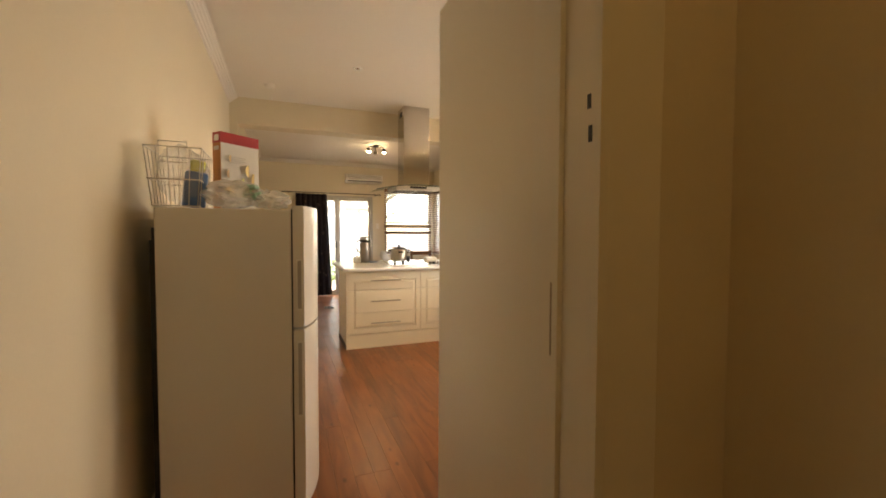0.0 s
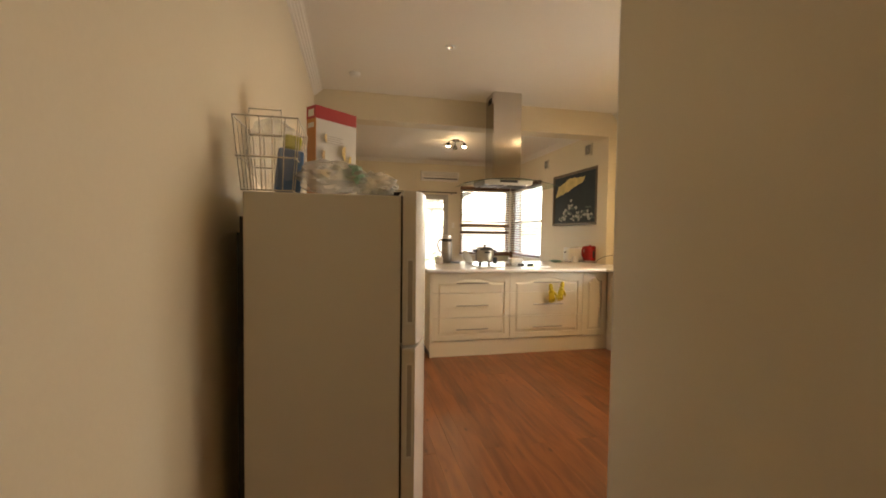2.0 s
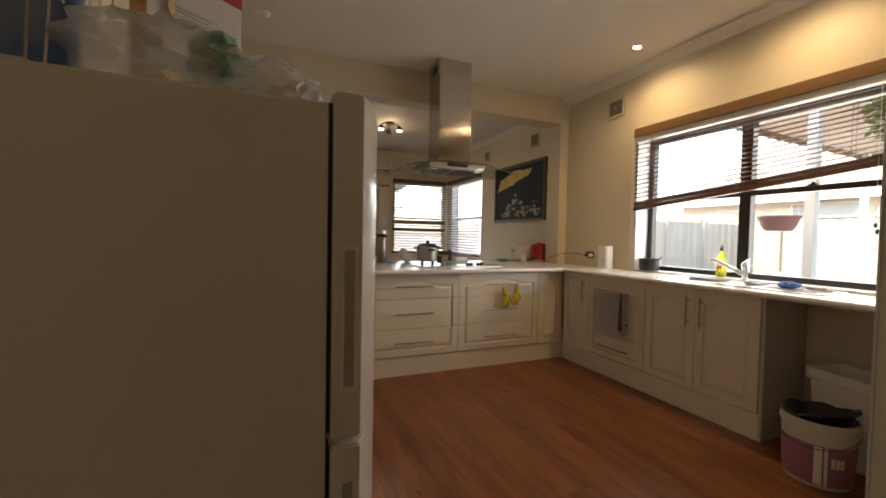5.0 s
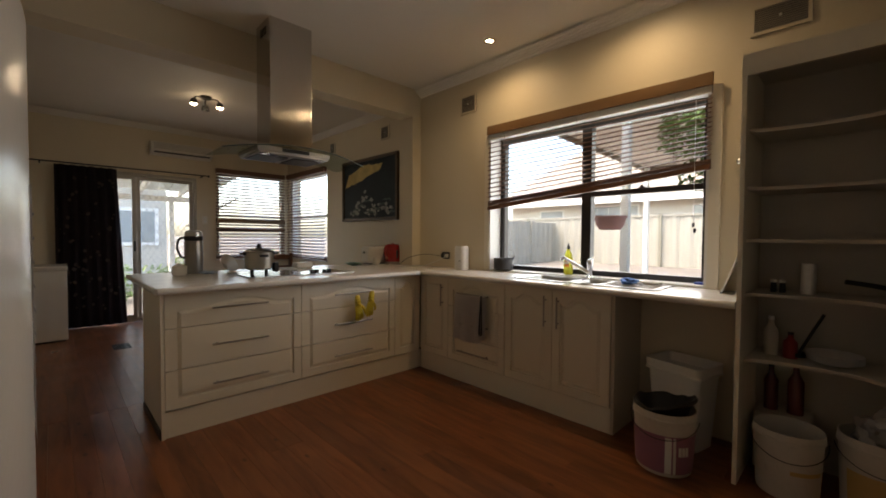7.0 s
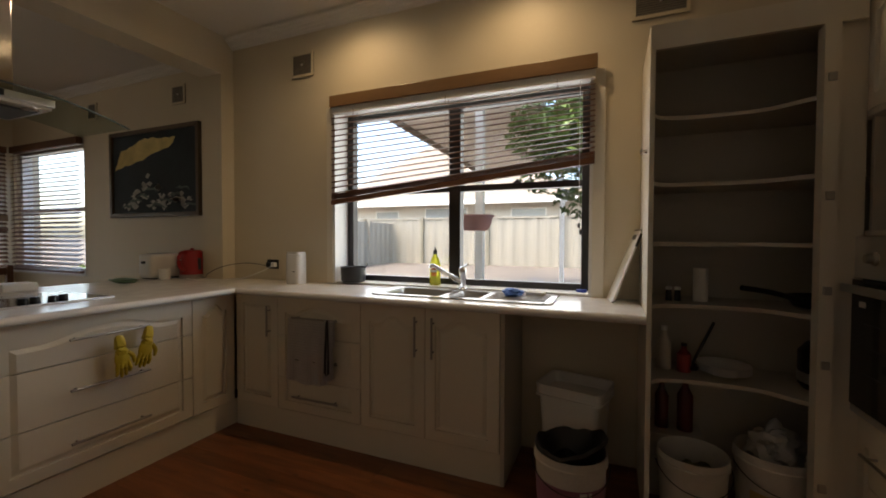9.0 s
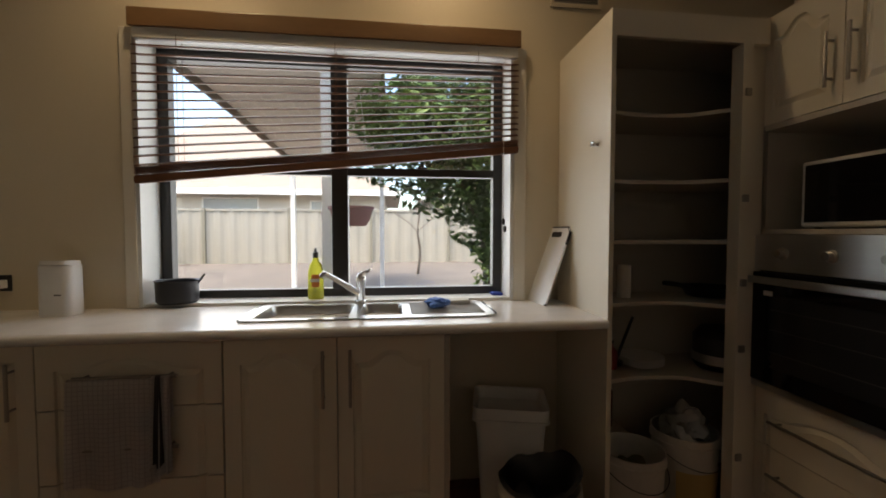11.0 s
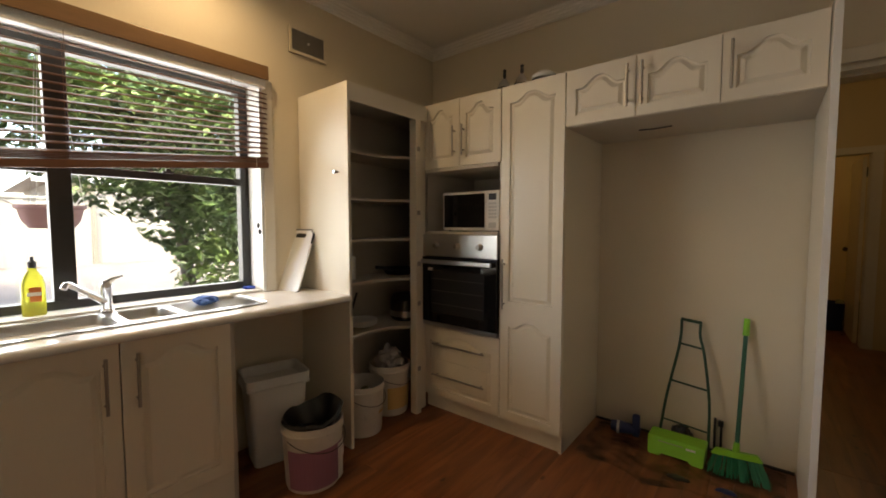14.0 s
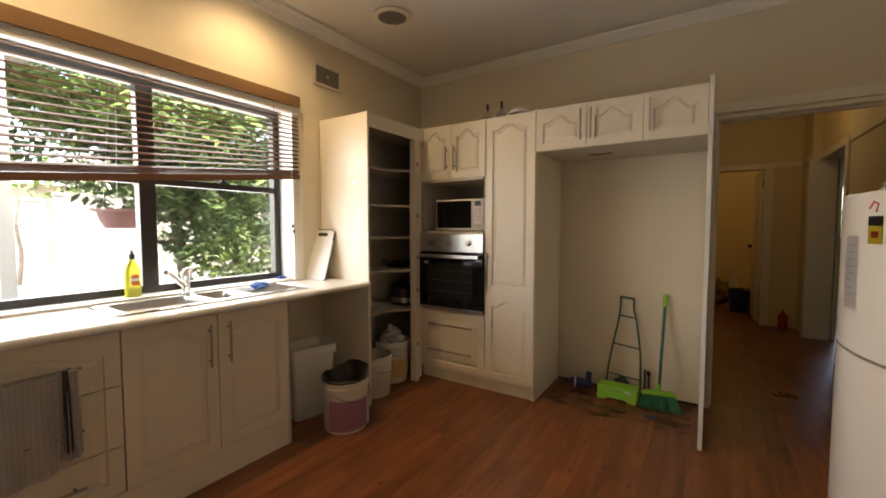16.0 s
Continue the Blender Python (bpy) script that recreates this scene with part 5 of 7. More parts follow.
def checked(name, base, line, size):
    m = material(name, base, 0.95, vary=0.1, scale=30, fine=400, bump=0.25)
    nt = m.node_tree
    n, link = nt.nodes, nt.links.new
    co = n.new("ShaderNodeTexCoord")
    sep = n.new("ShaderNodeSeparateXYZ")
    link(co.outputs["Object"], sep.inputs[0])
    last = None
    for axis in (1, 2):
        mm = n.new("ShaderNodeMath")
        mm.operation = "PINGPONG"
        mm.inputs[1].default_value = size
        link(sep.outputs[axis], mm.inputs[0])
        g = n.new("ShaderNodeMath")
        g.operation = "LESS_THAN"
        g.inputs[1].default_value = size * 0.16
        link(mm.outputs[0], g.inputs[0])
        if last is not None:
            mx = n.new("ShaderNodeMath")
            mx.operation = "MAXIMUM"
            link(last.outputs[0], mx.inputs[0]), link(g.outputs[0], mx.inputs[1])
            g = mx
        last = g
    mix = n.new("ShaderNodeMix")
    mix.data_type = "RGBA"
    b = n["Principled BSDF"]
    src = b.inputs["Base Color"].links[0].from_socket
    link(last.outputs[0], mix.inputs[0]), link(src, mix.inputs[6])
    mix.inputs[7].default_value = (*line, 1)
    link(mix.outputs[2], b.inputs["Base Color"])
    return m


M_TOWEL = checked("checked_towel", (0.82, 0.78, 0.76), (0.62, 0.57, 0.56), 0.008)
tw = thing("tea_towel", (3.49, 5.05, 0.4), "grey checked tea towel hung over a drawer handle", "towel")
part("cloth", drape(3.503, 4.93, 5.215, 0.742, 0.375, 0.55), M_TOWEL, tw, smooth=True)
part("folded_edge", drape(3.494, 4.885, 4.945, 0.747, 0.42, 0.6), M_TOWEL, tw, "towel edge folded back over itself", smooth=True)
part("dark_band", drape(3.4895, 4.912, 4.930, 0.7505, 0.45, 0.62), plain("dark_towel_band", (0.13, 0.12, 0.13), 0.95), tw, "dark woven band", smooth=True)

# ---- in the open space under the worktop ----
tb = thing("waste_bin", (3.76, 3.62, 0), "tall white plastic waste bin under the worktop", "bin")
q = bmesh.new()
rings = []
for z, g in ((0, 0.025), (0.43, 0.0), (0.435, -0.012), (0.485, -0.014), (0.48, -0.006), (0.44, 0.006), (0.03, 0.03)):
    rings.append([q.verts.new((px, py, z + 0.001)) for px, py in rounded(-0.12 + g, 0.12 - g, -0.15 + g, 0.15 - g, 0.03)])
for a, c in zip(rings, rings[1:]):
    for i in range(len(a)):
        q.faces.new((a[i], a[(i + 1) % len(a)], c[(i + 1) % len(a)], c[i]))
q.faces.new(rings[-1]), q.faces.new(rings[0])
part("body", turn(q, pose(3.79, 3.60, 0, 0, 0, -14)), M_WPLAST, tb, smooth=True)
q = prism(rounded(-0.136, 0.136, -0.166, 0.166, 0.034), "z", 0.425, 0.434)
part("rim_lip", turn(q, pose(3.79, 3.60, 0, 0, 0, -14)), M_WPLAST, tb, smooth=True)

M_PURPLE = plain("purple_print", (0.34, 0.15, 0.23), 0.4)
M_BAG = plain("black_bin_bag", (0.01, 0.01, 0.011), 0.3)
M_BUCKET = material("bucket_plastic", (0.66, 0.62, 0.55), 0.4, vary=0.12, scale=8, bump=0.03, spots=0.3)
M_ORANGE = plain("ochre_print", (0.60, 0.41, 0.16), 0.4)


def bucket(x, y, r, h, label, band=None, band_mat=None, turn_z=0):
    ob = thing("bucket", (x, y, 0), label, "bucket", "plastic paint buckets")
    r0 = r * 0.86
    part("body", lathe([(0, 0), (r0, 0), (r0 + 0.003, 0.01), (r * 0.97, h * 0.86), (r * 1.02, h * 0.87), (r * 1.02, h * 0.9), (r, h * 0.91), (r * 1.0, h), (r * 0.96, h), (r * 0.93, h * 0.8), (r0 * 0.95, 0.02), (0, 0.02)], (x, y, 0.001), 40), M_BUCKET, ob, smooth=True)
    if band:
        z0, z1, a0, a1 = band
        q = bmesh.new()
        n = 24
        lo, hi = [], []
        for i in range(n + 1):
            a = radians(a0 + (a1 - a0) * i / n + turn_z)
            for lst, z in ((lo, z0), (hi, z1)):
                rr = r0 + 0.0045 + (r * 0.97 - r0) * z / (h * 0.86)
                lst.append(q.verts.new((x + rr * math.cos(a), y + rr * math.sin(a), z)))
        for i in range(n):
            q.faces.new((lo[i], lo[i + 1], hi[i + 1], hi[i]))
        part("print", q, band_mat, ob, "printed label band")
    part("wire_handle", tube([(x + (r + 0.01) * math.cos(radians(a + turn_z)), y + (r + 0.01) * math.sin(radians(a + turn_z)), h * 0.84 - 0.07 * math.sin(math.pi * (a - 100) / 180)) for a in range(100, 281, 10)], 0.002, 5), M_DARKSTEEL, ob)
    return ob


bk = bucket(3.43, 3.59, 0.15, 0.32, "white paint bucket with purple print and a black bag in it", (0.02, 0.215, 95, 300), M_PURPLE)
for a, wdt in ((205, 0.03), (216, 0.012)):
    aa = radians(a)
    part("print_mark", turn(box(-0.0012, 0.0012, -wdt / 2, wdt / 2, 0.02, 0.20), pose(3.43 + 0.150 * math.cos(aa), 3.59 + 0.150 * math.sin(aa), 0.01, 0, 0, a)), M_WPLAST, bk, "white printed stripe")
for i in range(3):
    aa = radians(226 + 7 * i)
    part("print_mark", turn(box(-0.0012, 0.0012, -0.007, 0.007, 0.11, 0.155), pose(3.43 + 0.150 * math.cos(aa), 3.59 + 0.150 * math.sin(aa), 0.01, 0, 0, 226 + 7 * i)), M_WPLAST, bk)
q = bmesh.new()
rings = []
for r_, z_ in ((0.146, 0.318), (0.150, 0.330), (0.142, 0.342), (0.130, 0.325), (0.10, 0.25), (0.0, 0.23)):
    ring = []
    for i in range(40):
        a = 2 * math.pi * i / 40
        wob = noise.noise(Vector((math.cos(a) * 2, math.sin(a) * 2, z_ * 9)))
        flap = max(0, math.cos(a - radians(-100))) * 0.05 if z_ > 0.3 else 0
        droop = -0.05 * max(0, math.cos(a - radians(150))) if z_ < 0.25 else 0.05 * max(0, math.cos(a - radians(-60))) if z_ < 0.25 else 0
        ring.append(q.verts.new((3.43 + r_ * (1 + 0.05 * wob) * math.cos(a), 3.59 + r_ * (1 + 0.05 * wob) * math.sin(a), z_ + 0.02 * wob + flap + droop)))
    rings.append(ring)
for a, c in zip(rings, rings[1:]):
    for i in range(40):
        q.faces.new((a[i], a[(i + 1) % 40], c[(i + 1) % 40], c[i]))
part("bin_bag", q, M_BAG, bk, "black plastic bag folded over the rim", smooth=True)
b2 = bucket(3.625, 3.105, 0.135, 0.31, "white plastic bucket with an ochre label on the pantry floor", (0.13, 0.15, 190, 250), M_ORANGE)
cloth_heap("rag", 3.625, 3.105, 0.02, 0.085, 0.24, plain("dirty_rag", (0.16, 0.14, 0.06), 0.95), "dirty rags and scraps inside the bucket", "rag", 2)
b3 = bucket(3.70, 2.80, 0.14, 0.34, "white plastic bucket with a yellow label at the pantry back", (0.05, 0.2, 130, 250), M_ORANGE)
M_CLEAR = material("clear_plastic_bag", (0.75, 0.74, 0.72), 0.25, vary=0.1, bump=0.1, trans=0.5)
cloth_heap("plastic_bag", 3.70, 2.80, 0.27, 0.09, 0.17, M_CLEAR, "clear plastic bag stuffed into the bucket", "bag", 11)

# pantry contents
fp = thing("frying_pan", (3.72, 2.75, 0.937), "black frying pan on a pantry shelf", "frying pan")
part("pan", lathe([(0, 0), (0.10, 0), (0.125, 0.045), (0.12, 0.045), (0.097, 0.006), (0, 0.006)], (3.78, 2.62, 0.937), 32), M_BLACK, fp, smooth=True)
part("handle", tube(arc([(3.74, 2.735, 0.975), (3.71, 2.83, 1.0), (3.68, 2.93, 1.015)], 4), 0.011, 8), M_BLACK, fp, smooth=True)
rc = thing("rice_cooker", (3.70, 2.58, 0.607), "dark electric rice cooker on the lower pantry shelf", "rice cooker")
part("body", lathe([(0, 0), (0.10, 0), (0.115, 0.02), (0.115, 0.15), (0.09, 0.185), (0, 0.195)], (3.73, 2.60, 0.607), 32), M_DARKSTEEL, rc, smooth=True)
part("band", lathe([(0.1155, 0.03), (0.117, 0.032), (0.117, 0.07), (0.1155, 0.072)], (3.73, 2.60, 0.607), 32), M_STEEL, rc, smooth=True)
pl = thing("plate_stack", (3.78, 2.98, 0.607), "stack of pale plates on the lower pantry shelf", "plates")
for i in range(5):
    part("plate", lathe([(0, 0), (0.06, 0), (0.105, 0.018), (0.105, 0.021), (0.06, 0.004), (0, 0.004)], (3.80, 2.96, 0.608 + 0.007 * i), 28), M_WPLAST, pl, smooth=True)


def pantry_bottle(x, y, z, r, h, mat, label, cat="bottle", cap=None):
    ob = thing("bottle" if cat == "bottle" else cat, (x, y, z), label, cat, "pantry supplies")
    part("body", lathe([(0, 0), (r, 0), (r, h * 0.62), (r * 0.4, h * 0.78), (r * 0.36, h * 0.92), (0, h * 0.92)], (x, y, z), 18), mat, ob, smooth=True)
    part("cap", lathe([(r * 0.42, h * 0.9), (r * 0.42, h), (0, h)], (x, y, z), 14), cap or M_BLACK, ob)
    return ob


pantry_bottle(3.86, 3.20, 0.02, 0.03, 0.25, plain("red_sauce", (0.12, 0.02, 0.015), 0.25), "red sauce bottle behind the bucket")
pantry_bottle(3.86, 3.10, 0.02, 0.034, 0.27, plain("red_cordial", (0.14, 0.03, 0.025), 0.25), "red cordial bottle behind the bucket")
for ob_ in (bpy.data.objects["bottle"], bpy.data.objects["bottle.001"]):
    ob_.location.z = 0.30
st_ = solid("pantry_crate", box(3.77, 3.945, 3.03, 3.26, 0.001, 0.30, 0.006), M_CARC, "pale storage crate under the pantry bottles", "crate")
for ob_ in (bpy.data.objects["bottle"], bpy.data.objects["bottle.001"]):
    ob_.location.z = 0.3015
pantry_bottle(3.80, 3.20, 0.607, 0.03, 0.20, M_CARC, "white squeeze bottle on the lower pantry shelf", cap=M_WPLAST)
pantry_bottle(3.78, 3.12, 0.607, 0.03, 0.13, plain("red_pot", (0.25, 0.02, 0.02), 0.3), "small red pot on the lower pantry shelf")
ut = thing("ladle", (3.82, 3.06, 0.607), "black kitchen ladle standing on the shelf", "utensil")
part("handle", tube([(3.79, 3.09, 0.63), (3.80, 3.0, 0.84)], 0.007, 8), M_BLACK, ut)
part("head", lathe([(0, 0), (0.03, 0.01), (0.035, 0.03)], (3.79, 3.09, 0.608), 16), M_BLACK, ut)
for y in (3.19, 3.155):
    sh = thing("salt_shaker", (3.75, y, 0.937), "small patterned shaker on the pantry shelf", "shaker", "pantry supplies")
    part("body", lathe([(0, 0), (0.014, 0), (0.012, 0.05), (0.014, 0.052)], (3.75, y, 0.937), 12), M_BLACK, sh)
    part("cap", lathe([(0.014, 0.05), (0.014, 0.062), (0, 0.068)], (3.75, y, 0.937), 12), M_WPLAST, sh)
kr = thing("paper_roll", (3.78, 3.04, 0.937), "white paper roll on the pantry shelf", "paper roll")
part("roll", lathe([(0.015, 0), (0.03, 0), (0.03, 0.15), (0.015, 0.15)], (3.78, 3.06, 0.937), 18), M_WHITE, kr)

# ---- in the empty fridge space ----
M_LIME = plain("lime_plastic", (0.22, 0.55, 0.03), 0.4)
M_DGREEN = plain("dark_green_steel", (0.012, 0.06, 0.03), 0.4)
du = thing("dustpan", (2.02, 2.2, 0), "lime green lobby dustpan with a dark ladder-shaped handle", "dustpan")
q = prism([(2.16, 0.02), (2.165, 0.115), (1.885, 0.115), (1.89, 0.02), (1.95, 0.02), (1.96, 0.045), (2.09, 0.045), (2.10, 0.02)], "y", 2.10, 2.255)
for v in q.verts:
    if v.co.z > 0.1:
        v.co.y -= 0.03 * (v.co.y > 2.2)
bmesh.ops.bevel(q, geom=q.edges[:], offset=0.005, segments=2, affect="EDGES")
for v in q.verts:
    v.co.z -= 0.0195
part("pan", q, M_LIME, du, smooth=True)
part("label", boxes((1.99, 2.11, 2.228, 2.2315, 0.055, 0.08)), plain("grey_label", (0.3, 0.32, 0.2), 0.5), du)
part("label", boxes((1.93, 1.975, 2.230, 2.2335, 0.052, 0.078)), M_WPLAST, du, "white price label")
hl = [(2.125, 2.10, 0.09), (2.10, 2.075, 0.30), (2.055, 2.045, 0.56), (2.045, 2.03, 0.66), (2.045, 2.02, 0.74)]
hr = [(1.885, 2.10, 0.05), (1.89, 2.075, 0.30), (1.925, 2.045, 0.56), (1.95, 2.03, 0.66), (1.95, 2.02, 0.74)]
part("side_rail", tube(arc(hl, 5), 0.0075, 8), M_DGREEN, du, smooth=True)
part("side_rail", tube(arc(hr, 5), 0.0075, 8), M_DGREEN, du, smooth=True)
for i, (a, c, r) in enumerate((((2.118, 2.092, 0.155), (1.886, 2.092, 0.135), 0.005), ((2.085, 2.065, 0.385), (1.905, 2.065, 0.365), 0.006), ((2.05, 2.04, 0.605), (1.935, 2.04, 0.59), 0.006), ((2.048, 2.022, 0.745), (1.946, 2.022, 0.735), 0.009))):
    part("rung", tube([a, c], r, 8), M_DGREEN, du)
br = thing("broom", (1.74, 2.2, 0), "green plastic broom leaning on the wall", "broom")
part("handle", tube([(1.755, 2.165, 0.13), (1.742, 2.025, 0.72)], 0.0105, 10), plain("green_pole", (0.012, 0.10, 0.05), 0.35), br, smooth=True)
part("grip", tube([(1.742, 2.03, 0.70), (1.740, 2.017, 0.79)], [0.016, 0.013], 10), M_LIME, br, "lime green grip", smooth=True)
part("socket", tube([(1.757, 2.18, 0.10), (1.755, 2.165, 0.16)], [0.018, 0.013], 10), M_LIME, br, smooth=True)
part("head", turn(prism([(-0.11, 0), (0.11, 0), (0.09, 0.03), (-0.09, 0.03)], "y", -0.02, 0.02), pose(1.755, 2.185, 0.088, 12, 5, 0)), M_LIME, br)
q = bmesh.new()
rg = random.Random(7)
for i in range(170):
    fx, fy = rg.uniform(-1, 1), rg.uniform(-1, 1)
    top_ = Vector((1.755 + 0.10 * fx, 2.185 + 0.016 * fy, 0.092 - 0.009 * fx))
    end_ = Vector((1.745 + 0.135 * fx + rg.uniform(-0.006, 0.006), 2.225 + 0.04 * fy, 0.002 + rg.uniform(0, 0.006)))
    tube([top_, end_], 0.0022, 4, q, cap=False)
part("bristles", q, plain("green_bristle", (0.02, 0.22, 0.10), 0.6), br)
M_NAVY = plain("navy_plastic", (0.015, 0.03, 0.12), 0.45)
sw = thing("hand_tool", (2.3, 2.12, 0), "dark blue power tool lying on the floor", "tool")
part("body", turn(lathe([(0, 0), (0.03, 0.005), (0.038, 0.05), (0.03, 0.13), (0.02, 0.17), (0, 0.172)], n=16), pose(2.40, 2.13, 0.039, 0, -90, 10)), M_NAVY, sw, smooth=True)
part("grip", box(2.235, 2.275, 2.09, 2.13, 0.002, 0.135, 0.01, 3), M_NAVY, sw, smooth=True)
part("band", turn(lathe([(0.039, 0), (0.039, 0.015)], n=16), pose(2.36, 2.13, 0.039, 0, -90, 10)), M_WPLAST, sw)
cloth_heap("black_rag", 2.02, 2.05, 0.001, 0.05, 0.12, M_BLACK, "dark crumpled rag behind the dustpan", "rag", 4)
pp = thing("water_pipe", (1.87, 2.0, 0.1), "two short dark water pipes with a tap at the wall", "pipe")
for x in (1.865, 1.835):
    part("pipe", tube([(x, 2.012, 0.0), (x, 2.012, 0.17 + 0.03 * (x > 1.85))], 0.006, 8), M_DARKSTEEL, pp)
part("valve", box(1.825, 1.85, 2.003, 2.025, 0.16, 0.19, 0.003), M_BLACK, pp)
cloth_heap("crumbs", 1.98, 2.42, 0.0005, 0.05, 0.008, M_BLACK, "dark dirt left on the floor boards", "dirt", 6, 0.5)
cloth_heap("blue_wrapper", 1.78, 2.40, 0.0005, 0.04, 0.012, M_NAVY, "small blue wrapper on the floor", "wrapper", 9, 0.5)
solid("floor_edge_gap", box(1.515, 2.525, 2.003, 2.018, 0.0005, 0.012), M_BLACK, "dirty dark edge where the skirting was removed", "gap", "structure")
q = bmesh.new()
ring = []
for k in range(48):
    a = 2 * math.pi * k / 48
    px = 2.02 + 0.47 * max(-1.0, min(1.0, 1.5 * math.cos(a)))
    py = 2.28 + 0.25 * max(-1.0, min(1.0, 1.35 * math.sin(a)))
    py += 0.10 * noise.noise(Vector((px * 5, 3.0, 1.0))) if py > 2.3 else 0
    ring.append(q.verts.new((px, py, 0.0012)))
q.faces.new(ring)
M_GRIME = film("floor_grime", (0.035, 0.024, 0.018), 0.5)
grime = M_GRIME.node_tree
patch, ramp_ = grime.nodes.new("ShaderNodeTexNoise"), grime.nodes.new("ShaderNodeMapRange")
patch.inputs["Scale"].default_value, patch.inputs["Detail"].default_value = 7.0, 6
ramp_.inputs[1].default_value, ramp_.inputs[2].default_value, ramp_.inputs[4].default_value = 0.42, 0.68, 0.85
grime.links.new(patch.outputs[0], ramp_.inputs[0]), grime.links.new(ramp_.outputs[0], grime.nodes["Mix Shader"].inputs[0])
solid("floor_grime", q, M_GRIME, "dark grime and scuffs on the boards of the fridge space", "grime", "structure")
solid("baseboard", boxes((XW, XW + 0.016, 2.02, 6.22, 0, 0.13), bevel=0.003), M_TRIM, "cream baseboard along the fridge wall", "baseboard", "structure")
solid("pelmet_cable", tube([(2.24, 2.3, 1.812), (2.16, 2.3, 1.808), (2.08, 2.3, 1.812)], 0.004, 6), M_BLACK, "short black cable under the overhead cabinet", "cable")

# on top of the tall cabinets
for x, y in ((2.945, 2.545), (2.825, 2.55)):
    be = thing("bell", (x, y, ZTT), "small chrome hand bell on the cabinet top", "bell", "bells on the cabinets")
    part("cup", lathe([(0.045, 0), (0.042, 0.006), (0.03, 0.03), (0.018, 0.05), (0.009, 0.06), (0, 0.062)], (x, y, ZTT + 0.013), 24), M_CHROME, be, smooth=True)
    part("handle", lathe([(0.007, 0.06), (0.011, 0.075), (0.008, 0.095), (0.011, 0.108), (0.0, 0.116)], (x, y, ZTT + 0.013), 14), M_DARKSTEEL, be, smooth=True)
ds = thing("dish", (2.69, 2.54, ZTT), "pale upturned dish on the cabinet top", "dish")
part("body", lathe([(0.07, 0), (0.068, 0.02), (0.04, 0.04), (0, 0.044)], (2.69, 2.54, ZTT + 0.013), 24), M_WPLAST, ds, smooth=True)

# ---- on the fridge ----
ZF = FH - 0.011
wb = thing("wire_basket", (0.52, 3.25, ZF), "white wire basket with plastic bags on the fridge", "basket")
M_WIRE = plain("white_wire", (0.74, 0.70, 0.63), 0.35)
X0, X1, Y0, Y1, H_ = 0.43, 0.625, 3.10, 3.36, 0.235
for z, g in ((0.006, 0.02), (0.11, 0.008), (H_, 0.0)):
    c = [(X0 + g, Y0 + g, ZF + z), (X1 - g, Y0 + g, ZF + z), (X1 - g, Y1 - g, ZF + z), (X0 + g, Y1 - g, ZF + z), (X0 + g, Y0 + g, ZF + z)]
    part("hoop", tube(c, 0.0028, 6), M_WIRE, wb)
for i in range(6):
    f = i / 5
    for a, c in (((X0 + (X1 - X0) * f, Y0), (0, 0.02)), ((X0 + (X1 - X0) * f, Y1), (0, -0.02))):
        part("wire", tube([(a[0], a[1], ZF + H_), (X0 + 0.02 + (X1 - X0 - 0.04) * f, a[1] + c[1], ZF + 0.006)], 0.0018, 5), M_WIRE, wb)
    if i < 5:
        part("wire", tube([(X0, Y0 + (Y1 - Y0) * f, ZF + H_), (X0 + 0.02, Y0 + 0.02 + (Y1 - Y0 - 0.04) * f, ZF + 0.006)], 0.0018, 5), M_WIRE, wb)
        part("wire", tube([(X1, Y0 + (Y1 - Y0) * f, ZF + H_), (X1 - 0.02, Y0 + 0.02 + (Y1 - Y0 - 0.04) * f, ZF + 0.006)], 0.0018, 5), M_WIRE, wb)
part("handle", tube([(X0 + 0.05, Y0, ZF + H_ - 0.06), (X0 + 0.05, Y0 - 0.004, ZF + H_ + 0.02), (X1 - 0.05, Y0 - 0.004, ZF + H_ + 0.02), (X1 - 0.05, Y0, ZF + H_ - 0.06), (X0 + 0.05, Y0, ZF + H_ - 0.06)], 0.0028, 6), M_WIRE, wb)


def film_bag(name, x, y, z, rx, ry, h, label, seed, mat):
    q = bmesh.new()
    bmesh.ops.create_icosphere(q, subdivisions=4, radius=1.0)
    for v in q.verts:
        p = v.co.copy()
        d = abs(noise.noise(p * 2.2 + Vector((seed, 1, 0)))) * 0.35 + abs(noise.noise(p * 5.0 + Vector((1, seed, 0)))) * 0.14
        p *= 0.82 + d
        v.co = Vector((x + p.x * rx, y + p.y * ry, z + max(0.0, p.z * 0.5 + 0.5) * h))
    return solid(name, q, mat, label, "plastic bag", smooth=True, at=(x, y, z))


M_MILK = film("milky_plastic_film", (0.86, 0.85, 0.82), 0.42)
M_SHEER = film("clear_plastic_film", (0.85, 0.84, 0.82), 0.22)
film_bag("plastic_bag", 0.535, 3.235, ZF + 0.004, 0.105, 0.125, 0.26, "clear crinkled plastic bag filling the wire basket", 2, M_SHEER)
film_bag("plastic_bag", 0.715, 3.24, ZF + 0.001, 0.135, 0.12, 0.13, "milky plastic bag in front of the cereal box", 5, M_MILK)
film_bag("plastic_bag", 0.875, 3.24, ZF + 0.001, 0.085, 0.10, 0.095, "milky plastic bag lying at the fridge edge", 9, M_MILK)
bbt = thing("blue_pack", (0.58, 3.19, ZF), "blue packet with a yellow top in the basket", "packet")
part("pack", turn(box(-0.042, 0.042, -0.025, 0.025, 0, 0.15, 0.012, 3), pose(0.575, 3.20, ZF + 0.004, 0, 6, 15)), plain("blue_print", (0.10, 0.22, 0.50), 0.35), bbt, smooth=True)
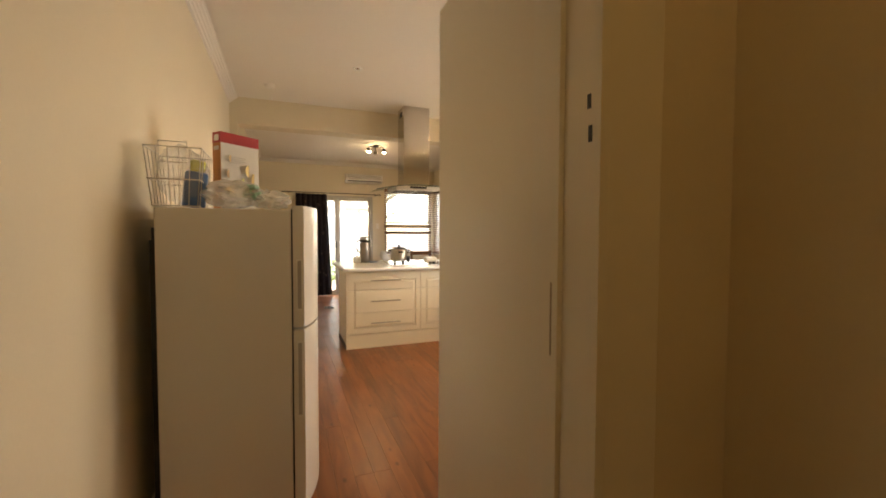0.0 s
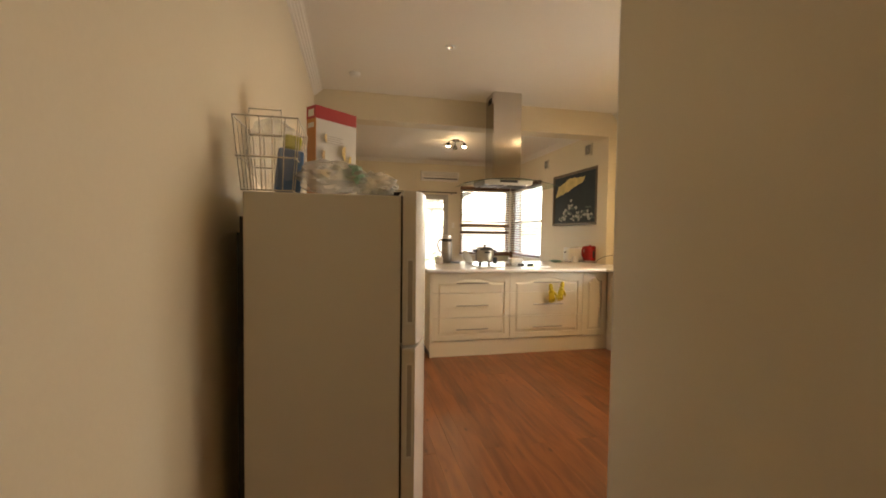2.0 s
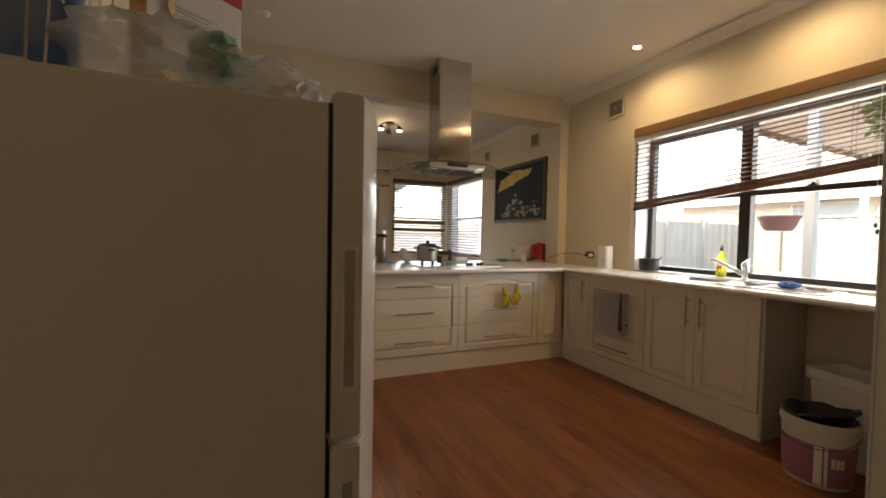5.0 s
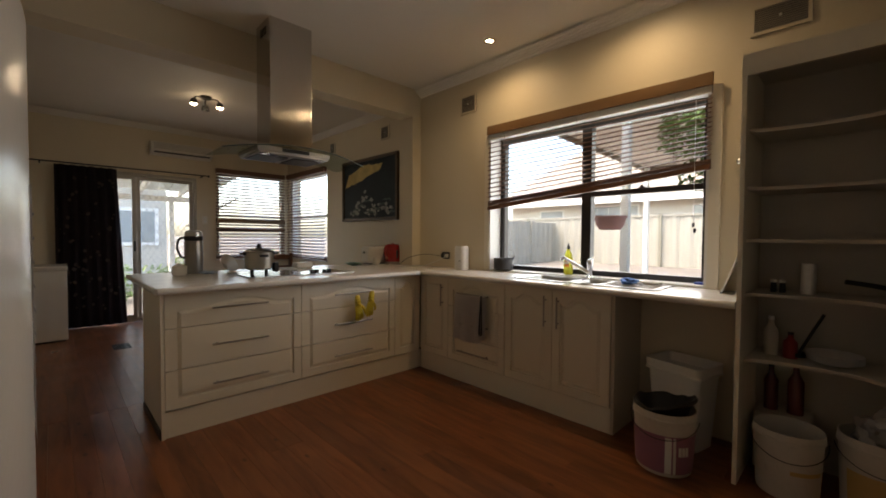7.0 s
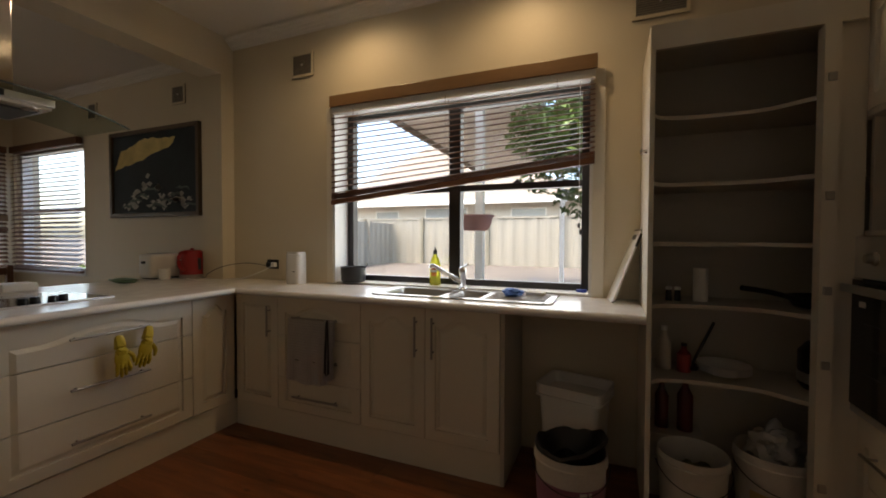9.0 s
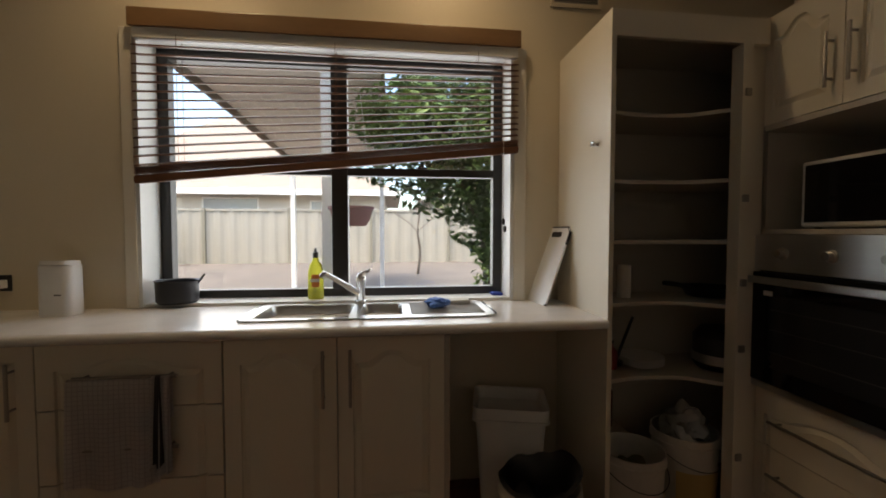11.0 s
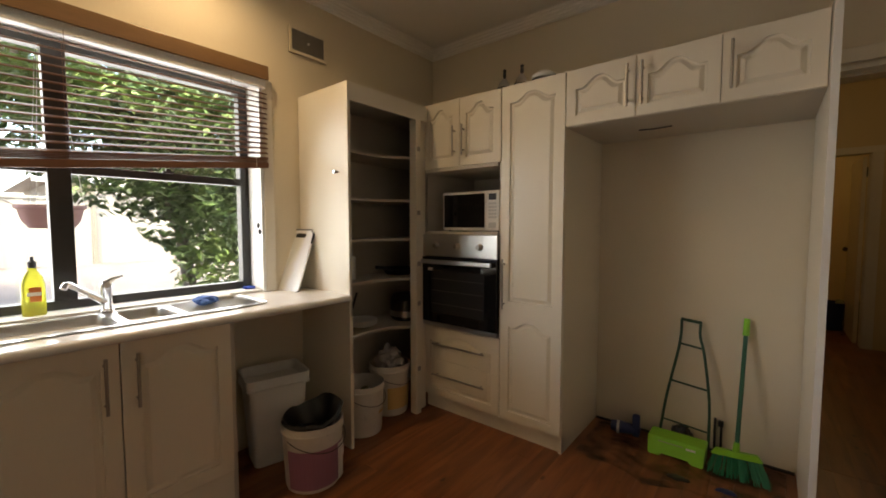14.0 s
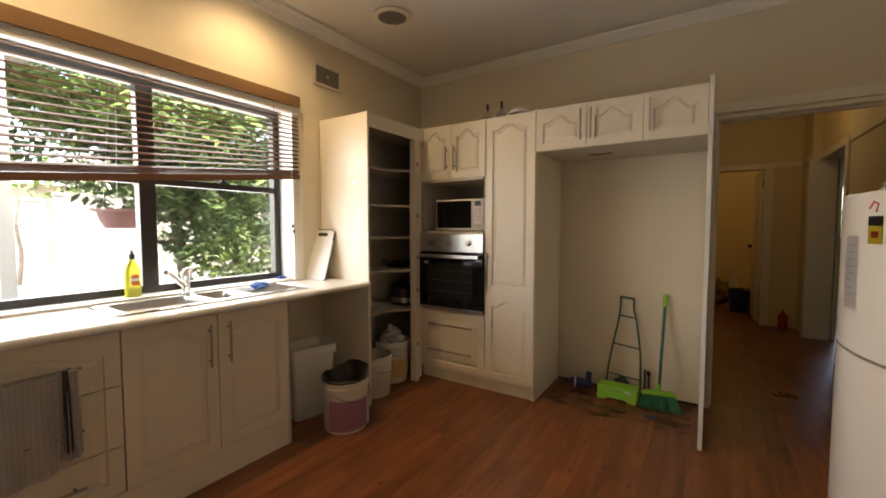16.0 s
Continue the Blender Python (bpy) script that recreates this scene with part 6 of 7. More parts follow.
part("top", turn(box(-0.03, 0.03, -0.018, 0.018, 0.15, 0.20, 0.014, 3), pose(0.575, 3.20, ZF + 0.004, 0, 6, 15)), M_SOAP, bbt, smooth=True)
cloth_heap("wrapped_parcel", 0.80, 3.20, ZF + 0.045, 0.04, 0.06, plain("mint_plastic", (0.25, 0.42, 0.33), 0.5), "small mint green plastic parcel among the bags", "parcel", 12)

bx = thing("cereal_box", (0.72, 3.52, ZF), "white and red cereal box standing on the fridge", "box")
mb_ = pose(0.708, 3.535, ZF + 0.001, 0, 0, 39)
W_, T_, HH = 0.205, 0.062, 0.385
M_CARD = plain("white_card", (0.72, 0.70, 0.66), 0.45)
part("carton", turn(box(-W_ / 2, W_ / 2, -T_ / 2, T_ / 2, 0, HH, 0.002), mb_), M_CARD, bx)
M_CRED = plain("red_print", (0.42, 0.03, 0.04), 0.4)
part("red_band", turn(box(-W_ / 2 - 0.001, W_ / 2 + 0.001, -T_ / 2 - 0.001, T_ / 2 + 0.001, HH - 0.05, HH + 0.0015), mb_), M_CRED, bx, "red printed top band")
part("side_print", turn(box(-W_ / 2 - 0.0015, -W_ / 2 + 0.001, -T_ / 2, T_ / 2, 0.002, HH - 0.05), mb_), plain("orange_print", (0.50, 0.20, 0.05), 0.4), bx, "orange printed side")
part("side_mark", turn(boxes((-W_ / 2 - 0.0025, -W_ / 2 - 0.001, -0.018, 0.018, HH - 0.04, HH - 0.012), (-W_ / 2 - 0.0025, -W_ / 2 - 0.001, -0.02, 0.02, HH - 0.085, HH - 0.066)), mb_), M_CARD, bx)
for px, pz, w_, h_, col in ((0.045, 0.17, 0.035, 0.035, (0.62, 0.45, 0.15)), (-0.04, 0.09, 0.06, 0.024, (0.75, 0.42, 0.05)), (0.02, 0.12, 0.03, 0.03, (0.55, 0.55, 0.2)), (-0.06, 0.15, 0.025, 0.025, (0.42, 0.27, 0.12)), (0.075, 0.13, 0.03, 0.05, (0.55, 0.40, 0.12)), (-0.05, 0.21, 0.022, 0.02, (0.5, 0.35, 0.15))):
    q = lathe([(0, -0.001), (1, -0.001), (1, 0), (0, 0)], n=18)
    turn(q, mb_ @ pose(px, -T_ / 2 - 0.0006, pz * 1.25, 90, 0, 25) @ Matrix.Diagonal((w_ * 0.85, h_ * 0.85, 1, 1)))
    part("printed_fruit", q, plain("fruit_print", col, 0.4), bx)
for i in range(4):
    part("print_line", turn(box(-0.06, 0.03 - 0.01 * (i % 2), -T_ / 2 - 0.0015, -T_ / 2 - 0.0005, 0.27 - 0.009 * i, 0.2725 - 0.009 * i), mb_), plain("grey_print", (0.45, 0.42, 0.38), 0.5), bx)

# papers on the fridge front
def on_door(name, y, z, wd, hg, mat, label, off=0.0012):
    """A thin sheet that follows the curve of the fridge door."""
    q = bmesh.new()
    rows = []
    for k in range(7):
        yy = y - wd / 2 + wd * k / 6
        s_ = 2 * (yy - FY0) / (FY1 - FY0) - 1
        x = DOOR_X + BULGE * (1 - s_ * s_) + off
        rows.append([q.verts.new((x, yy, z - hg / 2)), q.verts.new((x, yy, z + hg / 2))])
    for a, c in zip(rows, rows[1:]):
        q.faces.new((a[0], c[0], c[1], a[1]))
    bmesh.ops.solidify(q, geom=q.faces[:], thickness=0.0004)
    return q


nt_ = thing("note_sheet", (DOOR_X + 0.05, 3.47, 1.13), "white handwritten note sheet stuck to the fridge", "note")
part("paper", on_door("paper", 3.47, 1.13, 0.10, 0.25, M_CARD, ""), plain("note_paper", (0.62, 0.60, 0.58), 0.7), nt_)
for i in range(9):
    part("ink_line", on_door("ink", 3.472 - 0.004 * (i % 3), 1.225 - 0.024 * i, 0.07 - 0.012 * (i % 3), 0.003, M_BLACK, "", 0.0022), plain("ink", (0.36, 0.35, 0.38), 0.8) if i == 0 else bpy.data.materials["ink"], nt_)
en = thing("energy_label", (DOOR_X + 0.05, 3.60, 1.29), "yellow and black energy label with a pink sticker on the fridge", "label")
part("card", on_door("card", 3.60, 1.275, 0.062, 0.085, M_CARD, ""), plain("label_yellow", (0.65, 0.50, 0.03), 0.5), en)
part("black_band", on_door("band", 3.60, 1.305, 0.062, 0.03, M_CARD, "", 0.002), M_BLACK, en)
part("red_star", on_door("star", 3.60, 1.262, 0.03, 0.02, M_CARD, "", 0.002), M_CRED, en)
part("sticker", turn(tube([(0, -0.02, 0), (0, 0.0, 0.02), (0, 0.02, 0.012), (0, 0.012, -0.012)], 0.004, 5), pose(DOOR_X + BULGE * 0.70 + 0.001, 3.59, 1.345, 0, 0, 14)), plain("pink_print", (0.55, 0.08, 0.08), 0.5), en, "pink sticker")

# ---- dining room ----
ac = thing("air_conditioner", (2.55, YN, 2.3), "cream wall-mounted split air conditioner", "air conditioner")
part("body", turn(prism([(0, 0), (-0.05, -0.0), (-0.16, 0.05), (-0.175, 0.10), (-0.165, 0.17), (0, 0.19)], "x", 2.10, 2.86), pose(0, YN - 0.001, 2.33)), M_CEIL, ac)
part("vent", box(2.14, 2.82, YN - 0.168, YN - 0.10, 2.358, 2.37), M_BLACK, ac)
for i in range(5):
    part("louvre", box(2.13, 2.83, YN - 0.178, YN - 0.174, 2.41 + 0.018 * i, 2.415 + 0.018 * i), M_VENT, ac)
tl = thing("ceiling_spotlight", (2.36, 8.0, ZC - 0.02), "three-arm ceiling spotlight with lit bulbs", "lamp")
part("base", lathe([(0, -0.03), (0.05, -0.028), (0.06, 0), (0, 0)], (2.36, 8.0, ZC - 0.02), 24), M_DARKSTEEL, tl, smooth=True)
for a in (200, 330, 80):
    ca, sa = math.cos(radians(a)), math.sin(radians(a))
    arm = part("arm", tube(arc([(2.36 + 0.04 * ca, 8.0 + 0.04 * sa, ZC - 0.045), (2.36 + 0.11 * ca, 8.0 + 0.11 * sa, ZC - 0.05), (2.36 + 0.14 * ca, 8.0 + 0.14 * sa, ZC - 0.09)], 4), 0.008, 8), M_DARKSTEEL, tl, smooth=True)
    part("shade", lathe([(0.0, 0.002), (0.02, 0), (0.035, -0.02), (0.04, -0.06)], (2.36 + 0.14 * ca, 8.0 + 0.14 * sa, ZC - 0.08), 18), M_DARKSTEEL, tl, smooth=True)
    if a != 80:
        part("bulb", lathe([(0, -0.07), (0.025, -0.06), (0.033, -0.045), (0.02, -0.02)], (2.36 + 0.14 * ca, 8.0 + 0.14 * sa, ZC - 0.085), 16), M_BULB, tl, "lit bulb", smooth=True)
lamp("ceiling_spot_lamp", "POINT", pose(2.36, 8.0, ZC - 0.22), SPOTS, (1, 0.78, 0.5), 0.08)

pa = thing("painting", (XD, 7.33, 1.42), "framed seascape painting with a yellow cloud over dark waves", "painting")
PY0, PY1, PZ0, PZ1 = 6.70, 7.955, 1.41, 2.22
part("frame", boxes((XD - 0.04, XD - 0.002, PY0, PY0 + 0.038, PZ0, PZ1), (XD - 0.04, XD - 0.002, PY1 - 0.038, PY1, PZ0, PZ1), (XD - 0.04, XD - 0.002, PY0 + 0.038, PY1 - 0.038, PZ0, PZ0 + 0.038), (XD - 0.04, XD - 0.002, PY0 + 0.038, PY1 - 0.038, PZ1 - 0.038, PZ1), bevel=0.006), material("dark_gilt_frame", (0.12, 0.075, 0.035), 0.4, vary=0.2, bump=0.1), pa, "dark gilt wooden frame")
part("canvas", box(XD - 0.02, XD - 0.003, PY0 + 0.038, PY1 - 0.038, PZ0 + 0.038, PZ1 - 0.038), material("painted_sea", (0.030, 0.045, 0.055), 0.8, vary=0.35, scale=4, fine=30, bump=0.15, dark=(0.006, 0.009, 0.012)), pa)


def daub(name, pts, mat, off, seed, spread=0.022):
    q = bmesh.new()
    out = []
    p = [Vector((0, a, b)) for a, b in pts] + [Vector((0, *pts[0]))]
    for a, b in zip(p, p[1:]):
        for i in range(7):
            c = a.lerp(b, i / 7)
            out.append(c + Vector((0, noise.noise(c * 14 + Vector((seed, 0, 0))), noise.noise(c * 14 + Vector((0, seed, 0))))) * spread)
    v = [q.verts.new((XD - 0.0205 - off, c.y, c.z)) for c in out]
    f = q.faces.new(v)
    ret = bmesh.ops.extrude_face_region(q, geom=[f])
    for g in ret["geom"]:
        if isinstance(g, bmesh.types.BMVert):
            g.co.x -= 0.0008
    return part(name, q, mat, pa)


M_CLOUD = material("painted_cloud", (0.78, 0.63, 0.26), 0.8, vary=0.3, scale=8, bump=0.2)
M_FOAM = material("painted_foam", (0.62, 0.63, 0.58), 0.8, vary=0.5, scale=16, fine=60, bump=0.25, spots=0.8)
daub("cloud", [(7.88, 1.86), (7.55, 1.93), (7.05, 2.06), (7.02, 2.12), (7.25, 2.11), (7.42, 2.14), (7.6, 2.09), (7.8, 2.03)], M_CLOUD, 0.0, 3)
brush = random.Random(31)
for k in range(46):
    f = k / 45
    crest = max(0.0, 1 - abs(f - 0.42) / 0.22)
    y0 = 7.78 - 0.92 * f + brush.uniform(-0.05, 0.05)
    z0 = 1.50 + brush.uniform(0.0, 0.13 + 0.24 * crest)
    w_, h_ = brush.uniform(0.05, 0.12), brush.uniform(0.012, 0.03)
    lean = brush.uniform(-0.02, 0.03)
    daub("foam", [(y0, z0), (y0 - w_ * 0.5, z0 + h_ + lean * 0.5), (y0 - w_, z0 + lean), (y0 - w_ * 0.5, z0 - h_ + lean * 0.5)], M_FOAM, 0.0, 5 + k)
M_SWELL = material("painted_swell", (0.16, 0.22, 0.20), 0.8, vary=0.5, scale=14, fine=60, bump=0.2)
for k in range(9):
    y0, z0 = 7.80 - 0.11 * k, 1.50 + 0.05 * ((k * 5) % 4)
    daub("swell", [(y0, z0), (y0 - 0.07, z0 + 0.035), (y0 - 0.16, z0 + 0.02), (y0 - 0.20, z0 - 0.01), (y0 - 0.13, z0 + 0.004), (y0 - 0.06, z0 + 0.012)], M_SWELL, 0.0009, 11 + k)
swi = thing("light_switch", (2.79, YN, 1.4), "cream double light switch plate", "switch")
part("plate", box(2.75, 2.82, YN - 0.010, YN - 0.001, 1.38, 1.50, 0.002), M_TRIM, swi)
for z in (1.40, 1.45):
    part("rocker", box(2.775, 2.795, YN - 0.014, YN - 0.010, z, z + 0.03), M_WHITE, swi)

cu = thing("curtain", (1.45, 9.72, 0), "dark floral curtain drawn aside at the glass door", "curtain")
q = bmesh.new()
rows = []
for j in range(13):
    z = 0.03 + (2.07 - 0.03) * j / 12
    row = []
    for i in range(61):
        f = i / 60
        x = 1.13 + (0.60 + 0.09 * (1 - j / 12)) * f
        row.append(q.verts.new((x, 9.73 + 0.032 * math.sin(f * 40 + 0.4 * math.sin(z * 3)) + 0.01 * noise.noise(Vector((f * 8, z * 2, 0))), z)))
    rows.append(row)
for a, c in zip(rows, rows[1:]):
    for i in range(60):
        q.faces.new((a[i], a[i + 1], c[i + 1], c[i]))
bmesh.ops.solidify(q, geom=q.faces[:], thickness=0.003)
part("cloth", q, material("dark_floral_cloth", (0.030, 0.018, 0.022), 0.9, vary=0.3, scale=9, fine=60, bump=0.2, dark=(0.010, 0.007, 0.010)), cu, smooth=True)
q = bmesh.new()
rg = random.Random(3)
for i in range(70):
    fx, z = rg.random(), rg.uniform(0.1, 2.0)
    x = 1.15 + 0.6 * fx
    s0 = rg.uniform(0.012, 0.03)
    vv = [q.verts.new((x + s0 * math.cos(a) * rg.uniform(0.6, 1), 9.684 + 0.0, z + s0 * math.sin(a) * rg.uniform(0.6, 1.2))) for a in (0, 1.05, 2.1, 3.14, 4.2, 5.2)]
    q.faces.new(vv)
tagged(part("flower_print", q, plain("faded_flower_print", (0.09, 0.065, 0.06), 0.9), cu), kind="stuff")
ro = thing("curtain_rod", (1.9, 9.74, 2.09), "thin black curtain rod with ball ends", "curtain rod")
part("rod", tube([(0.90, 9.74, 2.095), (2.80, 9.74, 2.095)], 0.009, 10), M_BLACK, ro)
for x in (0.89, 2.81):
    part("finial", lathe([(0, -0.02), (0.016, -0.01), (0.018, 0.005), (0, 0.02)], (x, 9.74, 2.095), 12), M_BLACK, ro, smooth=True)
for x in (1.0, 2.72):
    part("bracket", box(x, x + 0.015, 9.735, YN - 0.001, 2.07, 2.085), M_BLACK, ro)
he = thing("chest_freezer", (1.0, 9.3, 0), "small white chest freezer at the dining wall", "freezer")
part("body", box(0.70, 1.22, 9.08, 9.62, 0.02, 0.80, 0.01), M_FRIDGE, he)
part("lid", box(0.695, 1.225, 9.07, 9.625, 0.80, 0.85, 0.012), M_FRIDGE, he)
part("plinth", box(0.72, 1.20, 9.10, 9.60, 0.0, 0.02), M_BLACK, he)
fr_ = thing("floor_register", (1.62, 8.4, 0), "grey floor vent in the boards", "floor vent")
part("grille", boxes(*[(1.55, 1.70, 8.28 + 0.03 * i, 8.295 + 0.03 * i, 0.0005, 0.005) for i in range(9)]), M_DARKSTEEL, fr_)
ch = thing("chair", (3.2, 8.0, 0), "dark wooden dining chair behind the island", "chair")
for x in (3.02, 3.38):
    part("rear_leg", box(x, x + 0.04, 8.18, 8.22, 0, 0.98, 0.004), M_SLAT, ch)
    part("front_leg", box(x, x + 0.04, 7.82, 7.86, 0, 0.44, 0.004), M_SLAT, ch)
part("seat", box(3.0, 3.44, 7.80, 8.22, 0.44, 0.48, 0.01), M_SLAT, ch)
for z in (0.62, 0.76, 0.90):
    part("back_rail", box(3.06, 3.38, 8.185, 8.215, z, z + 0.06, 0.006), M_SLAT, ch)

# ---- hall and rooms beyond ----
ha = thing("door_3", (1.27, -1.37, 0), "cream painted door frame at the hall end", "door frame", kind="structure")
part("architrave", boxes((0.80, 0.885, -1.30, -1.28, 0, 2.03), (1.665, 1.75, -1.30, -1.28, 0, 2.03), (0.80, 1.75, -1.30, -1.28, 2.03, 2.10), bevel=0.003), M_TRIM, ha)
part("jamb", boxes((0.87, 0.89, -1.44, -1.30, 0, 2.03), (1.66, 1.68, -1.44, -1.30, 0, 2.03)), M_TRIM, ha)
leaf = part("door_leaf", box(0.895, 0.93, -2.20, -1.46, 0.01, 2.02, 0.003), M_TRIM, ha, "cream door leaf swung open into the far room")
part("door_knob", turn(lathe([(0, -0.03), (0.02, -0.02), (0.026, 0), (0.02, 0.02), (0, 0.03)], n=14), pose(0.958, -2.13, 1.0)), M_DARKSTEEL, leaf, "dark round door knob", smooth=True)
part("hinge", box(0.888, 0.899, -1.462, -1.435, 1.80, 1.90, 0.002), M_DARKSTEEL, ha, "dark upper hinge")
hb = thing("door_4", (0.44, -0.28, 0), "cream painted side door frame in the hall", "door frame", kind="structure")
part("architrave", boxes((0.52, 0.54, -0.90, -0.79, 0, 2.04), (0.44, 0.46, 0.24, 0.33, 0, 2.04), (0.44, 0.46, -0.80, 0.33, 2.04, 2.11), bevel=0.003), M_TRIM, hb)
part("jamb", boxes((0.30, 0.52, -0.80, -0.785, 0, 2.04), (0.30, 0.44, 0.235, 0.25, 0, 2.04)), M_TRIM, hb)
leaf = part("door_leaf", box(0.25, 0.285, -1.58, -0.81, 0.01, 2.03, 0.003), M_WHITE, hb, "white door leaf folded back on the wall")
part("door_knob", turn(lathe([(0, -0.03), (0.02, -0.02), (0.028, 0), (0.02, 0.02), (0, 0.03)], n=14), pose(0.215, -1.51, 1.0)), M_DARKSTEEL, leaf, smooth=True)
solid("hall_rail", boxes((0.44, 0.455, 0.34, 1.80, 2.05, 2.11), (0.52, 0.535, -1.28, -0.91, 2.05, 2.11), (0.54, 0.80, -1.298, -1.285, 2.04, 2.10)), M_TRIM, "cream picture rail in the hall", "trim", "structure")
w4 = thing("window_4", (-0.7, -4.14, 1.05), "white window of the side room", "window", kind="structure")
part("window_frame", boxes((-1.3, -1.25, -4.17, -4.11, 1.05, 2.03), (-0.15, -0.1, -4.17, -4.11, 1.05, 2.03), (-1.25, -0.15, -4.17, -4.11, 1.05, 1.10), (-1.25, -0.15, -4.17, -4.11, 1.98, 2.03), (-1.25, -0.15, -4.16, -4.12, 1.52, 1.56)), M_WHITE, w4)
p = part("pane", box(-1.25, -0.15, -4.142, -4.138, 1.10, 1.98), M_GLASS, w4)
p.visible_shadow = False
part("window_sill", box(-1.34, -0.06, -4.08, -4.03, 1.02, 1.05), M_WHITE, w4)
ext = thing("red_canister", (0.67, -1.15, 0), "small red canister on the hall floor", "canister")
part("body", lathe([(0, 0), (0.045, 0), (0.048, 0.01), (0.048, 0.17), (0.03, 0.20), (0.012, 0.21), (0.012, 0.24), (0, 0.24)], (0.67, -1.15, 0.001), 20), M_RED, ext, smooth=True)
bn = thing("waste_basket", (1.05, -2.2, 0), "dark waste basket in the far room", "bin")
part("body", lathe([(0, 0), (0.12, 0), (0.15, 0.34), (0.14, 0.34), (0.11, 0.02), (0, 0.02)], (1.05, -2.2, 0.001), 24), M_NAVY, bn, smooth=True)
pantry_bottle(1.12, -2.45, 0.0, 0.06, 0.62, M_WPLAST, "tall white bottle on the far room floor", cap=M_WPLAST)
cloth_heap("clothing_heap", 0.86, -2.25, 0.001, 0.17, 0.36, material("mixed_cloth", (0.35, 0.36, 0.24), 0.9, vary=0.5, scale=14, bump=0.3), "pile of mixed clothes in the far room", "clothes", 21)
cloth_heap("blanket_heap", 1.35, -2.6, 0.001, 0.22, 0.45, plain("brown_blanket", (0.22, 0.13, 0.05), 0.95), "brown blanket heap in the far room", "blanket", 25)

# ---- outside ----
M_FENCE = material("cream_steel_fence", (0.31, 0.285, 0.23), 0.5, vary=0.12, scale=2, bump=0.03)
M_POST = material("olive_fence_post", (0.20, 0.18, 0.13), 0.5, vary=0.12, scale=2, bump=0.03)
M_GROUND = material("dusty_yard", (0.22, 0.18, 0.14), 0.9, vary=0.3, scale=1.2, fine=30, bump=0.4)
M_BRICK = material("tan_render", (0.45, 0.30, 0.20), 0.8, vary=0.15, scale=3, bump=0.2)
M_LINING = material("pale_roof_lining", (0.80, 0.70, 0.60), 0.6, vary=0.08, bump=0.05)
M_ROOFSHEET = material("tan_roof_tiles", (0.52, 0.43, 0.35), 0.6, vary=0.12, bump=0.05)
M_PALE = material("pale_render", (0.62, 0.58, 0.50), 0.7, vary=0.1, bump=0.1)
M_TIMBER = material("grey_timber", (0.26, 0.20, 0.15), 0.7, vary=0.2, scale=6, bump=0.2)
M_BARK = material("bark", (0.16, 0.13, 0.10), 0.9, vary=0.3, scale=12, bump=0.6)
M_LEAF = material("leaf_green", (0.085, 0.15, 0.032), 0.45, vary=0.35, scale=3, fine=20, bump=0.0, random_tint=0.2)
M_LEAF2 = material("leaf_light_green", (0.18, 0.27, 0.06), 0.45, vary=0.3, scale=3, fine=20, bump=0.0)
M_SKYGLASS = plain("pale_house_glass", (0.33, 0.36, 0.36), 0.1)

# one sheet of ground that rises gently towards the fence
q = bmesh.new()
xs = [-400, -30, -4, 4.0, 5.0, 7.0, 9.0, 11.0, 13.0, 20, 60, 400]
zs = [-0.3, -0.3, -0.3, -0.3, -0.25, -0.08, 0.10, 0.26, 0.33, 0.35, 0.35, 0.35]
ys = [-400, -40, -12, -5, 0, 5, 10, 16, 40, 400]
grid = [[q.verts.new((x, y, z - 0.0 + (0.03 * noise.noise(Vector((x * 0.6, y * 0.6, 0))) if 4.5 < x < 20 else 0))) for y in ys] for x, z in zip(xs, zs)]
for a, b in zip(grid, grid[1:]):
    for i in range(len(ys) - 1):
        q.faces.new((a[i], b[i], b[i + 1], a[i + 1]))
solid("ground", q, M_GROUND, "dusty yard rising gently to the fence", "ground", "structure")
solid("house_footing", boxes((-2.9, 4.22, -4.2, 10.04, -0.45, -0.035)), M_BRICK, "rendered base of the house under its floors", "footing", "structure")

fe = thing("fence", (14.6, 2.0, 0.3), "cream ribbed steel fence panels between posts", "fence", kind="structure")
for i in range(11):
    y0 = -12 + i * 2.4
    step = 0.16 if i == 5 else 0.0
    sheet = bmesh.new()
    cols = []
    n = 24
    for k in range(n + 1):
        y = y0 + 0.05 + 2.3 * k / n
        x = 14.6 + (0.03 if (k // 2) % 2 else 0.0)
        cols.append((sheet.verts.new((x, y, 0.28)), sheet.verts.new((x, y, 1.92 + step))))
    for a, b in zip(cols, cols[1:]):
        sheet.faces.new((a[0], b[0], b[1], a[1]))
    part("panel", sheet, M_FENCE, fe)
    part("post", box(14.53, 14.61, y0 - 0.045, y0 + 0.045, 0.2, 1.97 + step), M_POST, fe, "olive-grey steel post")
    part("rail", box(14.575, 14.645, y0 + 0.04, y0 + 2.36, 1.89 + step, 1.95 + step), M_FENCE, fe)
f2 = thing("fence", (9, 13.0, 0), "cream ribbed steel side fence", "fence", kind="structure")
for i in range(5):
    x0 = 6.6 + 1.6 * i
    sheet = bmesh.new()
    cols = []
    for k in range(21):
        x = x0 + 1.6 * k / 20
        y = 10.8 + (0.03 if (k // 2) % 2 else 0.0)
        cols.append((sheet.verts.new((x, y, -0.3)), sheet.verts.new((x, y, 1.75))))
    for a, b in zip(cols, cols[1:]):
        sheet.faces.new((a[0], b[0], b[1], a[1]))
    part("panel", sheet, M_FENCE, f2)
    part("post", box(x0 - 0.04, x0 + 0.04, 10.75, 10.83, -0.3, 1.8), M_FENCE, f2)


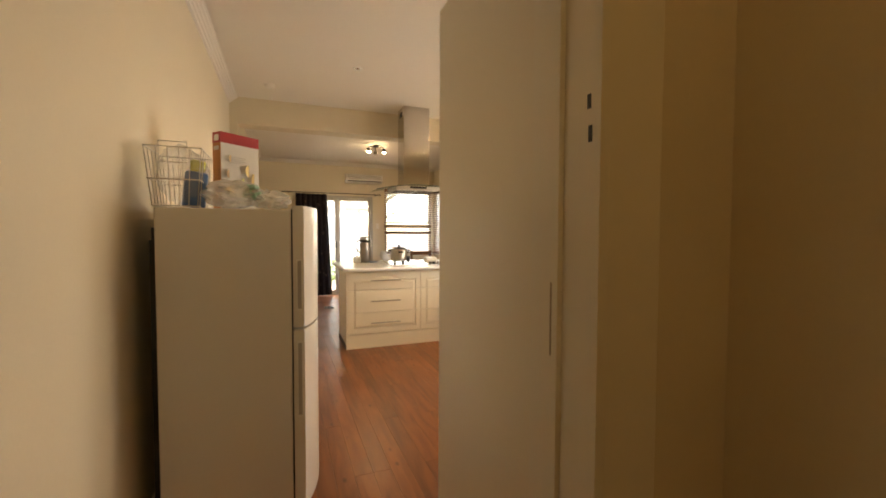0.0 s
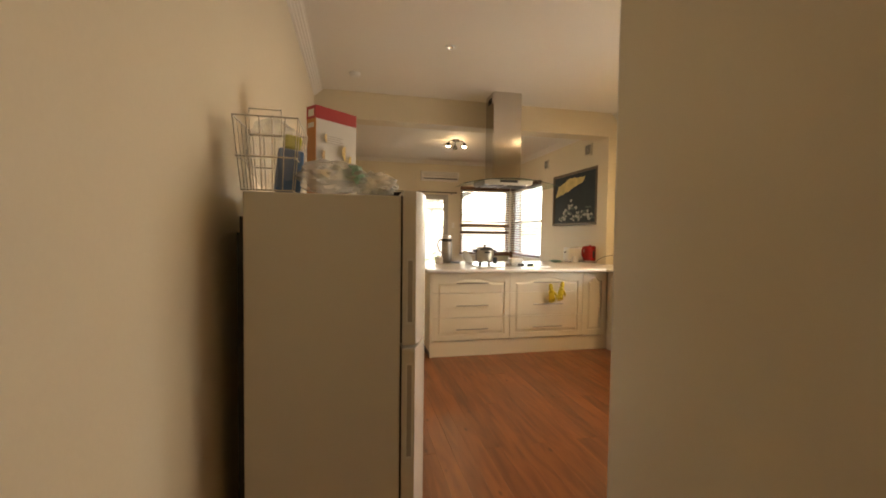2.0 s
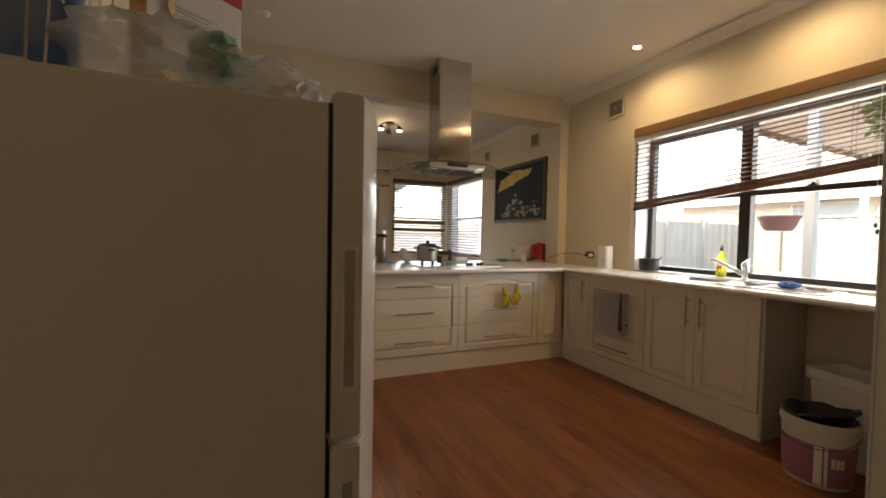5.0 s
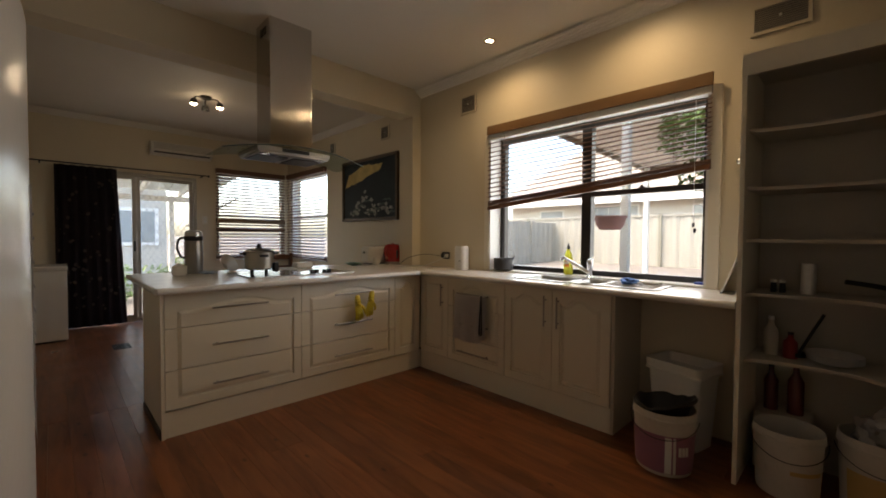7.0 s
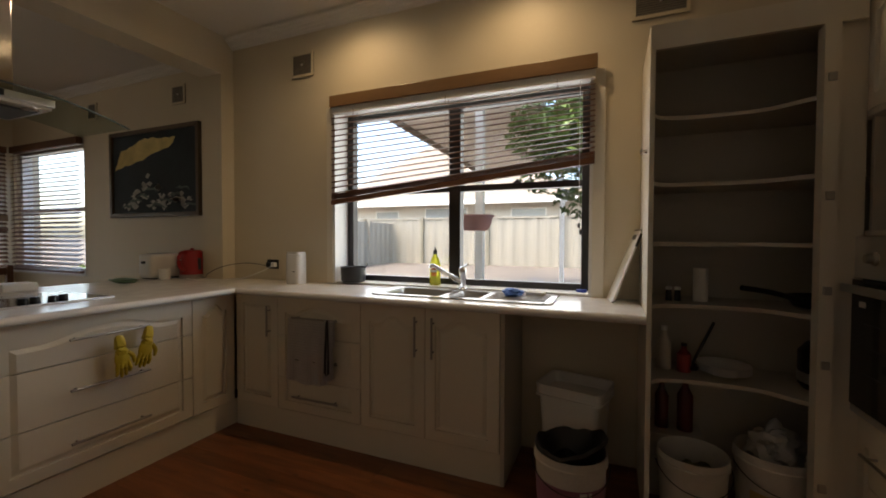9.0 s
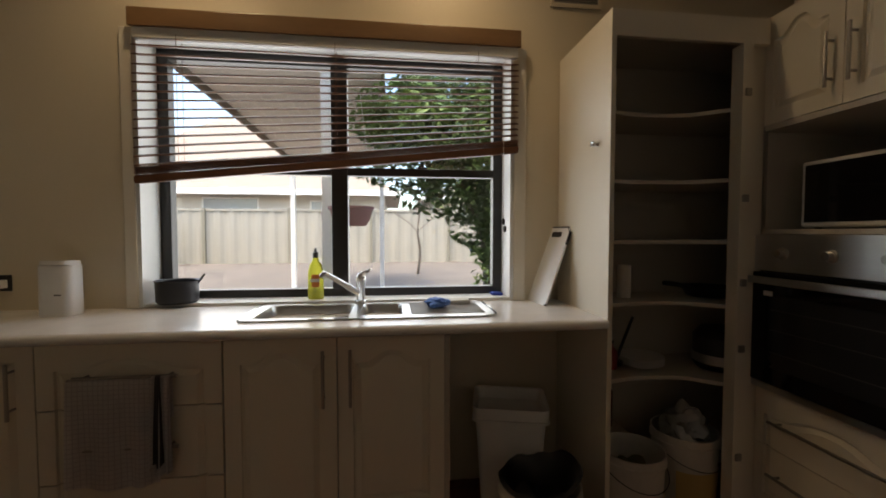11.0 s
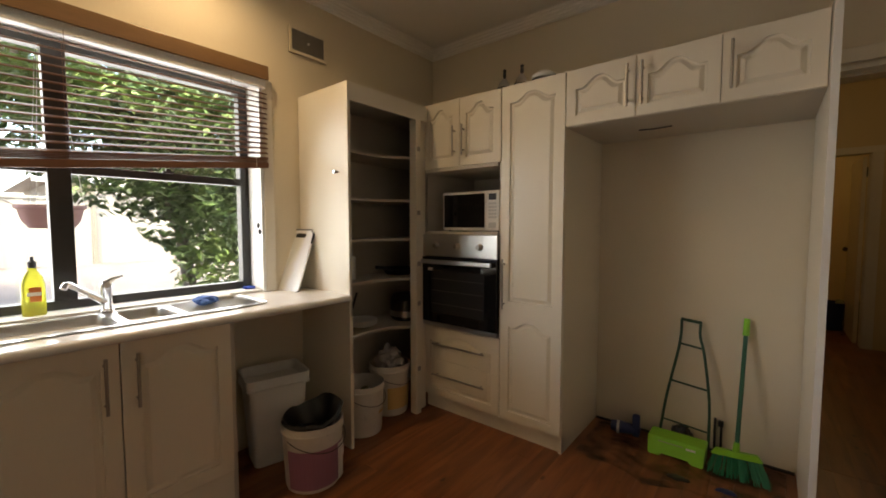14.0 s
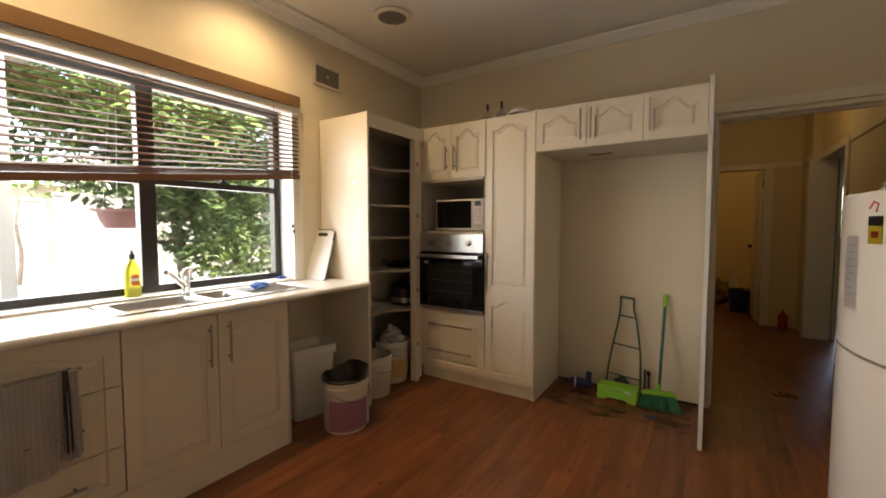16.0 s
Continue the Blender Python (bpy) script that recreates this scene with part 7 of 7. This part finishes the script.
def house(x0, x1, y0, y1, h, ridge, label, windows, wall_mat):
    ob = thing("house", ((x0 + x1) / 2, (y0 + y1) / 2, 0.3), label, "house")
    part("wall", box(x0, x1, y0, y1, 0.25, h), wall_mat, ob)
    part("roof", prism([(y0 - 0.7, h - 0.15), (y1 + 0.7, h - 0.15), ((y0 + y1) / 2, ridge)], "x", x0 - 0.9, x1 + 0.6), M_ROOFSHEET, ob)
    part("fascia", box(x0 - 0.95, x0 - 0.90, y0 - 0.7, y1 + 0.7, h - 0.3, h - 0.1), M_WHITE, ob)
    for wy0, wy1, wz0, wz1 in windows:
        wn_ = part("window", boxes((x0 - 0.05, x0 - 0.01, wy0 - 0.06, wy1 + 0.06, wz0 - 0.06, wz1 + 0.06)), M_WHITE, ob)
        part("pane", box(x0 - 0.06, x0 - 0.05, wy0, wy1, wz0, wz1), M_SKYGLASS, wn_)
    return ob


house(19, 28, 4.5, 16, 3.0, 5.6, "pale rendered neighbouring house beyond the fence", ((6.0, 7.4, 1.5, 2.5), (9.5, 11.5, 1.4, 2.6), (13, 14.2, 1.5, 2.5)), M_PALE)
house(21, 30, -9, 2.2, 3.0, 5.2, "pale neighbouring house beyond the fence", ((-1.5, 0.5, 1.3, 2.6), (-6, -4.5, 1.5, 2.5)), M_PALE)

# roofed side porch running out from the house
cpt = thing("porch_roof", (7.2, 5.2, -0.2), "tan-lined flat porch roof on white posts", "porch roof")
for i in range(12):
    y = 4.25 + i * 0.153
    part("lining_board", prism([(4.97, 2.86), (10.2, 2.70), (10.2, 2.72), (4.97, 2.88)], "y", y, y + 0.149), M_LINING, cpt)
part("roof_sheet", prism([(4.97, 2.90), (10.3, 2.74), (10.3, 2.77), (4.97, 2.93)], "y", 4.2, 6.13), M_PALE, cpt)
for y in (4.2, 6.09):
    part("fascia", prism([(4.97, 2.78), (10.24, 2.62), (10.24, 2.735), (4.97, 2.895)], "y", y, y + 0.035), M_TIMBER, cpt)
part("end_beam", box(10.16, 10.235, 4.25, 6.07, 2.58, 2.695), M_TIMBER, cpt)
for x, y, zt in ((5.59, 4.65, 2.83), (9.9, 5.95, 2.70), (9.9, 4.3, 2.70)):
    part("post", box(x, x + 0.08, y, y + 0.08, -0.35, zt), M_WHITE, cpt)


def leaves(bm, centre, radii, count, size, rg, hollow=0.35):
    for _ in range(count):
        while True:
            p = Vector((rg.uniform(-1, 1), rg.uniform(-1, 1), rg.uniform(-1, 1)))
            if hollow < p.length < 1:
                break
        lump = 1 + 0.35 * noise.noise(p * 2.3 + Vector(centre))
        if noise.noise(p * 3.4 + Vector(centre) * 1.7) < -0.12:
            continue
        c = Vector(centre) + Vector((p.x * radii[0], p.y * radii[1], p.z * radii[2])) * lump
        s = size * rg.uniform(0.6, 1.25)
        e = Euler((rg.uniform(-1.0, 1.0), rg.uniform(-1.0, 1.0), rg.uniform(0, 6.3)))
        pts = [Vector((0, -s, 0)), Vector((s * 0.38, -s * 0.1, s * 0.08)), Vector((0, s, -s * 0.15)), Vector((-s * 0.38, -s * 0.1, s * 0.08))]
        v = []
        for t_ in pts:
            t_.rotate(e)
            v.append(bm.verts.new(c + t_))
        bm.faces.new((v[0], v[1], v[2])), bm.faces.new((v[0], v[2], v[3]))


rg = random.Random(12)
tr = thing("tree", (6.9, 3.0, -0.1), "leafy green tree close to the kitchen window", "tree")
part("trunk", tube(arc([(6.95, 2.9, -0.2), (6.9, 2.95, 0.6), (7.0, 3.0, 1.4), (6.95, 3.1, 2.2), (7.05, 3.1, 3.0)], 5), [0.09 - 0.003 * i for i in range(21)], 10), M_BARK, tr, smooth=True)
for pts in ([(6.93, 2.98, 1.0), (6.6, 3.3, 1.7), (6.3, 3.7, 2.3)], [(7.0, 3.0, 1.5), (7.0, 2.5, 2.1), (6.9, 2.0, 2.6)], [(6.95, 3.05, 1.9), (7.3, 3.6, 2.5), (7.5, 4.1, 2.9)], [(6.9, 2.95, 0.7), (6.5, 2.7, 1.0), (6.25, 2.5, 1.1)]):
    line = arc(pts, 4)
    part("limb", tube(line, [0.035 - 0.003 * i for i in range(len(line))], 7), M_BARK, tr, smooth=True)
q = bmesh.new()
leaves(q, (6.9, 2.85, 2.5), (1.2, 1.65, 1.05), 21000, 0.066, rg, 0.12)
leaves(q, (6.6, 2.55, 1.5), (0.8, 0.95, 0.75), 9000, 0.06, rg, 0.1)
part("crown", q, M_LEAF, tr, "crown of many small dark green leaves")
q = bmesh.new()
leaves(q, (6.45, 3.45, 2.35), (0.7, 0.8, 0.55), 900, 0.085, rg)
leaves(q, (6.25, 2.62, 0.55), (0.6, 0.72, 0.72), 4200, 0.055, rg, 0.1)
leaves(q, (6.2, 2.9, 2.3), (0.75, 0.9, 0.6), 900, 0.07, rg)
leaves(q, (6.35, 4.05, 2.42), (0.55, 0.55, 0.34), 1500, 0.07, rg, 0.1)
part("young_leaves", q, M_LEAF2, tr, "lighter young leaves at the outside")
sa_ = thing("sapling", (11.5, 3.55, 0.25), "thin bare sapling in the yard near the fence", "tree")
part("trunk", tube(arc([(11.5, 3.57, 0.2), (11.52, 3.50, 0.8), (11.46, 3.56, 1.3), (11.55, 3.47, 2.0)], 5), [0.04 - 0.0014 * i for i in range(16)], 8), M_BARK, sa_, smooth=True)
for pts in ([(11.48, 3.54, 1.25), (11.4, 3.8, 1.5), (11.4, 4.1, 1.7)], [(11.48, 3.54, 1.3), (11.5, 3.2, 1.6), (11.52, 3.0, 1.95)]):
    part("branch", tube(arc(pts, 4), 0.012, 6), M_BARK, sa_)
hedge = bmesh.new()
for i in range(12):
    leaves(hedge, (17.0 + rg.uniform(-0.5, 0.5), -12 + i * 1.25, rg.uniform(2.0, 2.6)), (0.9, 1.1, 0.8), 260, 0.14, rg, 0.2)
ob = solid("far_shrubs", hedge, M_LEAF2, "light green shrubs beyond the fence", "shrubs", "stuff")
litter = bmesh.new()
for i in range(90):
    y = rg.uniform(-8, 10)
    r_ = rg.uniform(0.03, 0.11)
    bmesh.ops.create_icosphere(litter, subdivisions=1, radius=r_, matrix=Matrix.Translation((14.3 + rg.uniform(-0.35, 0.15), y, 0.33)) @ Matrix.Diagonal((1, 1.3, 0.6, 1)))
ob = solid("garden_stones", litter, M_GROUND, "low edging stones along the fence foot", "stones", "stuff")

pl = thing("hanging_planter", (4.52, 4.38, 1.32), "faded pink plastic hanging planter bowl outside the window", "planter")
M_PINK = material("faded_pink_plastic", (0.42, 0.20, 0.19), 0.5, vary=0.15, bump=0.03)
part("bowl", lathe([(0, 0), (0.085, 0), (0.112, 0.04), (0.125, 0.095), (0.137, 0.10), (0.137, 0.115), (0.12, 0.113), (0.107, 0.05), (0, 0.02)], (4.515, 4.374, 1.278), 36), M_PINK, pl, smooth=True)
part("soil", lathe([(0, 0.09), (0.117, 0.09), (0.114, 0.08)], (4.515, 4.374, 1.278), 24), M_GROUND, pl)
for a in (30, 150, 270):
    part("hanger", tube([(4.515 + 0.13 * math.cos(radians(a)), 4.374 + 0.13 * math.sin(radians(a)), 1.39), (4.515, 4.374, 2.601)], 0.0015, 4), M_WIRE, pl)
solid("eave", boxes((4.27, 4.95, 1.5, 6.3, 2.60, 2.66), (4.9, 4.95, 1.5, 6.3, 2.52, 2.60)), M_WHITE, "white eave soffit of the house over the window", "eave", "structure")

# patio behind the dining room
pt = thing("patio_roof", (2.3, 11.6, 2.2), "patio roof of sheets on rafters outside the glass door", "patio roof")
part("roof_sheet", prism([(10.06, 2.45), (13.2, 2.15), (13.2, 2.18), (10.06, 2.48)], "x", 0.0, 3.7), material("translucent_roof_sheet", (0.55, 0.56, 0.50), 0.5, vary=0.1, trans=0.6), pt)
for i in range(5):
    x = 0.2 + i * 0.72
    part("rafter", prism([(10.06, 2.33), (13.2, 2.03), (13.2, 2.14), (10.06, 2.44)], "x", x, x + 0.05), M_WHITE, pt)
part("beam", box(0.0, 3.7, 13.1, 13.2, 1.92, 2.03), M_WHITE, pt)
part("brace", tube([(3.2, 13.15, 1.4), (4.1, 12.6, 2.05)], 0.03, 6), M_WHITE, pt)
for x in (0.1, 2.9):
    part("post", box(x, x + 0.09, 13.1, 13.19, -0.3, 1.92), M_WHITE, pt)
hs = thing("house", (3, 19, 0), "pale neighbouring house behind the patio", "house")
part("wall", box(-3, 3.6, 17.5, 18, -0.3, 3.0), M_PALE, hs)
wn_ = part("window", box(2.2, 3.4, 17.44, 17.5, 0.9, 2.0), M_WHITE, hs)
part("pane", box(2.3, 3.3, 17.43, 17.44, 1.0, 1.9), M_SKYGLASS, wn_)
part("roof", prism([(17.0, 2.9), (23, 2.9), (20, 4.6)], "x", -3.5, 4.1), M_ROOFSHEET, hs)
part("back_wall", box(-3, 3.6, 18, 22.5, -0.3, 2.9), M_PALE, hs)
low = bmesh.new()
for i in range(14):
    leaves(low, (-0.6 + i * 0.55, 14.2 + rg.uniform(-0.3, 0.3), rg.uniform(0.0, 0.35)), (0.45, 0.4, 0.5), 260, 0.08, rg, 0.1)
ob = solid("patio_shrubs", low, M_LEAF2, "bright green low shrubs beyond the patio", "shrubs", "stuff")
sd = bmesh.new()
for i in range(7):
    leaves(sd, (9.6 + rg.uniform(-0.4, 0.4), 11.6 + i * 0.5, rg.uniform(1.2, 2.4)), (0.8, 0.8, 0.9), 320, 0.09, rg, 0.2)
ob = solid("side_shrubs", sd, M_LEAF2, "tall pale green shrubs beside the dining window", "shrubs", "stuff")

sh_ = bmesh.new()
for i in range(6):
    leaves(sh_, (-2.2 + i * 0.5, -7.2 + rg.uniform(-0.4, 0.4), rg.uniform(0.9, 2.2)), (0.7, 0.7, 0.9), 420, 0.08, rg, 0.1)
ob = solid("garden_shrubs", sh_, M_LEAF2, "green garden shrubs outside the side room window", "shrubs", "stuff")

# ---- floor boards ----
fl = solid("floor", boxes((-2.95, 4.24, -4.2, 10.0, -0.03, -0.018)), M_SLAT, "cypress pine floor boards, worn and varnished", "floor", "structure")
BW = 0.098
rest = bmesh.new()
rng = random.Random(4)
shared = {}


def plank_mesh(length):
    key = round(length, 2)
    if key not in shared:
        q = bmesh.new()
        add_box(q, 0, BW - 0.0006, 0, key - 0.0008, -0.018, 0)
        top = [e for e in q.edges if e.verts[0].co.z > -0.001 and e.verts[1].co.z > -0.001]
        bmesh.ops.bevel(q, geom=top, offset=0.0007, segments=1, affect="EDGES")
        bmesh.ops.recalc_face_normals(q, faces=q.faces)
        me = bpy.data.meshes.new("plank")
        q.to_mesh(me)
        q.free()
        me.materials.append(M_FLOOR)
        shared[key] = me
    return shared[key]


def lay(x0, x1, y0, y1, singly):
    x = x0
    while x < x1 - 0.01:
        y = y0
        wide = min(BW, x1 - x)
        while y < y1 - 0.01:
            length = rng.choice((1.8, 2.4, 3.0, 3.6)) if y > y0 else rng.choice((0.9, 1.5, 2.1, 2.7))
            length = min(length, y1 - y)
            if y1 - y - length < 0.4:
                length = y1 - y
            length = round(length, 2)
            if singly:
                ob = new("plank", plank_mesh(length))
                ob.parent = fl
                ob.location = (x, y, rng.uniform(-0.0003, 0.0))
            else:
                add_box(rest, x, x + wide - 0.0006, y, y + length - 0.0008, -0.018, 0)
            y += length
        x += BW


lay(0.38, 3.98, 1.84, 6.44, True)
lay(0.38, 4.07, 6.44, 9.85, False)
lay(-0.40, 1.86, -4.1, 1.84, False)
lay(-2.9, -0.40, -4.1, 1.84, False)
ob = part("planks_beyond", rest, M_FLOOR, fl)
tagged(ob, "floor boards of dining room and hall", kind="stuff")
